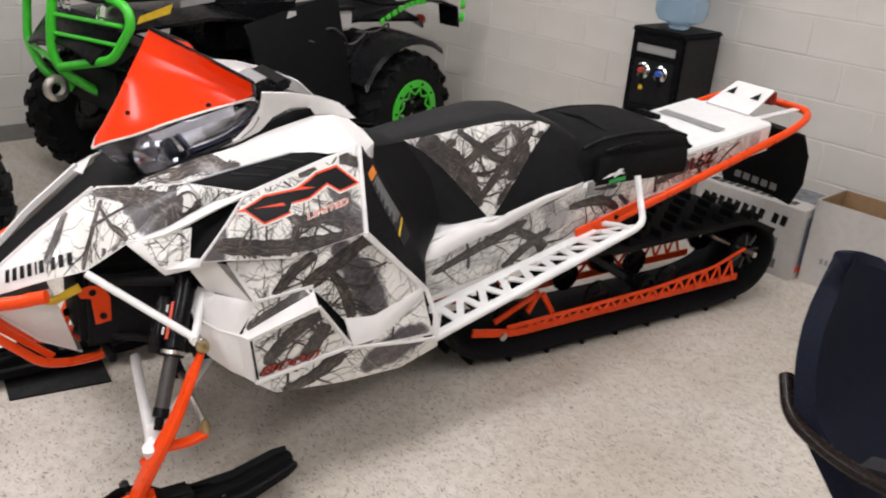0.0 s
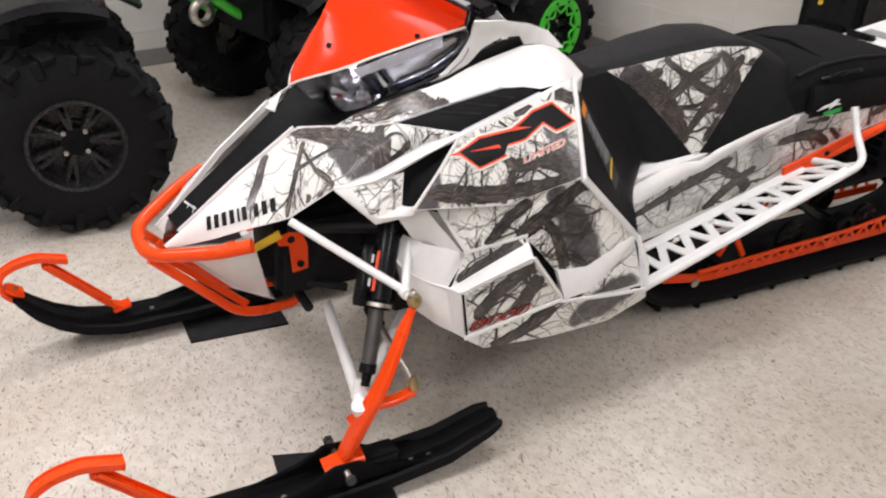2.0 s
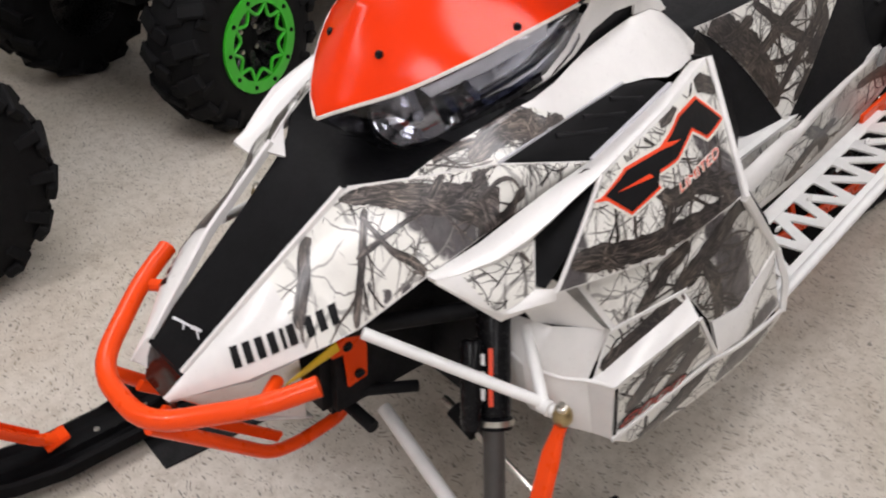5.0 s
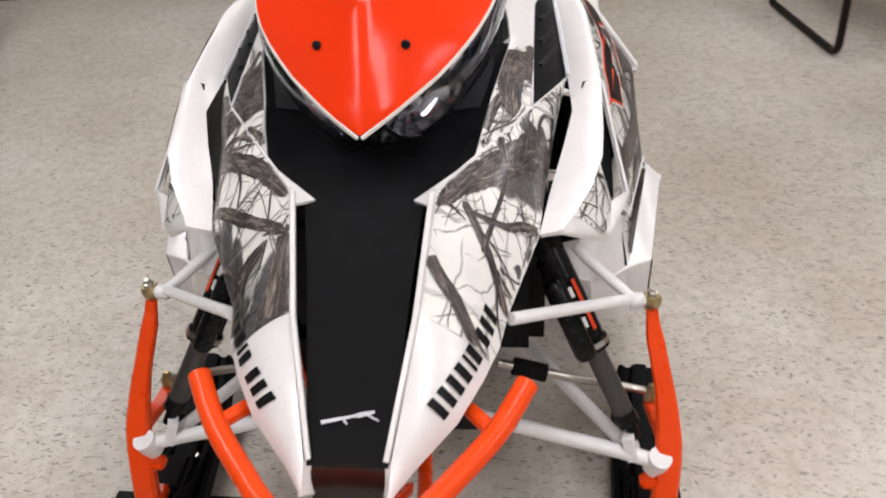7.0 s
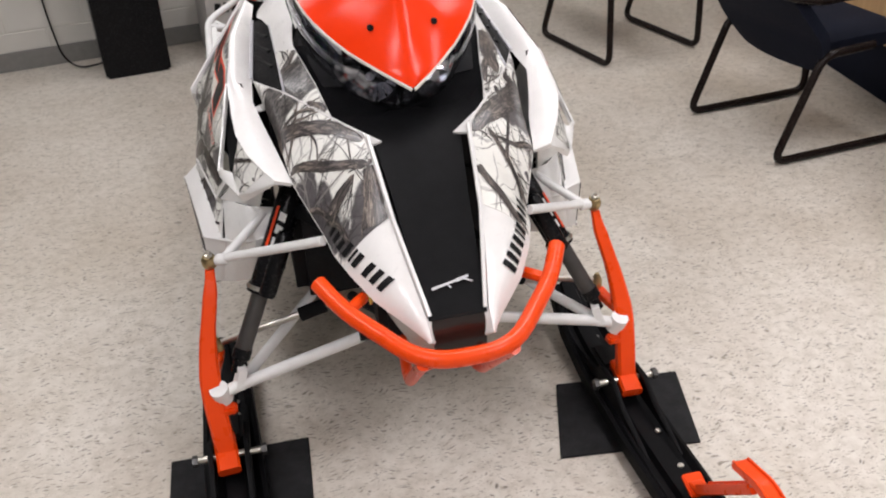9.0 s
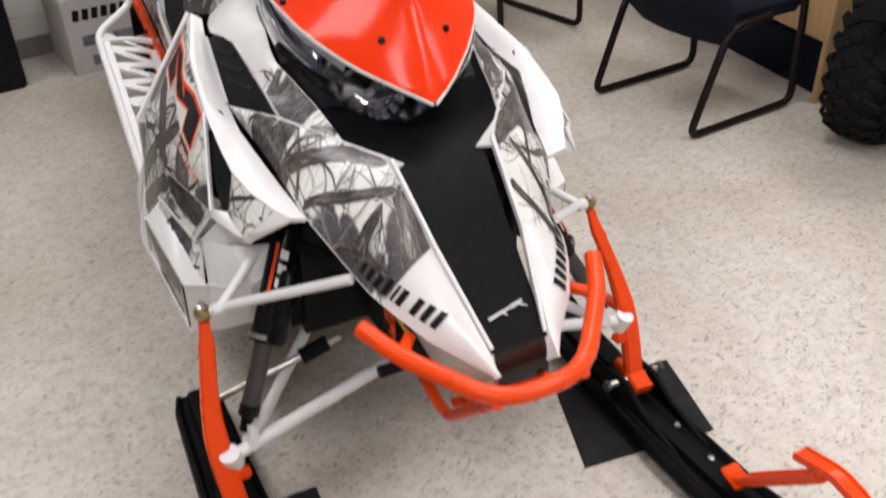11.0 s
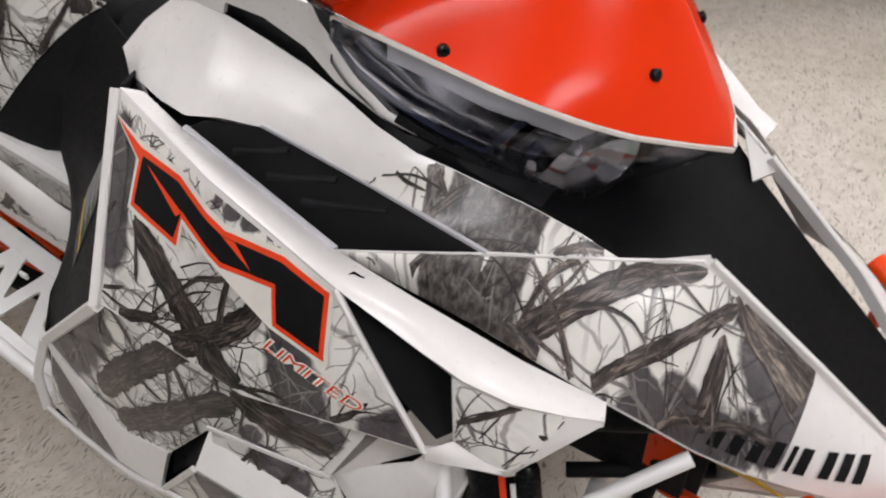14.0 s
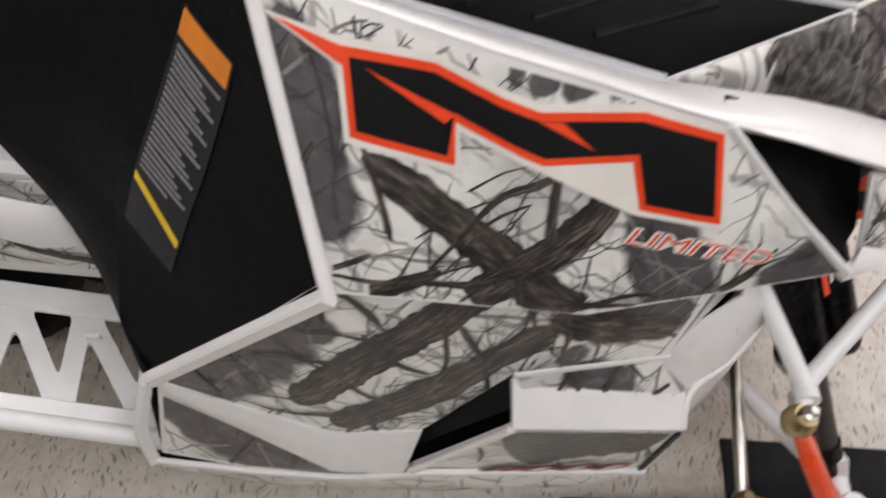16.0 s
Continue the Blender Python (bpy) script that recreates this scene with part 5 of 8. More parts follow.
part("nose_cap", sheet([[V(NOSE.x * k / 3, NOSE.y - .002 + .003 * abs(k / 3), NOSE.z - .001) for k in range(-3, 4)], [V(NOSE.x * .95 * k / 3, -.472, .570) for k in range(-3, 4)], [V(NOSE.x * .88 * k / 3, -.484, .528) for k in range(-3, 4)]], V(0, -1, .3), .004), NOSE_BROWN, sled, "dark glossy nose cap")
for s in (1, -1):
    part("nose_cheek", plate([side(p, s) for p in (NOSE + V(.001, .006, .002), NOSE_TIP + V(.003, .004, -.004), V(.050, -.478, .548), V(.046, -.446, .545))], V(-s, -.2, .1), .005), WHITE, sled)
for s in (1, -1):
    part("nose_corner", loft([side(NOSE_TIP + V(.004, .004, -.006), s), side(NOSE + V(.004, 0, .002), s)], [side(V(.045, -.47, .548), s), side(V(.05, -.462, .59), s)], V(0, -1, -.1), 5, 3, 0, .004), WHITE, sled)
    # belly of the nose
    part("nose_belly", loft([side(p, s) for p in (NOSE_TIP + V(.004, .004, -.006), V(.128, -.375, .582), V(.150, -.300, .600))], [side(p, s) for p in (V(.030, -.455, .530), V(.035, -.330, .400), V(.040, -.230, .340))], V(s, -.4, -.5), 12, 6, .006, .004), WHITE, sled)
part("nose_floor", sheet([[V(x * .040, -.46, .53) for x in (-1, 0, 1)], [V(x * .040, -.33, .395) for x in (-1, 0, 1)], [V(x * .045, -.22, .335) for x in (-1, 0, 1)]], V(0, -.7, -.7), .004), WHITE, sled)

# leaping mark on the strip: a plain silver shape
mk = frame_on((0.004, -.412, .638), (1, 0, 0), (0, -.616, .788))
cat_pts = [(-.042, -.006), (-.020, .003), (.004, .006), (.014, .012), (.028, .010), (.020, .004), (.034, -.002), (.016, -.001), (.006, -.004), (-.004, -.008), (-.002, -.001), (-.018, -.003)]
for x0, y0, x1, y1, w in ((-.042, -.008, .014, .004, .006), (.006, .002, .030, .008, .008), (.020, .004, .036, -.004, .004), (-.014, -.001, -.006, -.010, .004)):
    d_ = V(y0 - y1, x1 - x0, 0).normalized() * w / 2
    part("silver_mark", plate([mk @ V(x * 1.05 + e * d_.x * .9, y * 1.05 + e * d_.y * .9, .003) for x, y, e in ((x0, y0, 1), (x0, y0, -1), (x1, y1, -.6), (x1, y1, .6))], mk.to_3x3() @ V(0, 0, 1), .001, .001), SILVER, sled, "small silver badge on the nose")

# windshield
WS_EDGE = [V(.030, -.126, .951), V(.060, -.104, .967), V(.110, -.057, .993), V(.142, -.020, 1.015), V(.166, .015, 1.035), V(.186, .062, 1.054), V(.199, .125, 1.074), V(.206, .190, 1.089)]
ws_rows = []
for i in range(17):
    t = i / 16
    c = resample([WS_TIP, V(0, -.078, 1.045), WS_TOP], [t])[0]
    e = resample([WS_TIP + V(.003, .002, 0), *WS_EDGE, WS_LOW, WS_UP], [t])[0]
    row = []
    for k in range(-8, 9):
        v = abs(k) / 8
        p = c.lerp(e, v)
        p = V(math.copysign(p.x, k) if k else 0, p.y, p.z)
        p += V(0, -.008, .003) * (4 * v * (1 - v)) * min(1, t * 3)
        row.append(p)
    ws_rows.append(row)
shield = part("windshield", sheet(ws_rows, V(0, -1, .5), .004), SHIELD, sled, "glossy orange windshield", 50)
shield_skin = skin(shield)
for s in (1, -1):
    low_edge = [side(p + V(0, 0, -.004), s) for p in [WS_TIP + V(.003, -.002, 0), *WS_EDGE, WS_LOW]]
    part("shield_trim", bar(low_edge, .004, .006, .02), PRINT_CREAM, shield)
    part("shield_edge", tube([side(p, s) for p in (WS_LOW, WS_UP, WS_TOP + V(.005, 0, 0))], .005, .01, 8), BLACK_GLOSS, shield)
    for p, d in ((V(.061, -.040, 1.034), V(.3, -1, .4)), (V(.196, .120, 1.082), V(.8, -.6, .2))):
        d = side(d, s).normalized()
        part("shield_bolt", lathe([(-.004, 0), (-.004, .007), (.003, .007), (.005, .004), (.003, .002), (.003, 0)], laid(shield_skin, side(p, s), d, .001), d, 12), BLACK_GLOSS, shield)
    # headlight: dark bowl, reflector and clear lens
    h_up = [side(p + V(-.002, .004, -.010), s) for p in [WS_TIP + V(.004, 0, 0), *WS_EDGE, V(.208, .236, 1.094)]]
    h_lo = [side(p, s) for p in (V(.000, -.022, .847), V(.045, -.015, .855), V(.088, .000, .869), V(.115, .018, .884), V(.138, .040, .904), V(.158, .070, .925), V(.172, .100, .941), V(.184, .140, .958), V(.194, .186, .980), V(.203, .232, 1.022), V(.207, .258, 1.066))]
    lamp = part("headlight", loft(h_up, h_lo, V(s * .5, -.7, .3), 20, 8, .020, .003, lift=.0), LENS, sled, "clear headlight lens")
    lamp.visible_shadow = False
    part("bowl", loft(h_up, h_lo, V(s * .7, -.6, .3), 18, 8, -.062, .003, lift=-.012), SHROUD, lamp)
    part("bezel", loft([side(p, s) for p in (V(.130, -.022, .990), V(.178, .062, 1.034), V(.200, .190, 1.076))], [side(p, s) for p in (V(.130, .000, .970), V(.172, .085, 1.006), V(.195, .195, 1.046))], V(s * .7, -.6, .3), 8, 4, .004, .003, lift=-.006), SILVER, lamp)
    rc, rd = side(V(.076, .010, .913), s), side(V(.55, -.75, .25), s).normalized()

    def oval(bm):
        """Widens a round part sideways."""
        t_ = rd.cross(V(0, 0, 1)).normalized()
        for v in bm.verts:
            v.co += t_ * ((v.co - rc).dot(t_) * .5)
        return bm
    part("reflector", oval(lathe([(-.036, 0), (-.036, .009), (-.033, .018), (-.027, .027), (-.019, .036), (-.009, .044), (.0, .050), (.002, .053), (-.002, .053), (-.040, .022)], rc, rd, 16)), CHROME_DARK, lamp, smooth=0)
    part("reflector_ring", oval(lathe([(.0, .050), (.004, .051), (.004, .055), (-.004, .056), (-.004, .051)], rc, rd, 28)), BLACK_GLOSS, lamp)
    part("bulb", lathe([(-.044, 0), (-.044, .009), (-.02, .009), (-.012, .004), (-.012, 0)], rc, rd, 10), GREY_WHITE, lamp)
    part("lens_divider", loft([side(p, s) for p in (V(.120, .040, .908), V(.122, .004, .968))], [side(p, s) for p in (V(.134, .066, .920), V(.142, .040, .980))], V(s * .7, -.6, .3), 6, 4, -.010, .003), SHROUD, lamp)
    part("inner_trim", loft(h_up, h_lo, V(s * .7, -.6, .3), 18, 5, -.01, .003, span=(.50, .94, .30, .80), lift=-.010), TRIM_GREY, lamp)
    part("channel", loft(h_up, h_lo, V(s * .7, -.6, .3), 18, 4, -.004, .003, span=(.52, .97, .78, .90), lift=-.004), TRIM_BLUE, lamp)
    part("channel_lip", loft(h_up, h_lo, V(s * .7, -.6, .3), 18, 3, -.002, .003, span=(.54, .96, .74, .78), lift=-.002), CHROME, lamp)
    for u, m_ in ((.41, TRIM_BLUE), (.455, CHROME), (.50, TRIM_BLUE)):
        part("reflector_fin", loft(h_up, h_lo, V(s * .7, -.6, .3), 5, 6, -.014, .003, span=(u, u + .022, .22, .74), lift=-.006), m_, lamp)
    part("headlight_rim", bar(h_lo[:9], .009, .012, .02), BLACK_GLOSS, lamp)

# badges
def grow(pts, d):
    """Moves the edges of a flat outline outwards by d."""
    area = sum(a[0] * b[1] - b[0] * a[1] for a, b in zip(pts, pts[1:] + pts[:1]))
    sg = 1 if area > 0 else -1
    out = []
    for i in range(len(pts)):
        a, b, c = Vector(pts[i - 1]), Vector(pts[i]), Vector(pts[(i + 1) % len(pts)])
        n1 = Vector(((b - a).y, -(b - a).x)).normalized() * sg
        n2 = Vector(((c - b).y, -(c - b).x)).normalized() * sg
        q = n1 + n2
        q = q / max(q.length_squared / 2, .35)
        out.append((b.x + q.x * d, b.y + q.y * d))
    return out


def fine_face(pts, tree, way, lift):
    """A flat outline cut into small triangles and laid on a panel."""
    bm = bmesh.new()
    f = bm.faces.new([bm.verts.new(p) for p in pts])
    bmesh.ops.triangulate(bm, faces=[f], ngon_method="EAR_CLIP")
    tris = [[v.co.copy() for v in f.verts] for f in bm.faces]
    bm.clear()
    for _ in range(3):
        cut = []
        for a, b, c in tris:
            ab, bc, ca = (a + b) / 2, (b + c) / 2, (c + a) / 2
            cut += [[a, ab, ca], [ab, b, bc], [ca, bc, c], [ab, bc, ca]]
        tris = cut
    for t in tris:
        bm.faces.new([bm.verts.new(laid(tree, p, way, lift)) for p in t])
    bmesh.ops.remove_doubles(bm, verts=bm.verts, dist=1e-5)
    return bm


def zig(s, pts, tip, slashes):
    tree, holder = SKIN[s], None
    for k, (d, m_, h) in enumerate(((.0105 if s < 0 else .009, PRINT_CREAM, .0044), (.0055 if s < 0 else .0045, PRINT_RED, .0050), (0, PRINT_BLACK, .0056))):
        o = grow(pts, d) if d else list(pts)
        if d and tip:
            k_ = -s * .010 if d > .008 else 0
            o = [(tip[3][0] + k_ * .5, tip[3][1]), (tip[1] + k_, tip[2] + abs(k_) * .3)] + o
        bm = fine_face([V(s * .4, y, z) for y, z in o], tree, (s, 0, 0), h)
        ob = part("badge" if k == 0 else ("badge_line" if k == 1 else "badge_middle"), bm, m_, sled if k == 0 else holder, "black zigzag badge with red outline" if k == 0 else "", 0)
        holder = holder or ob
    for q in slashes:
        bm = fine_face([V(s * .4, y, z) for y, z in q], tree, (s, 0, 0), .0061)
        part("badge_slash", bm, PRINT_RED, holder, smooth=0)


zig(-1, BADGE_R, (0, .503, .944, (.447, .918)), SLASH_R)
zig(1, BADGE_L, (0, .124, .846, (.160, .843)), SLASH_L)

# marks and lettering on the hood and the panels
def word_bars(name, length, height, widths, m, material, tree, way):
    """A maker's mark as a row of plain upright bars of its size and colour."""
    total = sum(widths) + .55 * len(widths)
    x = 0.0
    for w in widths:
        if w:
            bm = bmesh.new()
            q = [(x + w * .72 * i / 2, j / 3) for i in range(3) for j in range(4)]
            vs = [bm.verts.new(laid(tree, m @ V(a_ * length / total + b_ * .004, b_ * height, 0), way, .0026)) for a_, b_ in q]
            for i in range(2):
                for j in range(3):
                    bm.faces.new([vs[k] for k in (i * 4 + j, i * 4 + 4 + j, i * 4 + 5 + j, i * 4 + 1 + j)])
            part(name, bm, material, sled, smooth=0)
        x += w + .55 if w else 1.5


for s in (1, -1):
    a, b = (V(.134, -.406, .630), V(.212, -.252, .690)) if s > 0 else (V(-.226, -.239, .688), V(-.131, -.400, .632))
    n = V(s * .80, -.45, .30)
    m = frame_on(a + n.normalized() * .006, b - a, n)
    word_bars("hood_mark", (b - a).length, .032, (3, 3, 3, 3, 1.4, 3, 0, 3, 3, 3), m, PRINT_BLACK, HOOD_SKIN[s], n)
    a, b = (V(.43, .309, .812), V(.415, .475, .845)) if s > 0 else (V(-.430, .228, .797), V(-.424, .061, .748))
    n = V(s, 0, .25)
    m = frame_on(a + V(s * .014, 0, 0), b - a, n)
    lettering("panel_lettering_edge", "LIMITED", .0205, m, PRINT_CREAM, sled, "", .2, .0, 1.80, SKIN[s], (s, 0, 0), .05, .0046)
    lettering("panel_lettering", "LIMITED", .0205, m, PRINT_RED, sled, "red lettering under the badge", .2, .0, 1.80, SKIN[s], (s, 0, 0), -.012, .0052)
    a, b = (V(.482, .146, .402), V(.499, .338, .432)) if s > 0 else (V(-.499, .338, .432), V(-.482, .146, .402))
    m = frame_on(a + V(s * .022, 0, 0), b - a, V(s, -.1, .1))
    lettering("cover_lettering_edge", "8000", .040, m, PRINT_BLACK, sled, "", .3, .0, 2.1, COVER_SKIN[s], (s, 0, 0), .06, .0045)
    lettering("cover_lettering", "8000", .040, m, PRINT_DARKRED, sled, "dark red lettering on the engine cover", .3, .0, 2.1, COVER_SKIN[s], (s, 0, 0), .0, .0050)
m = frame_on(V(.2285, 1.995, .712), V(0, 1, .18), V(1, 0, 0))
lettering("tunnel_lettering_edge", "162", .064, m, PRINT_DARKRED, sled, "", .1, .0003, 1.5, None, None, .06)
lettering("tunnel_lettering", "162", .064, m @ pose(0, 0, .0008), PRINT_BLACK, sled, "dark lettering on the tunnel side", .1, .0006, 1.5, None, None, .008)

# front bumper
bump = [V(.248, -.326, .628), V(.208, -.403, .604), V(.085, -.547, .561), V(-.085, -.547, .561), V(-.208, -.403, .604), V(-.248, -.326, .628)]
bumper = part("front_bumper", tube(bump, .0175, .065, 16), ORANGE, sled, "orange tube front bumper")
for s in (1, -1):
    part("bumper_stay", tube([side(V(.204, -.402, .602), s), side(V(.165, -.352, .596), s)], .012, 0, 10), ORANGE, bumper)
    part("lower_bar", tube([side(V(.088, -.540, .556), s), side(V(.080, -.335, .347), s), side(V(.074, -.270, .328), s), side(V(.064, -.172, .325), s), side(V(.066, -.150, .352), s)], .013, .03, 12), ORANGE, bumper)
    part("lower_bar", bar([side(V(.040, -.50, .53), s), side(V(.052, -.30, .345), s)], .012, .020, 0), ORANGE, bumper)
    part("bracket", plate([side(p, s) for p in (V(.142, -.238, .578), V(.142, -.172, .594), V(.136, -.150, .540), V(.134, -.150, .468), V(.134, -.192, .462), V(.136, -.200, .545), V(.140, -.228, .552))], V(s, -.2, 0), .006, 0, .001), ORANGE, bumper)
    for y, z in ((-.196, .566), (-.172, .490)):
        part("bracket_bolt", lathe([(0, 0), (0, .010), (.004, .010), (.005, .006), (.002, 0)], side(V(.139, y, z), s), V(s, -.2, 0), 10), BLACK_GLOSS, bumper)
    part("yellow_strap", plate([side(p, s) for p in (V(.150, -.330, .560), V(.165, -.235, .610), V(.160, -.225, .585), V(.135, -.290, .545))], V(s, -.4, -.3), .003), PRINT_YELLOW, bumper)

# dark chassis inside the body
part("front_frame", block((0, -.08, .50), (.24, .30, .24), None, .02), BLACK_DEEP, sled, "black front frame")
part("engine", block((0, .30, .52), (.56, .56, .34), None, .03), BLACK_DEEP, sled, "black engine block")
part("air_box", block((0, .25, .74), (.42, .50, .16), None, .03), BLACK_DEEP, sled)
part("tank", block((0, .45, .86), (.26, .34, .14), None, .03), BLACK_DEEP, sled)
for k, (p, q, r) in enumerate(((V(.06, -.24, .42), V(.16, -.05, .40), .012), (V(-.06, -.24, .42), V(-.16, -.05, .40), .012), (V(.13, -.20, .60), V(.28, .05, .62), .016), (V(-.13, -.20, .60), V(-.28, .05, .62), .016), (V(-.16, -.16, .36), V(.16, -.16, .36), .014))):
    part("frame_tube", rod(p, q, r), BLACK_DEEP, sled)

# front suspension
for s in (1, -1):
    arm = part("upper_arm", tube([side(BALLJ + V(-.012, -.004, .002), s), side(V(.430, -.012, .532), s), side(V(.222, -.222, .662), s)], .0105, .02), WHITE_PAINT, sled, "white tubular upper arm")
    part("rear_leg", tube([side(V(.436, -.010, .530), s), side(V(.330, .050, .600), s)], .0105, 0), WHITE_PAINT, arm)
    part("arm_eye", lathe([(-.012, 0), (-.012, .014), (.012, .014), (.012, 0)], side(V(.440, -.010, .528), s), V(s, 0, .1), 12), WHITE_PAINT, arm)
    joint = part("ball_joint", lathe([(-.016, 0), (-.016, .013), (-.006, .018), (.006, .018), (.016, .013), (.016, 0)], side(BALLJ, s), V(0, -.2, 1), 16), BRASS, sled)
    part("joint_nut", lathe([(0, .010), (.010, .010), (.012, .006), (.018, .005), (.018, 0)], side(BALLJ + V(0, -.003, .014), s), V(0, -.2, 1), 6), STEEL, joint)
    part("joint_stud", rod(side(BALLJ + V(-.030, 0, .003), s), side(BALLJ, s), .008), STEEL, joint)
    lo = part("lower_arm", tube([side(LOWJ, s), side(V(.446, -.138, .262), s), side(V(.096, -.085, .314), s)], .0145, .02), WHITE_PAINT, sled, "white tubular lower arm")
    part("rear_leg", tube([side(V(.440, -.125, .262), s), side(V(.215, .110, .345), s)], .0130, 0), WHITE_PAINT, lo)
    part("arm_eye", lathe([(-.022, 0), (-.022, .022), (.022, .022), (.022, 0)], side(LOWJ, s), V(.2 * s, -.3, 1), 16), WHITE_PAINT, lo)
    part("shock_mount", loft([side(V(.455, -.155, .262), s), side(V(.460, -.115, .262), s)], [side(V(.440, -.142, .306), s), side(V(.446, -.120, .306), s)], V(s * .4, -1, .3), 3, 3, 0, .02), WHITE_PAINT, lo)
    sp = part("spindle", sweep(bmesh.new(), fillet([side(p, s) for p in (BALLJ + V(.002, -.004, -.018), V(.476, -.022, .470), V(.505, -.085, .350), V(.512, -.135, .265), V(.505, -.175, .185), V(.500, -.200, .118))], .05), [(-.018, -.016), (.018, -.016), (.024, -.008), (.024, .008), (.018, .016), (-.018, .016), (-.024, .008), (-.024, -.008)], (0, -1, 0), scales=[.45 + .55 * min(1, k / 14) for k in range(30)], level=True), ORANGE, sled, "orange steel ski spindle")
    part("steering_lug", bar([side(V(.508, -.120, .270), s), side(V(.500, -.055, .262), s), side(V(.490, -.006, .268), s)], .030, .018, .02), ORANGE, sp)
    part("spindle_lug", block(side(V(.482, -.160, .215), s), (.045, .030, .020), None, .005), ORANGE, sp)
    part("spindle_foot", bar([side(V(.505, -.150, .122), s), side(V(.500, -.205, .120), s), side(V(.497, -.250, .106), s)], .052, .028, .02), ORANGE, sp)
    part("tie_rod", rod(side(V(.485, -.004, .292), s), side(V(.190, -.010, .365), s), .0085), STEEL, sled, "steel tie rod")
    part("rod_boot", rod(side(V(.285, -.010, .340), s), side(V(.220, -.010, .358), s), .018), RUBBER, sled)
    part("rod_end", lathe([(-.02, 0), (-.02, .010), (-.008, .015), (.008, .015), (.02, .009), (.028, .006), (.028, 0)], side(V(.490, -.006, .284), s), V(0, 0, 1), 12), BRASS, sled)
    # shock absorber
    top, bot = side(V(.243, .048, .690), s), side(V(.450, -.120, .288), s)
    ax = (bot - top)
    L = ax.length
    sh = part("shock", lathe([(0, 0), (0, .024), (.02, .030), (L * .55, .030), (L * .55, .026), (L * .56, .033), (L * .60, .033), (L * .60, 0)], top, ax, 20), BLACK_GLOSS, sled, "black and grey air shock")
    part("shock_ring", lathe([(L * .565, .0335), (L * .565, .036), (L * .585, .036), (L * .585, .0335)], top, ax, 20), STEEL, sh)
    part("shock_body", lathe([(L * .60, 0), (L * .60, .0195), (L * .90, .0195), (L * .90, 0)], top, ax, 20), SHOCK_GREY, sh)
    part("shock_end", lathe([(L * .88, 0), (L * .88, .022), (L * .93, .022), (L * .94, .013), (L, .012), (L, 0)], top, ax, 16), BLACK_GLOSS, sh)
    d2 = side(V(.02, -.05, 0), s)
    part("shock_reservoir", lathe([(L * .22, 0), (L * .22, .016), (L * .24, .020), (L * .52, .020), (L * .54, .016), (L * .54, 0)], top + V(0, -.052, -.01), ax, 16), BLACK_GLOSS, sh)
    out = side(V(.75, -.6, .3), s)
    along = ax.normalized() * (-1 if s < 0 else 1)
    m = frame_on(top + ax * (.50 if s > 0 else .16) + (out - ax.normalized() * out.dot(ax.normalized())).normalized() * .031 + V(0, -.012, 0), -ax if s > 0 else ax, out)
    part("shock_sticker", plate([m @ V(*q) for q in ((0, -.004, .001), (.10, -.004, .001), (.10, .004, .001), (0, .004, .001))], m.to_3x3() @ V(0, 0, 1), .001), PRINT_RED, sh)
    for k in range(3):
        part("shock_mark", plate([m @ V(*q) for q in ((.01 + .03 * k, .010, 0), (.03 + .03 * k, .010, 0), (.032 + .03 * k, .026, -.006), (.014 + .03 * k, .026, -.006))], m.to_3x3() @ V(0, 0, 1), .001), WHITE_PAINT, sh)


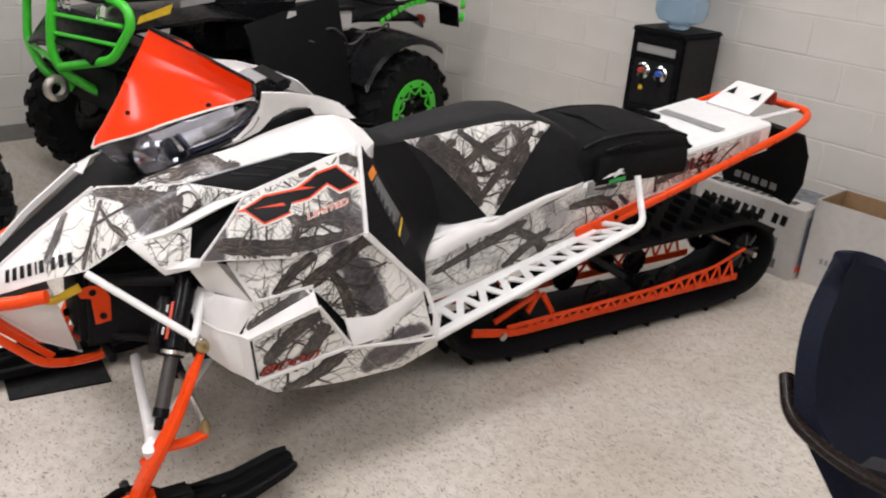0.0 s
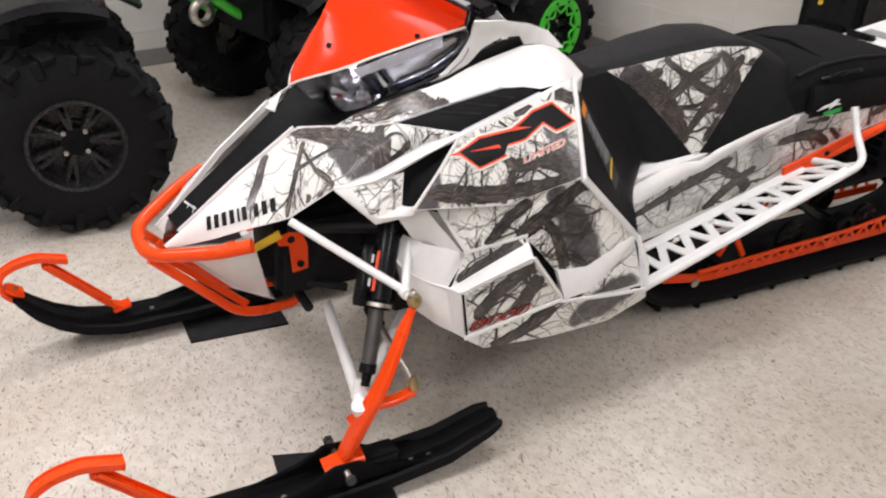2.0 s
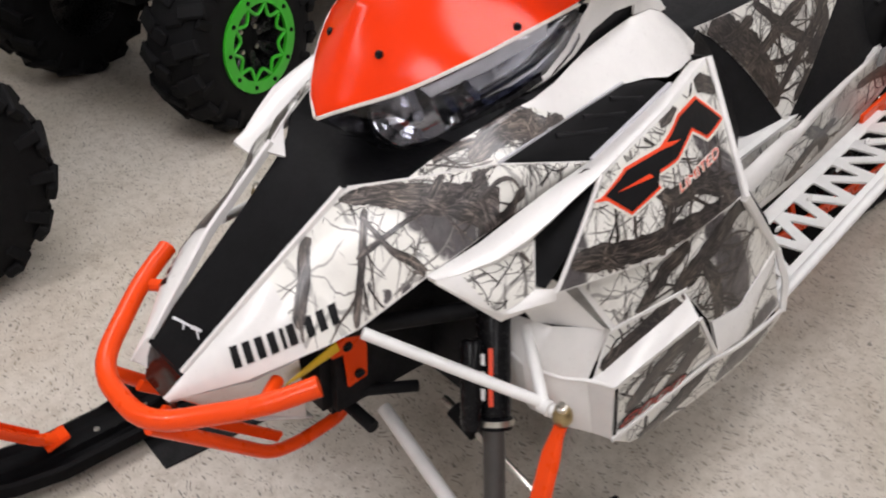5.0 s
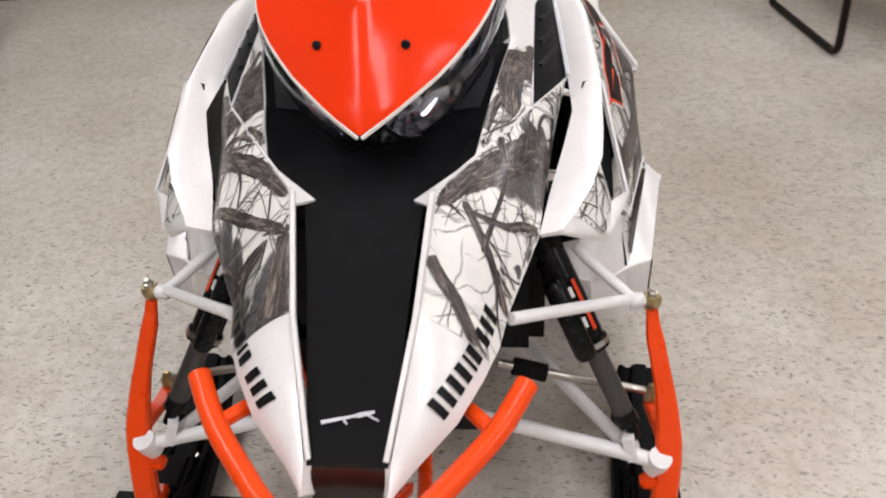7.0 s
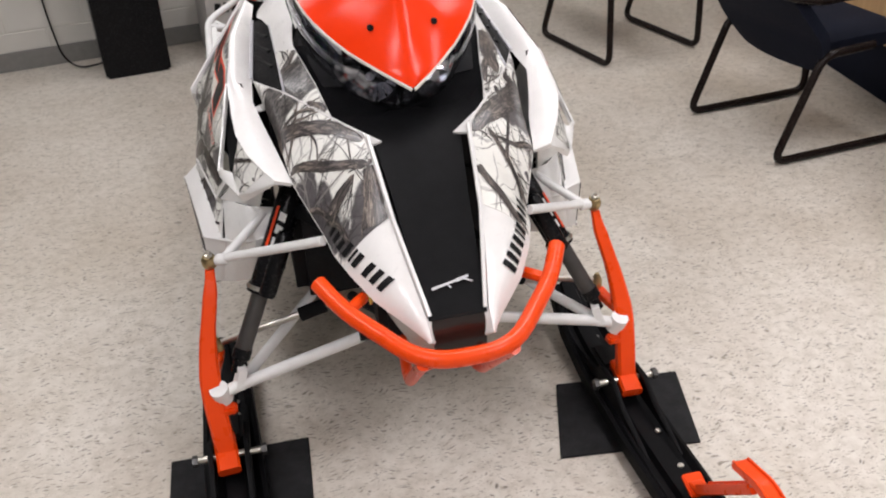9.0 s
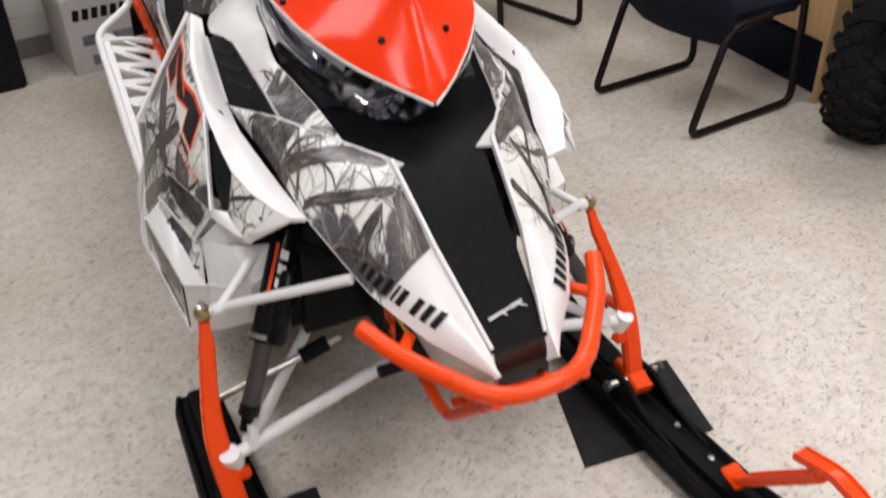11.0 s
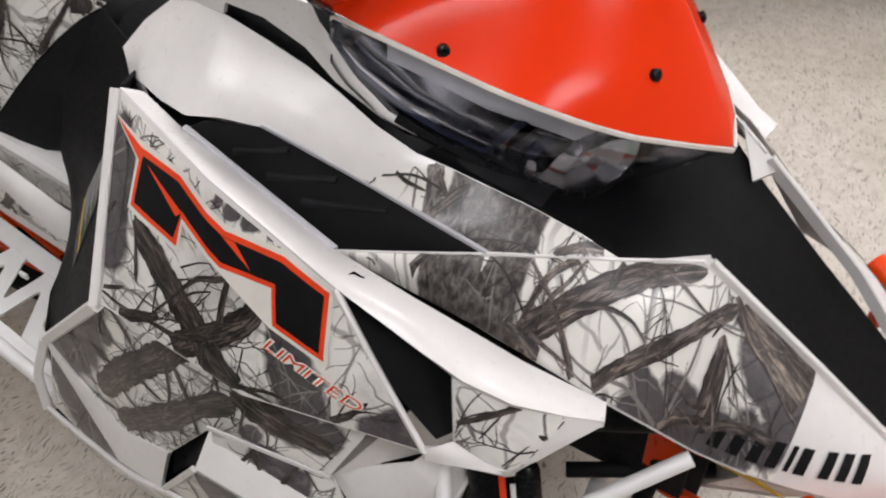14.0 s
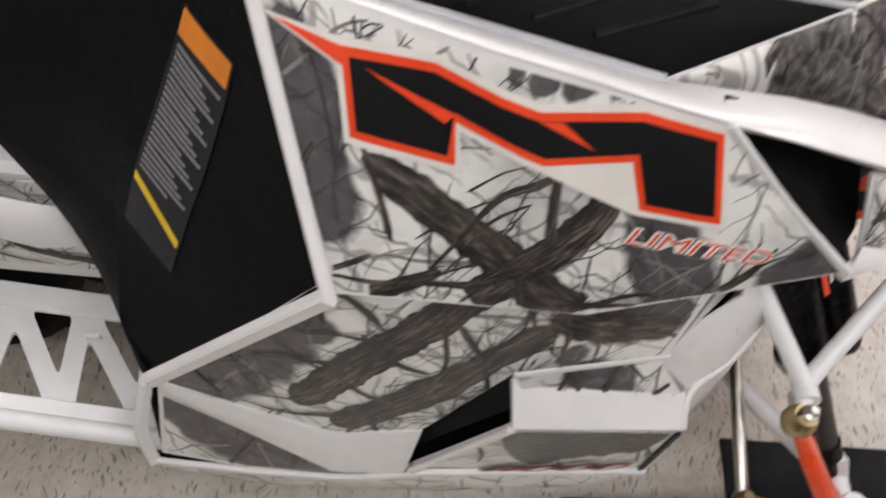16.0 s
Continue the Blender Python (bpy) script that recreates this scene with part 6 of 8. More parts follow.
def ski(s):
    """Plastic ski: keel below, flutes above, upturned tip, orange loop."""
    o = .495 * s

    def mid(y):
        """The ski's middle line; both skis steer a little to one side."""
        return o + (-.014 if s > 0 else -.044) * min(0, y + .15)
    st = [(.235, .114, .048), (.20, .100, .060), (.08, .052, .066), (-.10, .036, .072), (-.35, .030, .074), (-.58, .036, .073), (-.69, .062, .071), (-.76, .098, .068), (-.815, .142, .062), (-.848, .182, .052), (-.862, .206, .038)]
    rws = []
    for y, z, w in st:
        cx = mid(y) + s * .006 * (y / .235 if y > 0 else 0)
        r = []
        for f, dz in ((-1, .004), (-.94, .030), (-.80, .034), (-.62, .020), (-.40, .020), (-.30, .036), (0, .040), (.30, .036), (.40, .020), (.62, .020), (.80, .034), (.94, .030), (1, .004)):
            r.append(V(cx + f * w, y, z + dz * min(1, w / .06) * (.75 if y > .1 else 1)))
        rws.append(r)
    sk = part("ski", sheet(rws, V(0, 0, 1), .014), BLACK, sled, "black plastic ski with fluted top", 40)
    part("keel", bar([V(o, .12, .040), V(o, -.10, .018), V(o, -.40, .014), V(o, -.62, .026)], .05, .03, .05), BLACK, sk)
    part("wear_bar", rod(V(o, .05, .010), V(o, -.50, .007), .005, 8), SHOCK_GREY, sk)
    # saddle and bolt
    for f in (-1, 1):
        part("saddle_rib", plate([V(o + f * .048, y, z) for y, z in ((.02, .070), (-.12, .100), (-.17, .135), (-.235, .140), (-.30, .105), (-.45, .072))], V(f, 0, 0), .012, 0, .003), BLACK, sk)
    part("ski_bolt", rod(V(o - .075, -.208, .118), V(o + .080, -.208, .118), .008), STEEL, sk)
    for f in (-.078, .080):
        part("bolt_nut", lathe([(-.006, 0), (-.006, .014), (.006, .014), (.006, 0)], V(o + f, -.208, .118), V(1, 0, 0), 6), SHOCK_GREY, sk)
    for y in (.03, -.02, -.36, -.48):
        part("ski_screw", lathe([(0, .008), (.003, .007), (.004, 0)], V(o + .022, y, .072), V(0, 0, 1), 8), STEEL, sk)
    part("rubber_block", block(V(o, -.10, .092), (.07, .10, .05), None, .01), RUBBER, sk)
    f_ = mid(-.75)
    lp = part("ski_loop", bar([V(f_, -.862, .196), V(f_, -.892, .226), V(f_, -.900, .262), V(f_, -.888, .290), V(f_, -.850, .312), V(f_, -.790, .323), V(f_, -.704, .300)], .016, .036, .02, (1, 0, 0)), ORANGE, sk, "orange ski loop")
    for e in (-.016, .016):
        part("loop_edge", bar([V(f_ + e, -.905, .262), V(f_ + e, -.890, .298), V(f_ + e, -.850, .321), V(f_ + e, -.790, .332), V(f_ + e, -.704, .309)], .008, .005, .02, (1, 0, 0)), ORANGE, lp)
    part("loop_tab", plate([V(f_ + x, y, z) for x, y, z in ((-.030, -.838, .216), (.030, -.838, .216), (.034, -.866, .232), (.024, -.886, .246), (-.024, -.886, .246), (-.034, -.866, .232))], V(0, -.4, 1), .010, .006, .003), ORANGE, lp)
    part("tab_bolt", lathe([(0, 0), (0, .009), (.005, .008), (.006, 0)], V(f_, -.858, .236), V(0, -.4, 1), 8), BRASS, lp)
    part("loop_strut", bar([V(f_, -.772, .298), V(f_, -.690, .212), V(f_, -.606, .124), V(f_, -.560, .104)], .014, .034, .02, (1, 0, 0)), ORANGE, lp)
    for e in (-.015, .015):
        part("strut_edge", bar([V(f_ + e, -.762, .298), V(f_ + e, -.680, .214), V(f_ + e, -.598, .128)], .016, .004, 0, (1, 0, 0)), ORANGE, lp)
    part("loop_foot", block(V(f_, -.570, .106), (.046, .056, .012), pose(0, 0, 0, 14), .003), ORANGE, lp)
    return sk


ski(1)
ski(-1)

# seat: a saddle shape with vinyl top and printed sides
stations = [(.740, .905, .070, .115, .74), (.86, .925, .085, .165, .64), (1.00, .950, .098, .205, .615), (1.16, .968, .110, .232, .625), (1.30, .958, .120, .232, .660), (1.42, .915, .120, .222, .690), (1.50, .870, .112, .205, .715)]
rows = []
for y, zt, xt, xb, zb in stations:
    r = []
    for f in range(-10, 11):
        a = abs(f) / 10
        if a <= .4:
            x, z = xt * a / .4, zt - .010 * (a / .4) ** 2
        else:
            b = (a - .4) / .6
            x, z = xt + (xb - xt) * (b ** .75), zt - .010 - (zt - .010 - zb) * (b ** 1.15)
        r.append(V(math.copysign(x, f), y, z))
    rows.append(r)
seat = part("seat", sheet(rows, V(0, 0, 1), .01), VINYL, sled, "black vinyl seat with camouflage side inserts", 60)
part("seat_front", loft(rows[0][:11], rows[0][::-1][:11], V(0, -1, .2), 10, 4, 0, .004), VINYL, seat)


def seat_at(y, f, s, lift=.003):
    """A point of the seat's side: f from 0 at the top edge to 1 at the foot."""
    for a, b in zip(stations, stations[1:]):
        if a[0] <= y <= b[0]:
            t = (y - a[0]) / (b[0] - a[0])
            _, zt, xt, xb, zb = [p + (q - p) * t for p, q in zip(a, b)]
            return V(s * (xt + (xb - xt) * f ** .75 + lift), y, zt - .010 - (zt - .010 - zb) * f ** 1.15 + lift * .4)
    return None


for s in (1, -1):
    grid = []
    for i in range(13):
        u = i / 12
        y0 = .800 + (1.355 - .800) * u
        foot = 1 - abs(u - .50) / .50
        grid.append([seat_at(y0, .06 + (.90 * foot + .015) * j / 6, s) for j in range(7)])
    layer = part("side_insert", sheet(grid, V(s, 0, .3), .002), CAMO_SEAT[s], seat, "camouflage vinyl insert")
    print_trees(layer, layer, "yz", (s, 0, 0), SEAT_L if s > 0 else SEAT_R, 30, True, 5)

# dash, console and steering
part("console", sheet([[V(x * w, y, z - .03 * abs(x) ** 3) for x in (-1, -.66, -.33, 0, .33, .66, 1)] for y, z, w in ((.16, .97, .12), (.25, 1.00, .15), (.40, 1.00, .155), (.50, .965, .15), (.64, .92, .15), (.76, .905, .115))], V(0, 0, 1), .01), BLACK, sled, "black plastic console")
part("console_wall", sheet([[V(x * .15, .24, 1.0) for x in (-1, 0, 1)], [V(x * .13, .20, .93) for x in (-1, 0, 1)]], V(0, -1, 0), .004), BLACK, sled)
gauge = part("gauge", block(V(0, .30, 1.075), (.17, .10, .05), pose(0, 0, 0, 24), .012), BLACK_GLOSS, sled, "black instrument pod")
part("gauge_glass", block(V(0, .302, 1.102), (.14, .075, .004), pose(0, 0, 0, 24), .001), PRINT_GREY, gauge)
part("steering_pad", block(V(0, .375, 1.100), (.21, .055, .030), pose(0, 0, 0, 20), .010), BLACK_GLOSS, sled, "black ribbed handlebar pad")
part("steering_post", rod(V(0, .37, 1.10), V(0, .35, .98), .02), BLACK, sled)

# tunnel, rising to the tail
TZ0, TSL = .615, .162          # top edge: height at y = 0.9 and slope


def tz(y):
    return TZ0 + (y - .9) * TSL


tun = part("tunnel", sheet([[V(-.222, y, tz(y) - h), V(-.222, y, tz(y) - .01), V(-.212, y, tz(y)), V(0, y, tz(y) + .004), V(.212, y, tz(y)), V(.222, y, tz(y) - .01), V(.222, y, tz(y) - h)] for y, h in ((.73, .24), (.86, .24), (1.2, .24), (1.45, .22), (1.62, .150), (2.0, .128), (2.3, .120), (2.46, .116))], V(0, 0, 1), .004), WHITE_PAINT, sled, "white painted aluminium tunnel", 30)
for s in (1, -1):
    layer = part("tunnel_print", sheet([[V(s * .2255, y, tz(y) - .018), V(s * .2255, y, tz(y) - .018 - h)] for y, h in ((.74, .20), (1.0, .20), (1.3, .19), (1.6, .125), (2.0, .102), (2.40, .092))], V(s, 0, 0), .001), CAMO_TUNNEL, tun)
    print_trees(tun, layer, "yz", (s, 0, 0), TUN_L, 56, True, 22)
    # moulded edge between seat and tunnel
    part("tunnel_lip", loft([side(V(.255, .770, .575), s), side(V(.272, .820, .612), s), side(V(.272, .900, .640), s), side(V(.262, 1.00, .648), s), side(V(.258, 1.06, .640), s), side(V(.258, 1.12, .668), s), side(V(.250, 1.28, .706), s), side(V(.236, 1.46, .728), s)], [side(V(.285, .770, .548), s), side(V(.300, .830, .566), s), side(V(.292, .920, .592), s), side(V(.272, 1.02, .604), s), side(V(.262, 1.08, .606), s), side(V(.256, 1.15, .630), s), side(V(.246, 1.30, .676), s), side(V(.232, 1.46, .706), s)], V(s, 0, .5), 20, 5, .010, .006), WHITE, sled, "white moulded edge under the seat")
    # running board: frame bars and cross pieces round open triangles
    o0, o1 = V(.452, .735, .372), V(.430, 1.560, .610)
    i0, i1 = V(.270, .815, .366), V(.262, 1.520, .545)

    def on(u, v):
        return side((i0.lerp(i1, u)).lerp(o0.lerp(o1, u), v), s)
    board = part("running_board", bar([on(-.08, .02), on(1, .02)], .036, .008, 0), WHITE_PAINT, sled, "white running board with triangular cut-outs")
    part("board_bar", bar([on(-.02, .92), on(1, .92)], .036, .008, 0), WHITE_PAINT, board)
    n = 18
    for k in range(n):
        # one triangle of the plate with its rounded hole; neighbours share the web between them
        a, b = (.04, .92) if k % 2 else (.92, .04)
        part("board_web", holed([on((k - 1) / (n - 1), b), on(k / (n - 1), a), on((k + 1) / (n - 1), b)], .0125, .006), WHITE_PAINT, board)
    part("board_nose", loft([on(-.10, .0), on(-.02, .0)], [on(-.10, .95), on(-.01, .95)], V(0, 0, 1), 3, 3, 0, .005), WHITE_PAINT, board)
    part("side_rail", tube([on(-.03, 1.0), on(1.0, 1.0), side(V(.405, 1.610, .622), s), side(V(.300, 1.690, .660), s), side(V(.262, 1.697, .735), s)], .0125, .03), WHITE_PAINT, board)
    part("side_rail", tube([on(.98, .95), side(V(.33, 1.58, .58), s), side(V(.24, 1.56, .56), s)], .011, .03), WHITE_PAINT, board)
    for k in range(6):
        part("board_tooth", block(on(.05 + .18 * k, .3) + V(0, 0, .008), (.006, .02, .012), None, .001), WHITE_PAINT, board)

# rear bumper and tail
rail = [V(.248, 1.500, .528), V(.252, 2.00, .672), V(.256, 2.58, .842), V(.21, 2.74, .890), V(-.21, 2.74, .890), V(-.256, 2.58, .842), V(-.252, 2.00, .672), V(-.248, 1.500, .528)]
rear = part("rear_bumper", tube(rail, .0165, .09, 14), ORANGE, sled, "orange tube rear bumper")
for s in (1, -1):
    strap = part("rail_strap", bar([side(V(.254, 1.74, .612), s), side(V(.258, 1.60, .578), s), side(V(.256, 1.44, .536), s)], .010, .046, .02), ORANGE, rear)
    part("strap_bolt", lathe([(0, 0), (0, .010), (.006, .008), (.007, 0)], side(V(.262, 1.62, .584), s), V(s, 0, 0), 10), BLACK, strap)
part("bumper_rung", bar([V(.14, 2.44, .862), V(.14, 2.735, .888)], .03, .006, 0), WHITE_PAINT, rear)
part("bumper_rung", bar([V(-.14, 2.44, .862), V(-.14, 2.735, .888)], .03, .006, 0), WHITE_PAINT, rear)
tail = part("tail_light", sheet([[V(x * .115, 2.44, .876) for x in (-1, -.5, 0, .5, 1)], [V(x * .112, 2.50, .905) for x in (-1, -.5, 0, .5, 1)], [V(x * .10, 2.60, .965) for x in (-1, -.5, 0, .5, 1)], [V(x * .09, 2.63, .960) for x in (-1, -.5, 0, .5, 1)]], V(0, -.5, 1), .006), WHITE_PAINT, sled, "white tail bracket")
part("tail_lens", block(V(0, 2.635, .925), (.17, .03, .06), None, .006), PRINT_DARKRED, tail)
for x in (-.065, .065):
    part("bracket_hole", plate([V(x - .02, 2.525, .922), V(x + .02, 2.525, .922), V(x + .004, 2.56, .945)], V(0, -.5, 1), .002, .004), BLACK_DEEP, tail)
part("tunnel_decal", plate([V(-.17, 2.21, tz(2.21) + .0055), V(.16, 2.21, tz(2.21) + .0055), V(.16, 2.26, tz(2.26) + .0055), V(-.17, 2.26, tz(2.26) + .0055)], V(0, 0, 1), .001, .001), PRINT_GREY, sled)
flap = part("snow_flap", sheet([[V(x * w, y + .03 * math.cos(x * 2), z) for x in (-1, -.6, -.2, .2, .6, 1)] for y, z, w in ((2.56, .83, .20), (2.70, .80, .235), (2.755, .70, .240), (2.77, .57, .235), (2.775, .46, .19))], V(0, 1, .2), .008), RUBBER, sled, "black rubber snow flap")
for k in range(5):
    part("flap_mark", block(V(-.10 + .05 * k, 2.740, .52), (.034, .004, .03), pose(0, 0, 0, -5), .001), PRINT_GREY, flap)

# track, rails and wheels
loop = [V(0, .86, .40), V(0, 1.02, .085), V(0, 1.30, .040), V(0, 2.46, .040), V(0, 2.66, .085), V(0, 2.735, .215), V(0, 2.68, .355), V(0, 2.52, .415), V(0, 1.70, .390), V(0, 1.10, .55), V(0, .90, .52)]
path = fillet(loop + loop[:2], .12, 4)[1:-1]
trk = part("track", sweep(bmesh.new(), path, [(-.010, -.190), (.010, -.190), (.010, .190), (-.010, .190)], (1, 0, 0), True), RUBBER, sled, "black rubber track with tall lugs")
dist = 0.0
LUG = mesh_of("lug", block(None, (.070, .014, .034), Matrix(), .003, None, 1), RUBBER, 0)
lens = [0.0]
ring = path + path[:1]
for a, b in zip(ring, ring[1:]):
    lens.append(lens[-1] + (b - a).length)
N = 46
centre = V(0, 1.9, .26)
for k in range(N):
    x = lens[-1] * k / N
    i = max(j for j in range(len(ring) - 1) if lens[j] <= x)
    p = ring[i].lerp(ring[i + 1], (x - lens[i]) / max(lens[i + 1] - lens[i], 1e-6))
    d = (ring[i + 1] - ring[i]).normalized()
    nrm = V(0, d.z, -d.y)
    nrm = nrm if nrm.dot(p - centre) > 0 else -nrm
    if nrm.z > .5 and p.y < 1.75:
        continue
    m = Matrix(((1, 0, 0, p.x), (0, d.y, nrm.y, p.y), (0, d.z, nrm.z, p.z), (0, 0, 0, 1)))
    for x0 in ((-.145, -.02, .115) if k % 2 else (-.085, .045, .15)):
        lo_ = new("lug", LUG)
        lo_.parent = trk
        lo_.matrix_basis = m @ pose(x0 * .95, 0, .0225)
for s in (1, -1):
    rl = part("slide_rail", bar([side(V(.150, 1.10, .155), s), side(V(.150, 1.30, .115), s), side(V(.150, 2.55, .130), s)], .012, .032, .06), ORANGE, sled, "orange suspension rail")
    x = .165
    part("rail_upper", bar([side(V(x, 1.25, .155), s), side(V(x, 2.00, .175), s), side(V(x, 2.36, .210), s), side(V(x, 2.55, .270), s)], .010, .015, .05), ORANGE, rl)
    for k in range(15):
        y = 1.34 + .078 * k
        zt = .157 + max(0, y - 1.25) * .026 + max(0, y - 2.0) * .09
        part("rail_web", bar([side(V(x, y, .130), s), side(V(x, y + .039, zt), s)], .008, .012, 0), ORANGE, rl)
        part("rail_web", bar([side(V(x, y + .039, zt), s), side(V(x, y + .078, .130), s)], .008, .012, 0), ORANGE, rl)
    for k, (y0, z0, y1, z1) in enumerate(((1.22, .16, 1.42, .25), (1.42, .25, 1.36, .14), (1.50, .15, 1.44, .24))):
        part("skid_arm", bar([side(V(.12, y0, z0), s), side(V(.12, y1, z1), s)], .016, .022, 0), ORANGE, rl)
    wheel = part("idler_wheel", lathe([(-.012, .035), (-.012, .085), (-.008, .092), (.008, .092), (.012, .085), (.012, .035)], side(V(.12, 2.60, .240), s), V(1, 0, 0), 24), BLACK_GLOSS, sled)
    for k in range(7):
        a = 2 * math.pi * k / 7
        part("spoke", bar([side(V(.134, 2.60 + .03 * math.cos(a), .24 + .03 * math.sin(a)), s), side(V(.134, 2.60 + .082 * math.cos(a), .24 + .082 * math.sin(a)), s)], .012, .012, 0, (1, 0, 0)), SHOCK_GREY, wheel)
    for y in (1.30, 1.75, 2.15):
        part("bogie_wheel", lathe([(-.01, 0), (-.01, .060), (-.006, .066), (.006, .066), (.01, .06), (.01, 0)], side(V(.10, y, .165), s), V(1, 0, 0), 20), BLACK_GLOSS, sled)
    part("skid_bolt", lathe([(0, 0), (0, .016), (.006, .016), (.01, .008), (.01, 0)], side(V(.195, 1.21, .140), s), V(s, 0, 0), 8), STEEL, sled)
part("skid_shock", rod(V(0, 1.35, .20), V(0, 1.75, .36), .028), BLACK_GLOSS, sled)
for x in (-.10, .10):
    part("torque_arm", bar([V(x, 1.98, .165), V(x, 1.66, .365)], .026, .034, 0), BLACK_GLOSS, sled)
    part("torque_arm", bar([V(x, 1.36, .150), V(x, 1.12, .400)], .026, .034, 0), BLACK_GLOSS, sled)
    part("torsion_spring", lathe([(-.03, .03), (-.03, .046), (-.02, .050), (-.01, .046), (0, .050), (.01, .046), (.02, .050), (.03, .046), (.03, .03)], V(x * 1.3, 1.98, .185), V(1, 0, 0), 16), BLACK, sled)
part("cross_shaft", rod(V(-.15, 1.98, .185), V(.15, 1.98, .185), .020), BLACK_GLOSS, sled)
part("cross_shaft", rod(V(-.15, 1.36, .160), V(.15, 1.36, .160), .020), BLACK_GLOSS, sled)
part("skid_axle", rod(V(-.19, 2.60, .24), V(.19, 2.60, .24), .014), STEEL, sled)

# bag strapped on the tunnel
bag = thing("tunnel_bag", "black nylon gear bag strapped on the tunnel behind the seat", "bag")
rows = []
for y, zt, w in ((1.44, .77, .17), (1.48, .835, .190), (1.56, .872, .198), (1.72, .888, .200), (1.92, .878, .200), (2.00, .850, .198), (2.04, .785, .19)):
    zb = tz(y) + .003
    rows.append([V(x * w * 1.03, y, zb) for x in (-1,)] + [V(-w * 1.04, y, zb + (zt - zb) * .5), V(-w, y, zt - .015), V(-w * .85, y, zt), V(0, y, zt + .008), V(w * .85, y, zt), V(w, y, zt - .015), V(w * 1.04, y, zb + (zt - zb) * .5), V(w * 1.03, y, zb)])
part("bag_body", sheet(rows, V(0, 0, 1), .006), NYLON, bag, smooth=60)
part("bag_front", loft(rows[0][:5], rows[0][::-1][:5], V(0, -1, .2), 6, 4, 0, .004), NYLON, bag)
part("bag_back", loft(rows[-1][:5], rows[-1][::-1][:5], V(0, 1, .2), 6, 4, 0, .004), NYLON, bag)
for s in (1, -1):
    pk = part("side_pocket", sheet([[V(s * (.222 + .012 * math.sin(math.pi * a)), y, z) for z, a in ((.690, 0), (.735, .4), (.785, .7), (.810, 1))] for y in (1.53, 1.58, 1.80, 1.98)], V(s, 0, 0), .02), NYLON, bag)
    m = frame_on(V(s * .246, 1.60, .745), V(0, s, .05), V(s, 0, .15))
    part("bag_mark", plate([m @ V(x * 1.5, y * 1.5, 0) for x, y in cat_pts], m.to_3x3() @ V(0, 0, 1), .001), WHITE_PAINT, bag, "small white and green mark")
    part("bag_mark", plate([m @ V(*q) for q in ((-.03, -.03, 0), (.05, -.026, 0), (.05, -.012, 0), (-.03, -.016, 0))], m.to_3x3() @ V(0, 0, 1), .001), PRINT_GREEN, bag)
    part("buckle", block(V(s * .236, 1.50, .70), (.014, .03, .05), None, .004), PRINT_GREY, bag)
    part("strap", tube([V(s * .215, 1.62, .78), V(s * .180, 1.62, .872), V(0, 1.62, .895)], .006, .03, 8), NYLON, bag)
for s in (1, -1):
    part("piping", tube([V(s * .184, 1.485, .835), V(s * .193, 1.56, .866), V(s * .195, 1.72, .880), V(s * .195, 1.92, .871), V(s * .191, 2.00, .843)], .007, .04, 8), VINYL, bag)
    part("handle", tube([V(s * .203, 1.58, .825), V(s * .230, 1.60, .842), V(s * .232, 1.72, .850), V(s * .205, 1.75, .836)], .009, .02, 8), BLACK_GLOSS, bag)
part("clip", block(V(.02, 1.955, .888), (.10, .05, .022), pose(0, 0, 0, -10), .006), BLACK_GLOSS, bag)
part("zip", tube([V(-.185, 1.56, .867), V(-.17, 1.93, .877), V(.17, 1.93, .877), V(.185, 1.56, .867)], .004, .03, 6), BLACK_GLOSS, bag)

# ---------- things round the snowmobile ----------
MAT_RUBBER = plain("rubber_mat", (0.018, 0.018, 0.019), 0.75, vary=0.25, bump=0.5, bscale=500)
for pts in ([(.285, -.320), (.640, -.362), (.705, -.094), (.370, -.056)], [(-.325, -.395), (-.655, -.390), (-.650, -.070), (-.308, -.075)]):
    t = thing("rubber_mat", "thin black rubber mat lying under a ski", "mat", "mats under the skis")
    part("mat_sheet", plate([V(x, y, .006) for x, y in pts], V(0, 0, 1), .006, 0, .002), MAT_RUBBER, t)


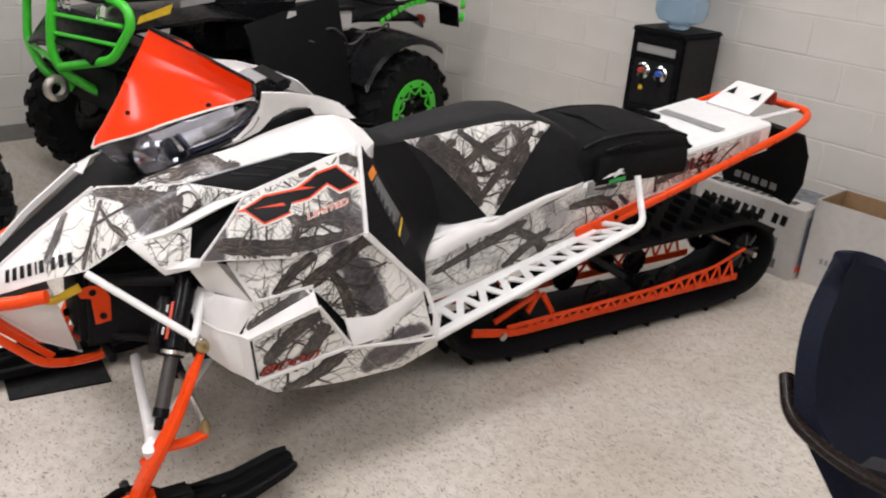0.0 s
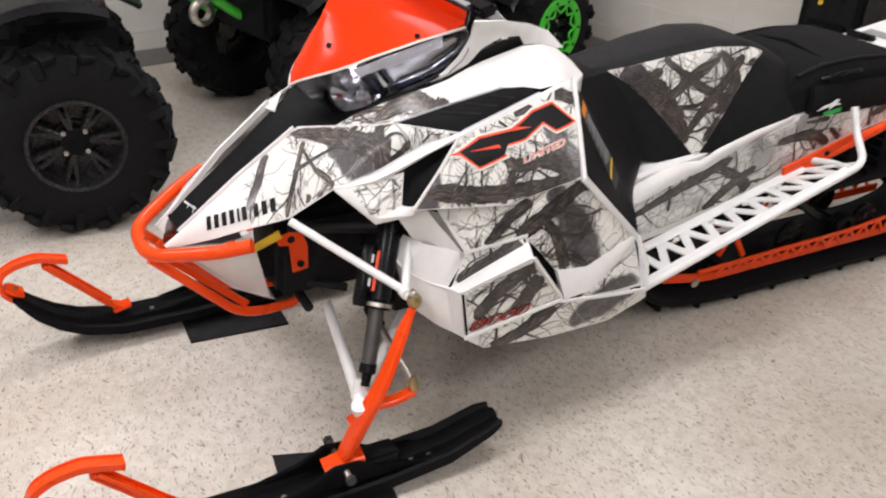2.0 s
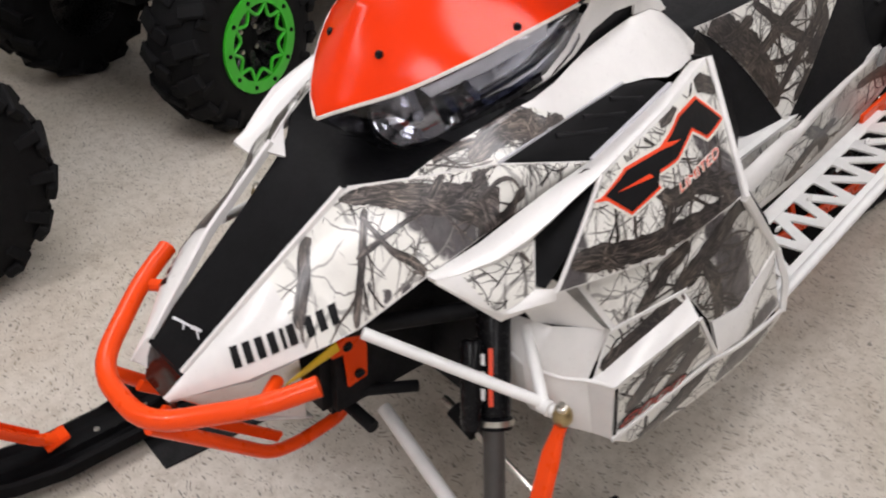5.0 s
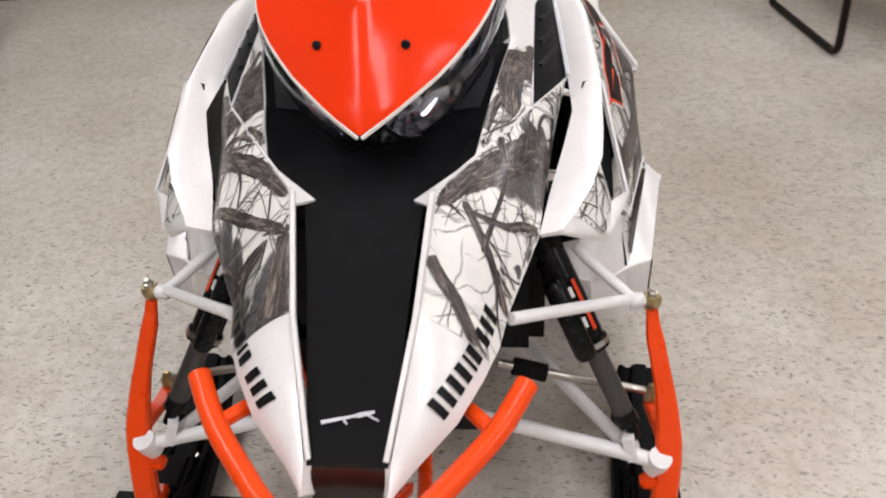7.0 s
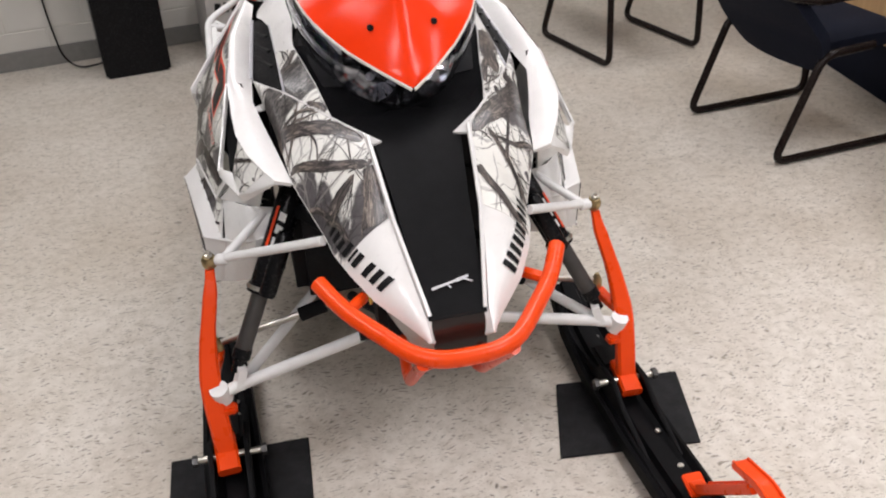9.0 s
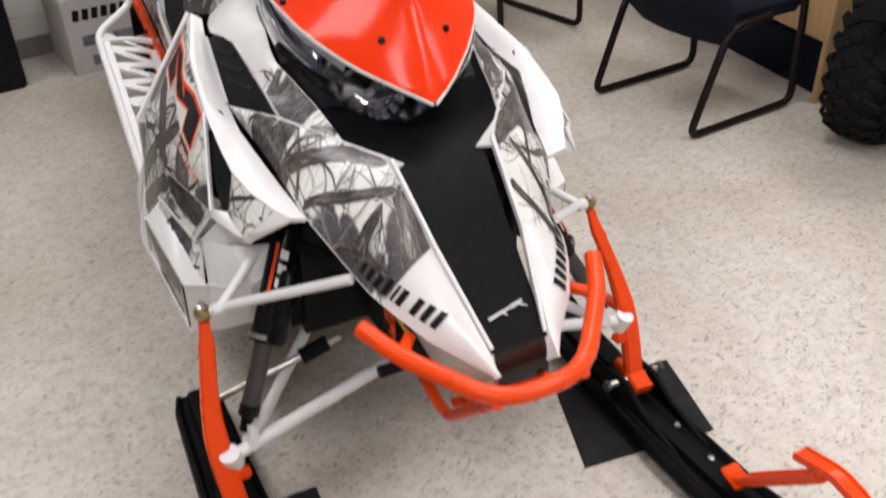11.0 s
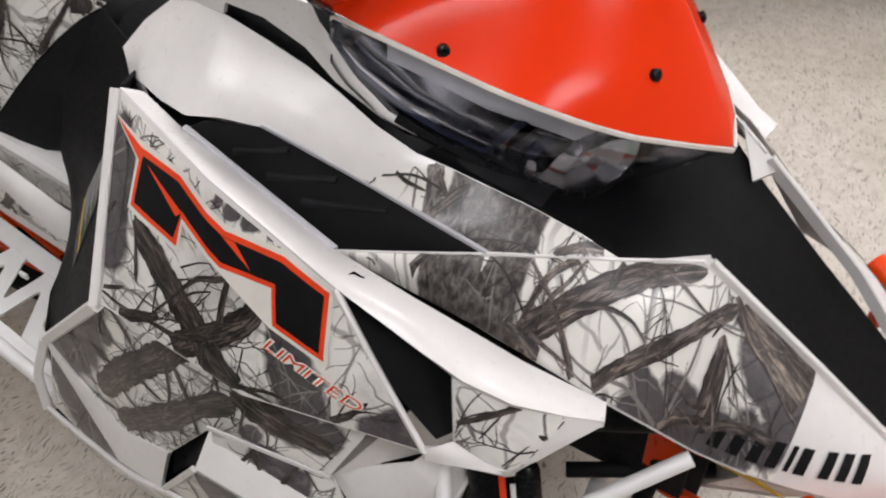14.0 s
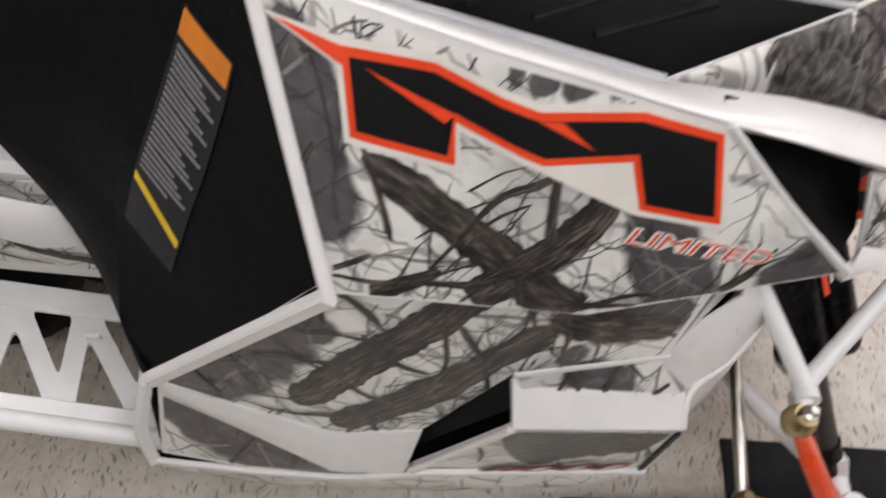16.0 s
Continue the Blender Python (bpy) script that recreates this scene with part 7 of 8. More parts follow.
def tyre(parent, c, axis, r, w, rim_r, ring=None, lugs=16, spokes=8, rim_mat=None, knob=1.0):
    """A knobby tyre with its wheel. axis points outwards."""
    c, d = Vector(c), Vector(axis).normalized()
    ty = part("tyre", lathe([(-w / 2, rim_r), (-w / 2 - .01, rim_r + .04), (-w / 2, r * .80), (-w * .42, r * .92), (-w * .25, r * .955), (w * .25, r * .955), (w * .42, r * .92), (w / 2, r * .80), (w / 2 + .01, rim_r + .04), (w / 2, rim_r)], c, d, 40), RUBBER, parent, "black knobby tyre")
    s = d.orthogonal().normalized()
    if abs(d.z) < .9:
        s = V(0, 0, 1)
    u = d.cross(s).normalized()
    bm = bmesh.new()
    for k in range(lugs):
        for row, (h, off, tilt, sz) in enumerate(((-.36, 0, 25, (.10, .055, .03)), (.36, .5, -25, (.10, .055, .03)), (-.12, .3, 20, (.075, .05, .026)), (.12, .8, -20, (.075, .05, .026)))):
            a = 2 * math.pi * (k + off) / lugs
            e = s * math.cos(a) + u * math.sin(a)
            tg = d.cross(e)
            m = Matrix(((d.x, tg.x, e.x, 0), (d.y, tg.y, e.y, 0), (d.z, tg.z, e.z, 0), (0, 0, 0, 1)))
            rr = r * (.945 if row < 2 else .96)
            block(None, (sz[0] * w / .25 * knob, sz[1] * knob, sz[2] * knob), Matrix.Translation(c + d * h * w + e * rr) @ m @ pose(0, 0, 0, 0, (18 if h > 0 else -18) if row < 2 else 0, tilt), .006, bm, 1)
        for h in (-.5, .5):
            a = 2 * math.pi * (k + .25 + h) / lugs
            e = s * math.cos(a) + u * math.sin(a)
            tg = d.cross(e)
            m = Matrix(((d.x, tg.x, e.x, 0), (d.y, tg.y, e.y, 0), (d.z, tg.z, e.z, 0), (0, 0, 0, 1)))
            block(None, (.016, .035, .07), Matrix.Translation(c + d * h * w * 1.0 + e * r * .84) @ m @ pose(0, 0, 0, 0, 0, 15), .005, bm, 1)
    part("tread", bm, RUBBER, ty)
    wh = part("wheel", lathe([(-w / 2, rim_r + .004), (-w * .40, rim_r - .012), (w * .10, rim_r - .022), (w * .10, rim_r * .45), (w * .16, rim_r * .42), (w * .16, 0)], c, d, 32), rim_mat or RIM_BLACK, parent, "black alloy wheel")
    part("rim_lip", lathe([(w * .46, rim_r + .006), (w * .53, rim_r + .004), (w * .53, rim_r - .010), (w * .44, rim_r - .016), (w * .10, rim_r - .022)], c, d, 36), rim_mat or RIM_BLACK, wh)
    for k in range(spokes):
        a = 2 * math.pi * (k + .25) / spokes
        e = s * math.cos(a) + u * math.sin(a)
        f = s * math.cos(a + .12) + u * math.sin(a + .12)
        g = s * math.cos(a - .12) + u * math.sin(a - .12)
        for q in (f, g):
            part("spoke", bar([c + d * w * .24 + e * rim_r * .22, c + d * w * .30 + q * rim_r * .95], .020, .030, 0, tuple(d)), rim_mat or RIM_BLACK, wh)
    part("hub", lathe([(w * .1, .065), (w * .30, .055), (w * .33, .03), (w * .33, 0)], c, d, 20), BLACK, wh)
    for k in range(4):
        a = 2 * math.pi * (k + .5) / 4
        e = s * math.cos(a) + u * math.sin(a)
        part("lug_nut", lathe([(0, .011), (.012, .010), (.016, 0)], c + d * w * .28 + e * .055, d, 6), STEEL, wh)
    if ring:
        part("green_ring", lathe([(w * .50, rim_r * 1.10), (w * .56, rim_r * 1.10), (w * .57, rim_r * 1.02), (w * .56, rim_r * .84), (w * .50, rim_r * .84)], c, d, 36), ring, wh, "green bead ring")
        for k in range(10):
            a = 2 * math.pi * k / 10
            pts = []
            for j in range(7):
                b = a + (j - 3) / 3 * math.pi / 10
                rad = rim_r * (.84 - .24 * (1 - ((j - 3) / 3) ** 2))
                pts.append(c + d * w * .53 + (s * math.cos(b) + u * math.sin(b)) * rad)
            part("ring_scallop", tube(pts, .007, 0, 6), ring, wh)
            a2 = a + math.pi / 10
            part("ring_bolt", lathe([(0, .009), (.006, .008), (.008, 0)], c + d * w * .565 + (s * math.cos(a2) + u * math.sin(a2)) * rim_r * .97, d, 6), BLACK, wh)
    return ty


def atv(name, label, origin, heading, base, trackw, accent, r=.335, high=0.0, spokes=8):
    """A quad bike. origin: the middle of the rear axle on the floor; heading: degrees of its nose from +x."""
    t = thing(name, label, "quad bike", "parked quad bikes", origin)
    m = Matrix.Translation(origin) @ Matrix.Rotation(radians(heading), 4, "Z")   # local x runs to the nose, y to its left

    def W(x, y, z):
        return m @ V(x, y, z)
    inv = m.inverted()
    made = []
    keep = set(bpy.data.objects)
    for x in (0, base):
        for sgn in (1, -1):
            ax = m.to_3x3() @ V(0, sgn, 0)
            tyre(t, W(x, sgn * trackw / 2, r), ax, r, .25, .175, GREEN if accent is GREEN else None, spokes=spokes)
    body = part("body", sheet([[W(x, y * w, z - .05 * abs(y) ** 3) for y in (-1, -.6, -.2, .2, .6, 1)] for x, z, w in ((-.32, .86, .36), (-.22, .92, .40), (.10, .90, .20), (.45, .86, .16), (base * .62, .95, .20), (base * .85, 1.00, .34), (base + .28, .96, .34), (base + .42, .82, .30))], V(0, 0, 1), .02), BLACK_GLOSS, t, "black plastic bodywork")
    for x0 in (0, base):
        for sgn in (1, -1):
            pts = []
            hi_, lo_a = ((125, 25) if x0 == 0 else (150, 55)) if not high else ((112, 58) if x0 == 0 else (125, 65))
            for k in range(9):
                a = radians(hi_ + (lo_a - hi_) * k / 8)
                pts.append((x0 + math.cos(a) * (r + .10), r + math.sin(a) * (r + .09) + high))
            part("fender", sheet([[W(x, sgn * (trackw / 2 - .22), z + .02), W(x, sgn * (trackw / 2 - .05), z + .015), W(x, sgn * (trackw / 2 + .10), z), W(x, sgn * (trackw / 2 + .12), z - .03)] for x, z in pts], V(0, 0, 1), .012), BLACK_GLOSS, t, "black plastic fender")
    part("engine", block(None, (base * .8, .34, .32), m @ pose(base / 2, 0, .50), .03), BLACK_DEEP, t, "black engine and frame")
    part("front_frame", block(None, (.40, .50, .25), m @ pose(base + .05, 0, .60), .03), BLACK_DEEP, t)
    part("rear_frame", block(None, (.36, .46, .25), m @ pose(-.05, 0, .60), .03), BLACK_DEEP, t)
    part("tank_cover", block(None, (base * .42, .36, .40), m @ pose(base * .56, 0, .86), .08), BLACK_GLOSS, t)
    for sgn in (1, -1):
        part("side_cover", sheet([[m @ V(x, sgn * (.30 + .06 * k), z) for k, z in enumerate((1.04 - .05 * abs(q), .82, .62, .42))] for q, x in enumerate((base * .26, base * .40, base * .55, base * .70))], m.to_3x3() @ V(0, sgn, .2), .02), BLACK, t)
        part("foot_board", block(None, (base * .46, .24, .03), m @ pose(base * .48, sgn * .36, .36), .008), BLACK, t)
    part("seat", sheet([[W(x, y * w, z - .10 * abs(y) ** 2.5) for y in (-1, -.6, -.2, .2, .6, 1)] for x, z, w in ((-.30, .98, .17), (-.10, 1.0, .18), (.20, .95, .16), (.50, .93, .13), (.72, .97, .11))], V(0, 0, 1), .05), VINYL, t, "black vinyl seat")
    part("handlebar", tube([W(base * .70, .38, 1.18), W(base * .78, .20, 1.16), W(base * .84, 0, 1.10), W(base * .78, -.20, 1.16), W(base * .70, -.38, 1.18)], .014, .05), BLACK, t)
    for x0, x1, z in ((-.34, .06, .96), (base - .05, base + .40, 1.06)):
        for k in range(5):
            y = -.32 + .16 * k
            part("rack_bar", tube([W(x0, y, z), W(x1, y, z)], .010, 0, 8), BLACK, t)
        part("rack_bar", tube([W(x0, -.36, z), W(x0, .36, z), W(x1, .36, z), W(x1, -.36, z), W(x0, -.36, z)], .012, .05, 8), BLACK, t)
    for x0 in (0, base):
        for sgn in (1, -1):
            part("suspension_arm", tube([W(x0, sgn * .15, .42), W(x0, sgn * (trackw / 2 - .12), r)], .018, 0, 8), BLACK, t)
            for k in range(7):
                a = W(x0, sgn * (.22 + .016 * k), .74 - .045 * k)
                part("coil", lathe([(-.006, .034), (.006, .034), (.006, .026), (-.006, .026)], a, m.to_3x3() @ V(0, sgn * .3, -.9), 12), GREEN if accent is GREEN else BLACK, t)
    # rear lamps, headlamps
    for sgn in (1, -1):
        part("tail_lamp", lathe([(0, 0), (0, .035), (.02, .032), (.025, 0)], W(-.20, sgn * .42, .93) if high else W(-.34, sgn * .30, .84), m.to_3x3() @ (V(-.5, sgn, .1) if high else V(-1, 0, 0)), 14), TAIL_RED if high else PRINT_DARKRED, t, "red round tail lamp")
    return t, W, m


# quad bike with green bumper, behind the snowmobile
rear_near, front_near = V(-2.25, 2.14, 0), V(-1.80, .69, 0)
fwd = (front_near - rear_near)
BASE = fwd.length
head = math.degrees(math.atan2(fwd.y, fwd.x))
left = V(-fwd.y, fwd.x, 0).normalized()
TRK = .94
green_atv, W, GM = atv("quad_bike", "black quad bike with green bumper and green wheel rings", rear_near - left * TRK / 2, head, BASE, TRK, GREEN, .35)
FX = BASE + .36
bump_g = part("brush_guard", tube([W(FX + .04, -.02, 1.10), W(FX + .06, -.04, .90), W(FX + .06, -.05, .76), W(FX + .03, -.02, .67), W(FX - .12, .02, .56), W(FX - .40, .06, .46)], .024, .06, 12), GREEN, green_atv, "green tube brush guard")
part("guard_loop", tube([W(FX + .05, -.02, 1.075), W(FX - .02, .40, 1.075), W(FX - .03, .50, 1.04), W(FX - .03, .52, .97), W(FX, .40, .80), W(FX + .05, .0, .70)], .022, .06, 12), GREEN, bump_g)
part("guard_loop", tube([W(FX + .05, -.04, 1.06), W(FX - .02, -.34, 1.06), W(FX - .02, -.42, .98), W(FX, -.42, .75), W(FX, -.26, .62), W(FX - .10, -.18, .54)], .022, .06, 12), GREEN, bump_g)
for z in (.86, .95):
    part("guard_bar", tube([W(FX + .05, -.03, z), W(FX - .02, .46, z + .01)], .010, 0, 8), GREEN, bump_g)
part("guard_bar", tube([W(FX, -.42, .75), W(FX + .06, -.05, .73)], .014, 0, 8), GREEN, bump_g)
for sgn in (1, -1):
    hl = part("headlight", lathe([(-.04, .03), (-.03, .09), (0, .11), (.01, .10), (-.01, .07), (-.03, 0)], W(FX - .10, sgn * .24, .93), GM.to_3x3() @ V(1, sgn * .25, 0), 20), CHROME, green_atv, "round chrome headlight")
    part("headlight_lens", lathe([(.006, .104), (.022, .06), (.028, 0)], W(FX - .10, sgn * .24, .93), GM.to_3x3() @ V(1, sgn * .25, 0), 20), LENS, hl)
part("winch_hook", lathe([(-.02, .05), (-.01, .065), (.01, .065), (.02, .05), (.02, .035), (-.02, .035)], W(FX + .08, 0, .60), GM.to_3x3() @ V(0, 1, 0), 16), STEEL, green_atv, "steel winch hook")
part("yellow_sticker", plate([W(FX - .36, .352, 1.03), W(FX - .18, .352, .98), W(FX - .16, .352, .945), W(FX - .34, .352, .985)], GM.to_3x3() @ V(0, 1, 0), .004), PRINT_YELLOW, green_atv)
part("name_bars", plate([W(FX - .60, .354, 1.06), W(FX - .40, .354, 1.04), W(FX - .40, .354, 1.01), W(FX - .60, .354, 1.03)], GM.to_3x3() @ V(0, 1, 0), .004), PRINT_GREY, green_atv)
tag = part("hang_tag", plate([W(.80, .32, .86), W(.77, .32, .95), W(.72, .32, .95), W(.70, .32, .86), W(.65, .32, .83), W(.67, .32, .79), W(.76, .32, .78)], GM.to_3x3() @ V(0, 1, 0), .002), CARD_WHITE, green_atv, "white paper hang tag")
part("tag_strip", plate([W(.715, .325, .79), W(.695, .325, .79), W(.695, .325, .74), W(.712, .325, .75)], GM.to_3x3() @ V(0, 1, 0), .002), CARD_WHITE, tag)
part("red_knob", lathe([(0, 0), (0, .02), (.02, .024), (.04, .015), (.04, 0)], W(.44, .31, .845), GM.to_3x3() @ V(0, 1, .3), 12), PRINT_RED, green_atv)
part("white_tank", block(None, (.16, .06, .12), GM @ pose(.335, .27, .87), .015), CARD_WHITE, green_atv)
part("tank_cap", block(None, (.18, .08, .02), GM @ pose(.335, .27, .94), .006), BLACK, green_atv)
for k in range(8):
    a_ = k / 7
    part("green_trim", block(None, (.040, .012, .030), GM @ pose(.13 - .36 * a_, .42, .875 + .10 * math.sin(a_ * 1.57), 0, 40 - 38 * a_, 0), .003), GREEN, green_atv)
part("mud_flap", sheet([[W(x, y, z) for y in (.28, .36, .44)] for x, z in ((-.25, .985), (-.40, .975), (-.55, .93), (-.58, .80))], GM.to_3x3() @ V(-.3, 0, 1), .012), BLACK_GLOSS, green_atv, "black plastic mud flap")
for z in (.945, .862):
    part("green_lamp", lathe([(0, 0), (0, .034), (.03, .030), (.036, 0)], W(-.585, .43, z), GM.to_3x3() @ V(-.6, .8, 0), 14), GREEN, green_atv)
for k in range(5):
    part("hose", tube([W(.95 - .18 * k, .30, .80 - .05 * (k % 2)), W(.85 - .18 * k, .37, .74 + .06 * (k % 3)), W(.72 - .18 * k, .36, .70 + .04 * k), W(.60 - .14 * k, .33, .66)], .007, .05, 6), SHOCK_GREY, green_atv)
part("frame_rail", tube([W(.95, .36, .42), W(.75, .38, .60), W(.35, .38, .62), W(.20, .36, .80)], .014, .05, 8), BLACK_GLOSS, green_atv)

# black quad bike, nearer the nose
black_atv, WB, BMX = atv("quad_bike", "all black quad bike with knobby tyres and alloy wheels", V(-1.34 - .47, -.550, 0), -92, 1.30, .94, BLACK, .365, .07, 7)

# quad bike past the desk: its front stands beside the desk end
wheel_only = thing("quad_bike", "black quad bike with deep knobby tyres beside the desk", "quad bike", "parked quad bikes", (3.05, .41, 0))
AX = V(-.34, .94, 0)
tyre(wheel_only, V(2.30, .65, .33), AX, .33, .21, .16, lugs=24, knob=.72)
tyre(wheel_only, V(2.30, .65, .33) - AX * .80, AX * -1, .33, .21, .16, lugs=24, knob=.72)
tyre(wheel_only, V(3.475, 1.075, .33), AX, .33, .21, .16, lugs=24, knob=.72)
tyre(wheel_only, V(3.475, 1.075, .33) - AX * .80, AX * -1, .33, .21, .16, lugs=24, knob=.72)
tm = frame_on((3.05, .41, 0), (.94, .34, 0), (0, 0, 1))
part("frame", block(None, (1.1, .4, .4), tm @ pose(0, 0, .55), .05), BLACK_DEEP, wheel_only)
part("body", block(None, (1.7, .5, .10), tm @ pose(0, 0, .88), .04), BLACK_GLOSS, wheel_only)
part("belly", block(None, (1.45, .56, .30), tm @ pose(-.02, .08, .33), .06), BLACK_DEEP, wheel_only)
for k in (.36, -.20):
    part("lower_arm", tube([tm @ V(-.62, .08 + (k - .08) * .5, .38), tm @ V(-.62, k + .04 * (1 if k > 0 else -1), .30)], .022, 0, 10), BLACK, wheel_only)
    part("front_fender", sheet([[tm @ V(x, k + j * .13, z - .02 * abs(j)) for j in (-1, -.5, 0, .5, 1)] for x, z in ((-1.02, .60), (-.98, .70), (-.85, .76), (-.62, .78), (-.38, .75), (-.28, .66))], V(0, 0, 1), .012), BLACK, wheel_only)
part("bumper_guard", tube([V(2.162, .625, .75), V(2.199, .547, .66), V(2.278, .492, .55), tm @ V(-.80, .08, .45)], .020, .05), BLACK_GLOSS, wheel_only)
part("bumper_tube", tube([tm @ V(-.90, -.30, .55), tm @ V(-.98, -.25, .75), tm @ V(-.98, .25, .75), tm @ V(-.90, .30, .55)], .02, .06), BLACK, wheel_only)


# visitor chairs: navy fabric on a black sled base
def chair(at, turn):
    """Chair whose back foot corner is the origin; x runs to its front, y across."""
    t = thing("visitor_chair", "navy fabric visitor chair on a black tube sled base", "chair", "visitor chairs", at, local=True)
    t.rotation_euler = (0, 0, radians(turn))
    w = .565
    for y in (0, w):
        fr = part("leg_frame", tube([(.36, y, .44), (.13, y, .43), (-.02, y, .0165), (.60, y, .0165), (.575, y, .40), (.54, y, .66), (.02, y + (-.04 if y == 0 else .04), .655), (-.12, y + (-.03 if y == 0 else .03), .69), (-.18, y + (.04 if y == 0 else -.04), .74)], .0165, .060, 12), CHAIR_METAL, t, "bent black tube leg")
        part("armrest", sheet([[V(x, y + k * .028, z) for k in (-1, -.5, .5, 1)] for x, z in ((.04, .668), (.10, .684), (.45, .684), (.56, .668))], V(0, 0, 1), .02), ARM_PAD, fr)
    part("cross_tube", tube([(.30, 0, .43), (.30, w, .43)], .012, 0), CHAIR_METAL, t)
    rows = []
    for x, z, hw in ((.14, .44, .23), (.18, .475, .25), (.35, .485, .26), (.55, .480, .26), (.61, .455, .24), (.615, .435, .23)):
        rows.append([V(x, w / 2 + k * hw, z - .012 * abs(k) ** 4) for k in (-1, -.8, -.4, 0, .4, .8, 1)])
    part("seat", sheet(rows, V(0, 0, 1), .055), NAVY, t, smooth=60)
    rows = []
    for k in range(21):
        f = k / 20
        z = .34 + .62 * f
        hw = .31 * math.sqrt(max(.03, 1 - max(0, (f - .45) / .55) ** 2.5)) * (1 - .30 * max(0, (.25 - f) / .25) ** 2)
        x = .13 - .36 * f if f < .25 else .04 - .575 * (f - .25) if f < .58 else -.15 - .24 * (f - .58)
        rows.append([V(x + .035 * abs(j) ** 2, w / 2 + j * hw, z) for j in (-1, -.8, -.5, -.2, .2, .5, .8, 1)])
    part("backrest", sheet(rows, V(-1, 0, .1), .045), NAVY, t, smooth=60)
    part("back_stay", bar([(.32, w / 2, .42), (.20, w / 2, .40), (.13, w / 2, .46)], .07, .02, .04), CHAIR_METAL, t)
    return t


chair((1.662, .952, 0), 7)
chair((1.335, 2.755, 0), -77)

# desk
desk = thing("desk", "maple laminate office desk with panel front", "desk", at=(2.4, 2, 0))
dm = frame_on((2.345, .975, 0), (.10, 1.0, 0), (0, 0, 1))
part("end_panel", block(None, (.03, .70, .735), dm @ pose(.015, -.36, .3675), .003), WOOD, desk)
part("front_panel", block(None, (2.0, .03, .48), dm @ pose(1.03, -.06, .49), .003), WOOD, desk)
# navy sheet added to imitate the shade in the space under the desk
part("under_desk_shade", block(None, (2.0, .02, .30), dm @ pose(1.03, -.085, .15), .003), NAVY, desk, "dark sheet added for the shade under the desk")
part("end_panel", block(None, (.03, .70, .735), dm @ pose(2.05, -.36, .3675), .003), WOOD, desk)
part("desktop", block(None, (2.12, .76, .03), dm @ pose(1.03, -.36, .75), .006), WOOD, desk)

# water cooler
cool = thing("water_cooler", "black water cooler with a blue bottle, against the wall", "water cooler", at=tuple(room(.18, -.2)))
cm = frame_on((-.855, 2.862, 0), (.985, .17, 0), (0, 0, 1))
CW, CD, CH = .33, .34, 1.03
part("cabinet", block(None, (CW, CD, CH), cm @ pose(0, CD / 2, CH / 2), .012), BLACK_GLOSS, cool)
part("top", block(None, (CW + .01, CD + .01, .03), cm @ pose(0, CD / 2, CH + .005), .01), BLACK, cool)
part("display_strip", block(None, (.24, .006, .045), cm @ pose(0, -.002, .945), .003), PRINT_GREY, cool)
part("tap_recess", block(None, (.25, .006, .26), cm @ pose(0, -.001, .76), .004), BLACK_DEEP, cool)
for x, mt in ((-.055, PRINT_DARKRED), (.055, plain("blue_tap", (.03, .08, .45), .3))):
    tp = part("tap", lathe([(0, 0), (0, .040), (.012, .044), (.02, .036), (.024, 0)], (cm @ V(x, -.004, .83)), cm.to_3x3() @ V(0, -1, 0), 20), CHROME, cool)
    part("tap_button", lathe([(0, .016), (.02, .014), (.024, 0)], (cm @ V(x, -.026, .835)), cm.to_3x3() @ V(0, -1, 0), 12), mt, tp)
    part("spout", rod(cm @ V(x, -.02, .82), cm @ V(x, -.035, .77), .012), BLACK, tp)
part("drip_tray", block(None, (.20, .05, .03), cm @ pose(0, -.02, .64), .006), BLACK, cool)
part("yellow_button", lathe([(0, .014), (.006, .013), (.008, 0)], cm @ V(-.06, -.002, .74), cm.to_3x3() @ V(0, -1, 0), 12), PRINT_YELLOW, cool)
part("bottle", lathe([(0, 0), (0, .05), (.03, .06), (.05, .12), (.09, .138), (.16, .138), (.17, .130), (.18, .138), (.30, .138), (.31, .130), (.32, .138), (.40, .13), (.42, .09), (.42, 0)], cm @ V(0, CD / 2, CH + .015), (0, 0, 1), 28), BOTTLE, cool, "blue plastic water bottle")
cord = thing("power_cord", "black power cord hanging from a wall outlet", "cable", at=tuple(room(.0, -.02)))
oc = room(-.06, -.02, .0)
part("cord", tube([oc + V(-.14, -.03, .42), oc + V(-.13, -.05, .25), oc + V(-.10, -.09, .06), oc + V(-.02, -.16, .008), oc + V(.12, -.17, .03), oc + V(.20, -.14, .09)], .005, .08, 8), BLACK, cord)
part("plug", block(oc + V(-.14, -.025, .45), (.03, .04, .06), None, .008), PRINT_YELLOW, cord)
part("outlet_plate", block(None, (.075, .008, .12), ROOM @ pose(-.20, -.022, .46), .003), CARD_WHITE, cord)

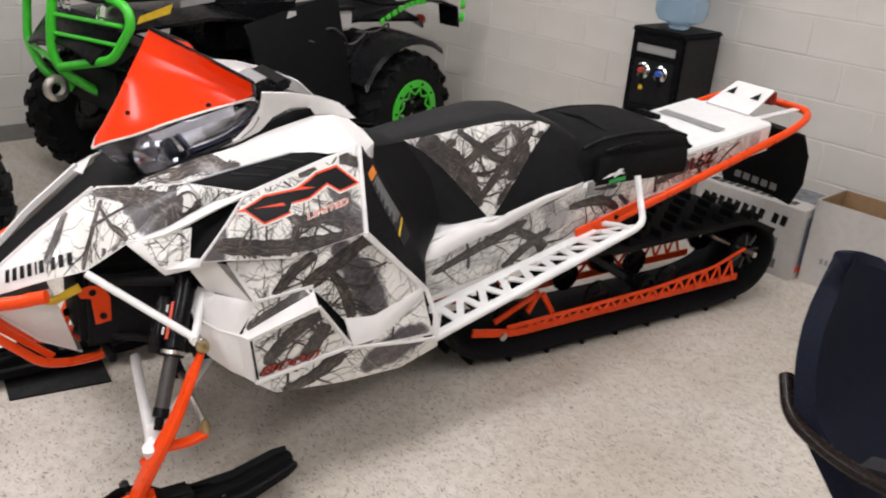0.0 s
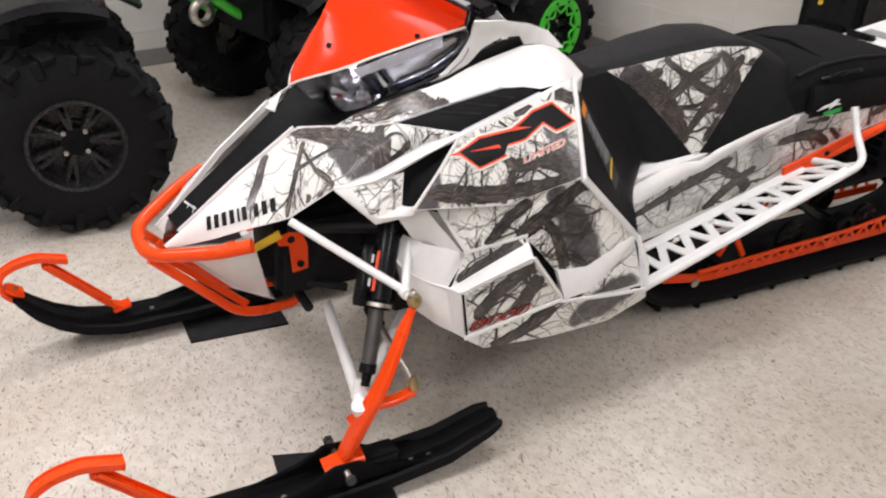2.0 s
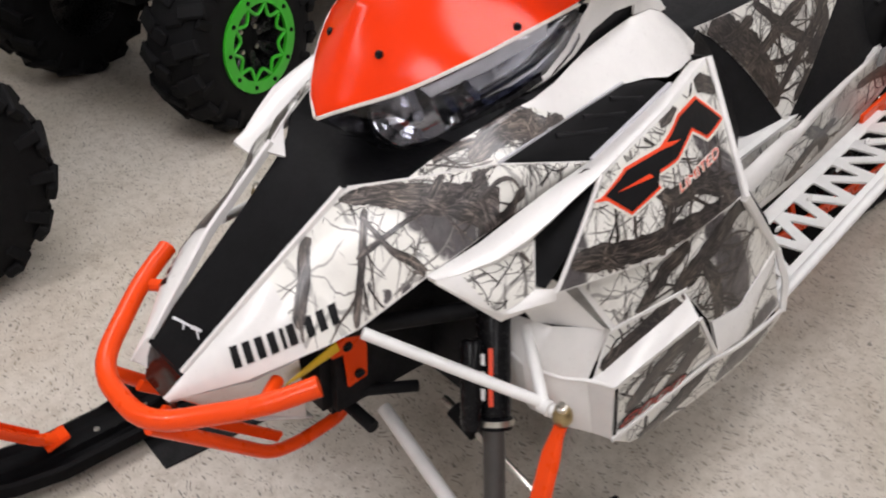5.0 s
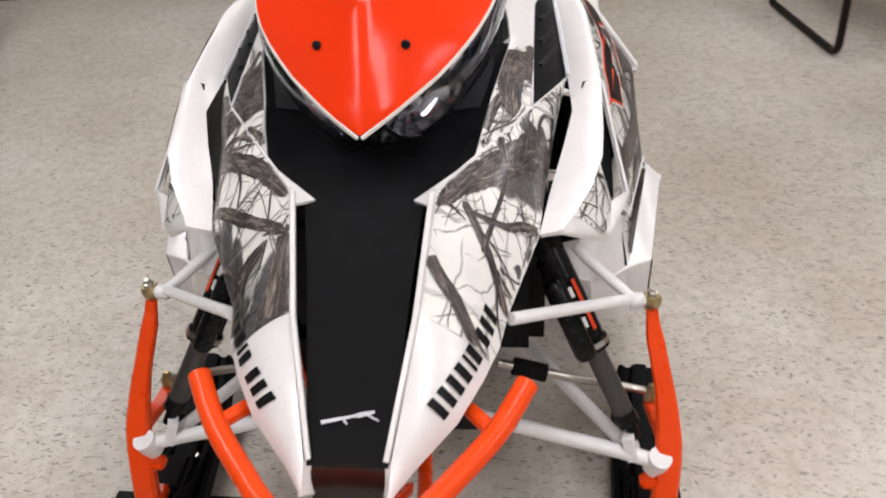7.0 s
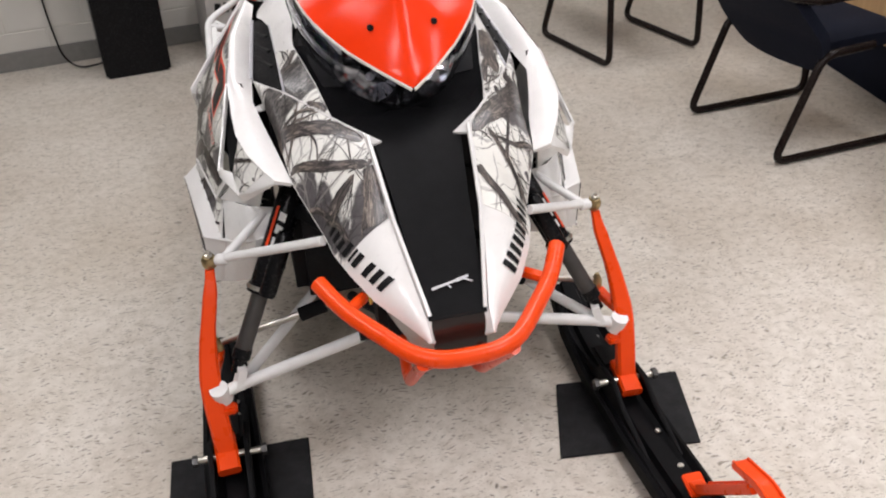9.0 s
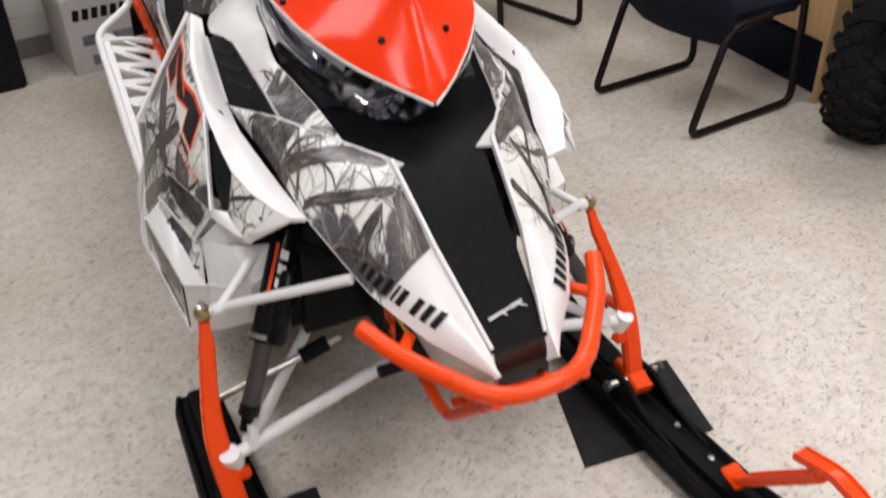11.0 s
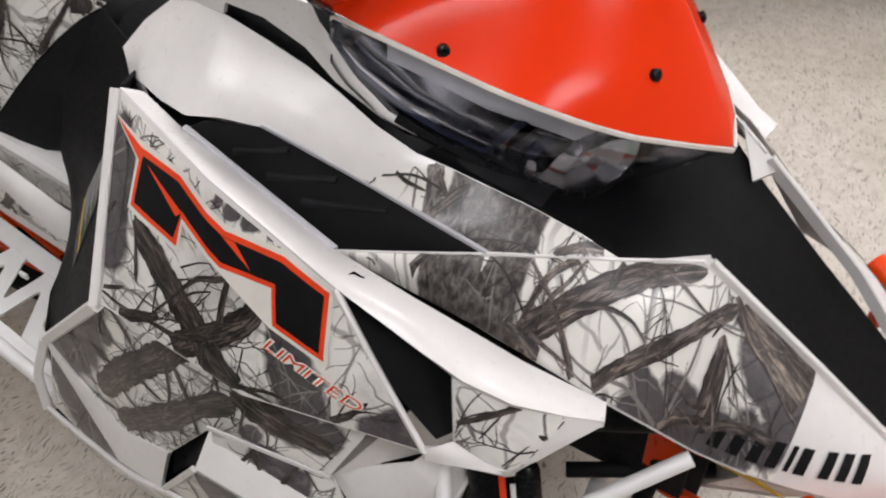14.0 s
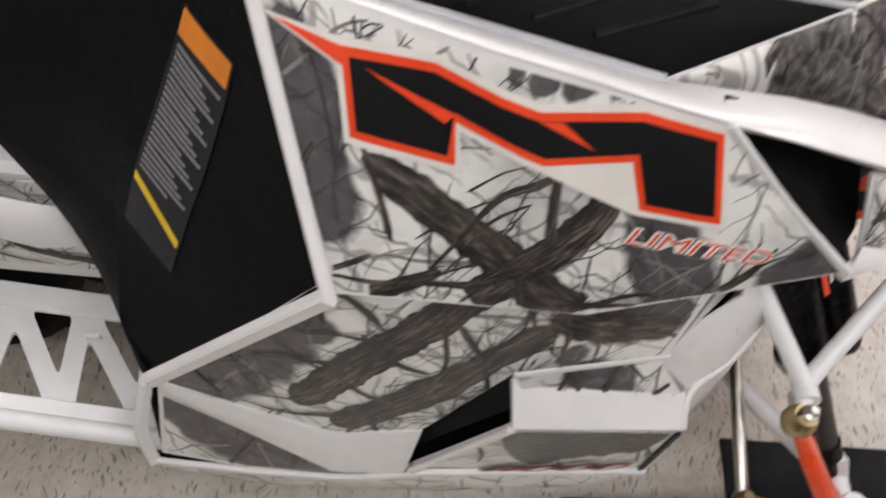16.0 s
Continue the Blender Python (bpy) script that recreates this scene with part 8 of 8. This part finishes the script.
# boxes at the wall
def carton(name, label, o, right, size, open_top, mat_, group="boxes"):
    t = thing(name, label, "box", group, o)
    m = frame_on(o, right, (0, 0, 1))
    w, d, h = size
    for c, sz in (((0, 0, h / 2), (w, .006, h)), ((0, d, h / 2), (w, .006, h)), ((-w / 2, d / 2, h / 2), (.006, d, h)), ((w / 2, d / 2, h / 2), (.006, d, h)), ((0, d / 2, .004), (w, d, .008))):
        part("side", block(None, sz, m @ pose(*c), .001), mat_, t)
    if open_top:
        part("flap", block(None, (.006, d, .12), m @ pose(w / 2 + .055, d / 2, h - .01, 0, 100, 0), .001), CARD_BROWN, t)
        for c, sz in (((0, d - .006, h - .13), (w - .016, .005, .25)), ((0, .006, h - .13), (w - .016, .005, .25)), ((-w / 2 + .006, d / 2, h - .13), (.005, d - .02, .25)), ((w / 2 - .006, d / 2, h - .13), (.005, d - .02, .25))):
            part("lining", block(None, sz, m @ pose(*c), .001), CARD_BROWN, t)
        part("inner", block(None, (w - .02, d - .02, .01), m @ pose(0, d / 2, h - .24), .001), CARD_BROWN, t)
    else:
        part("lid", block(None, (w, d, .006), m @ pose(0, d / 2, h), .001), mat_, t)
    return t, m


rt = V(.985, .17, 0)
bx, bm1 = carton("cardboard_box", "white and grey printed product box beside the wall", V(-.18, 2.975, 0), rt, (.58, .36, .36), False, CARD_WHITE)
for k in range(10):
    part("name_bar", block(None, (.030, .001, .052), bm1 @ pose(-.235 + .045 * k + (.03 if k > 7 else 0), -.0042, .285, 0, 10), 0), PRINT_BLACK, bx)
    part("name_bar", block(None, (.034, .06, .001), bm1 @ pose(-.235 + .045 * k + (.03 if k > 7 else 0), .07, .3645), 0), PRINT_BLACK, bx)
PHOTO_A, PHOTO_B = plain("grey_photo_print", (.16, .17, .19), .5, vary=.6, scale=14), plain("blue_red_photo_print", (.20, .24, .32), .5, vary=.7, scale=9)
for k, (x, z, w, h) in enumerate(((-.18, .16, .10, .05), (-.02, .15, .12, .06), (.14, .16, .10, .07), (-.16, .06, .08, .05), (.03, .05, .05, .05), (.17, .06, .07, .05))):
    part("picture", block(None, (w, .001, h), bm1 @ pose(x, -.0042, z), 0), PHOTO_A, bx)
part("picture", block(None, (.54, .20, .001), bm1 @ pose(0, .24, .3645), 0), PHOTO_A, bx)
part("picture", block(None, (.001, .30, .26), bm1 @ pose(.2945, .19, .19), 0), PHOTO_B, bx)
part("red_strip", block(None, (.001, .14, .03), bm1 @ pose(.2952, .10, .05), 0), PRINT_RED, bx)
bx2, bm2 = carton("cardboard_box", "open white cardboard box with brown inside", V(.34, 3.13, 0), rt, (.46, .30, .42), True, CARD_WHITE)
for k in range(12):
    if k != 8:
        part("name_bar", block(None, (.016, .001, .028), bm2 @ pose(-.14 + .0245 * k, -.0042, .13), 0), PRINT_GREY, bx2)
part("box_mark", plate([bm2 @ V(x, -.0045, z) for x, z in ((-.06, .16), (0, .20), (.06, .16))], bm2.to_3x3() @ V(0, -1, 0), .001), SILVER, bx2)

# block faces of the two walls in view, last
blocks_on(wall_back, LB, 0, 5.4, 13)
blocks_on(wall_west, LW, LW - 5.2, LW, 13)
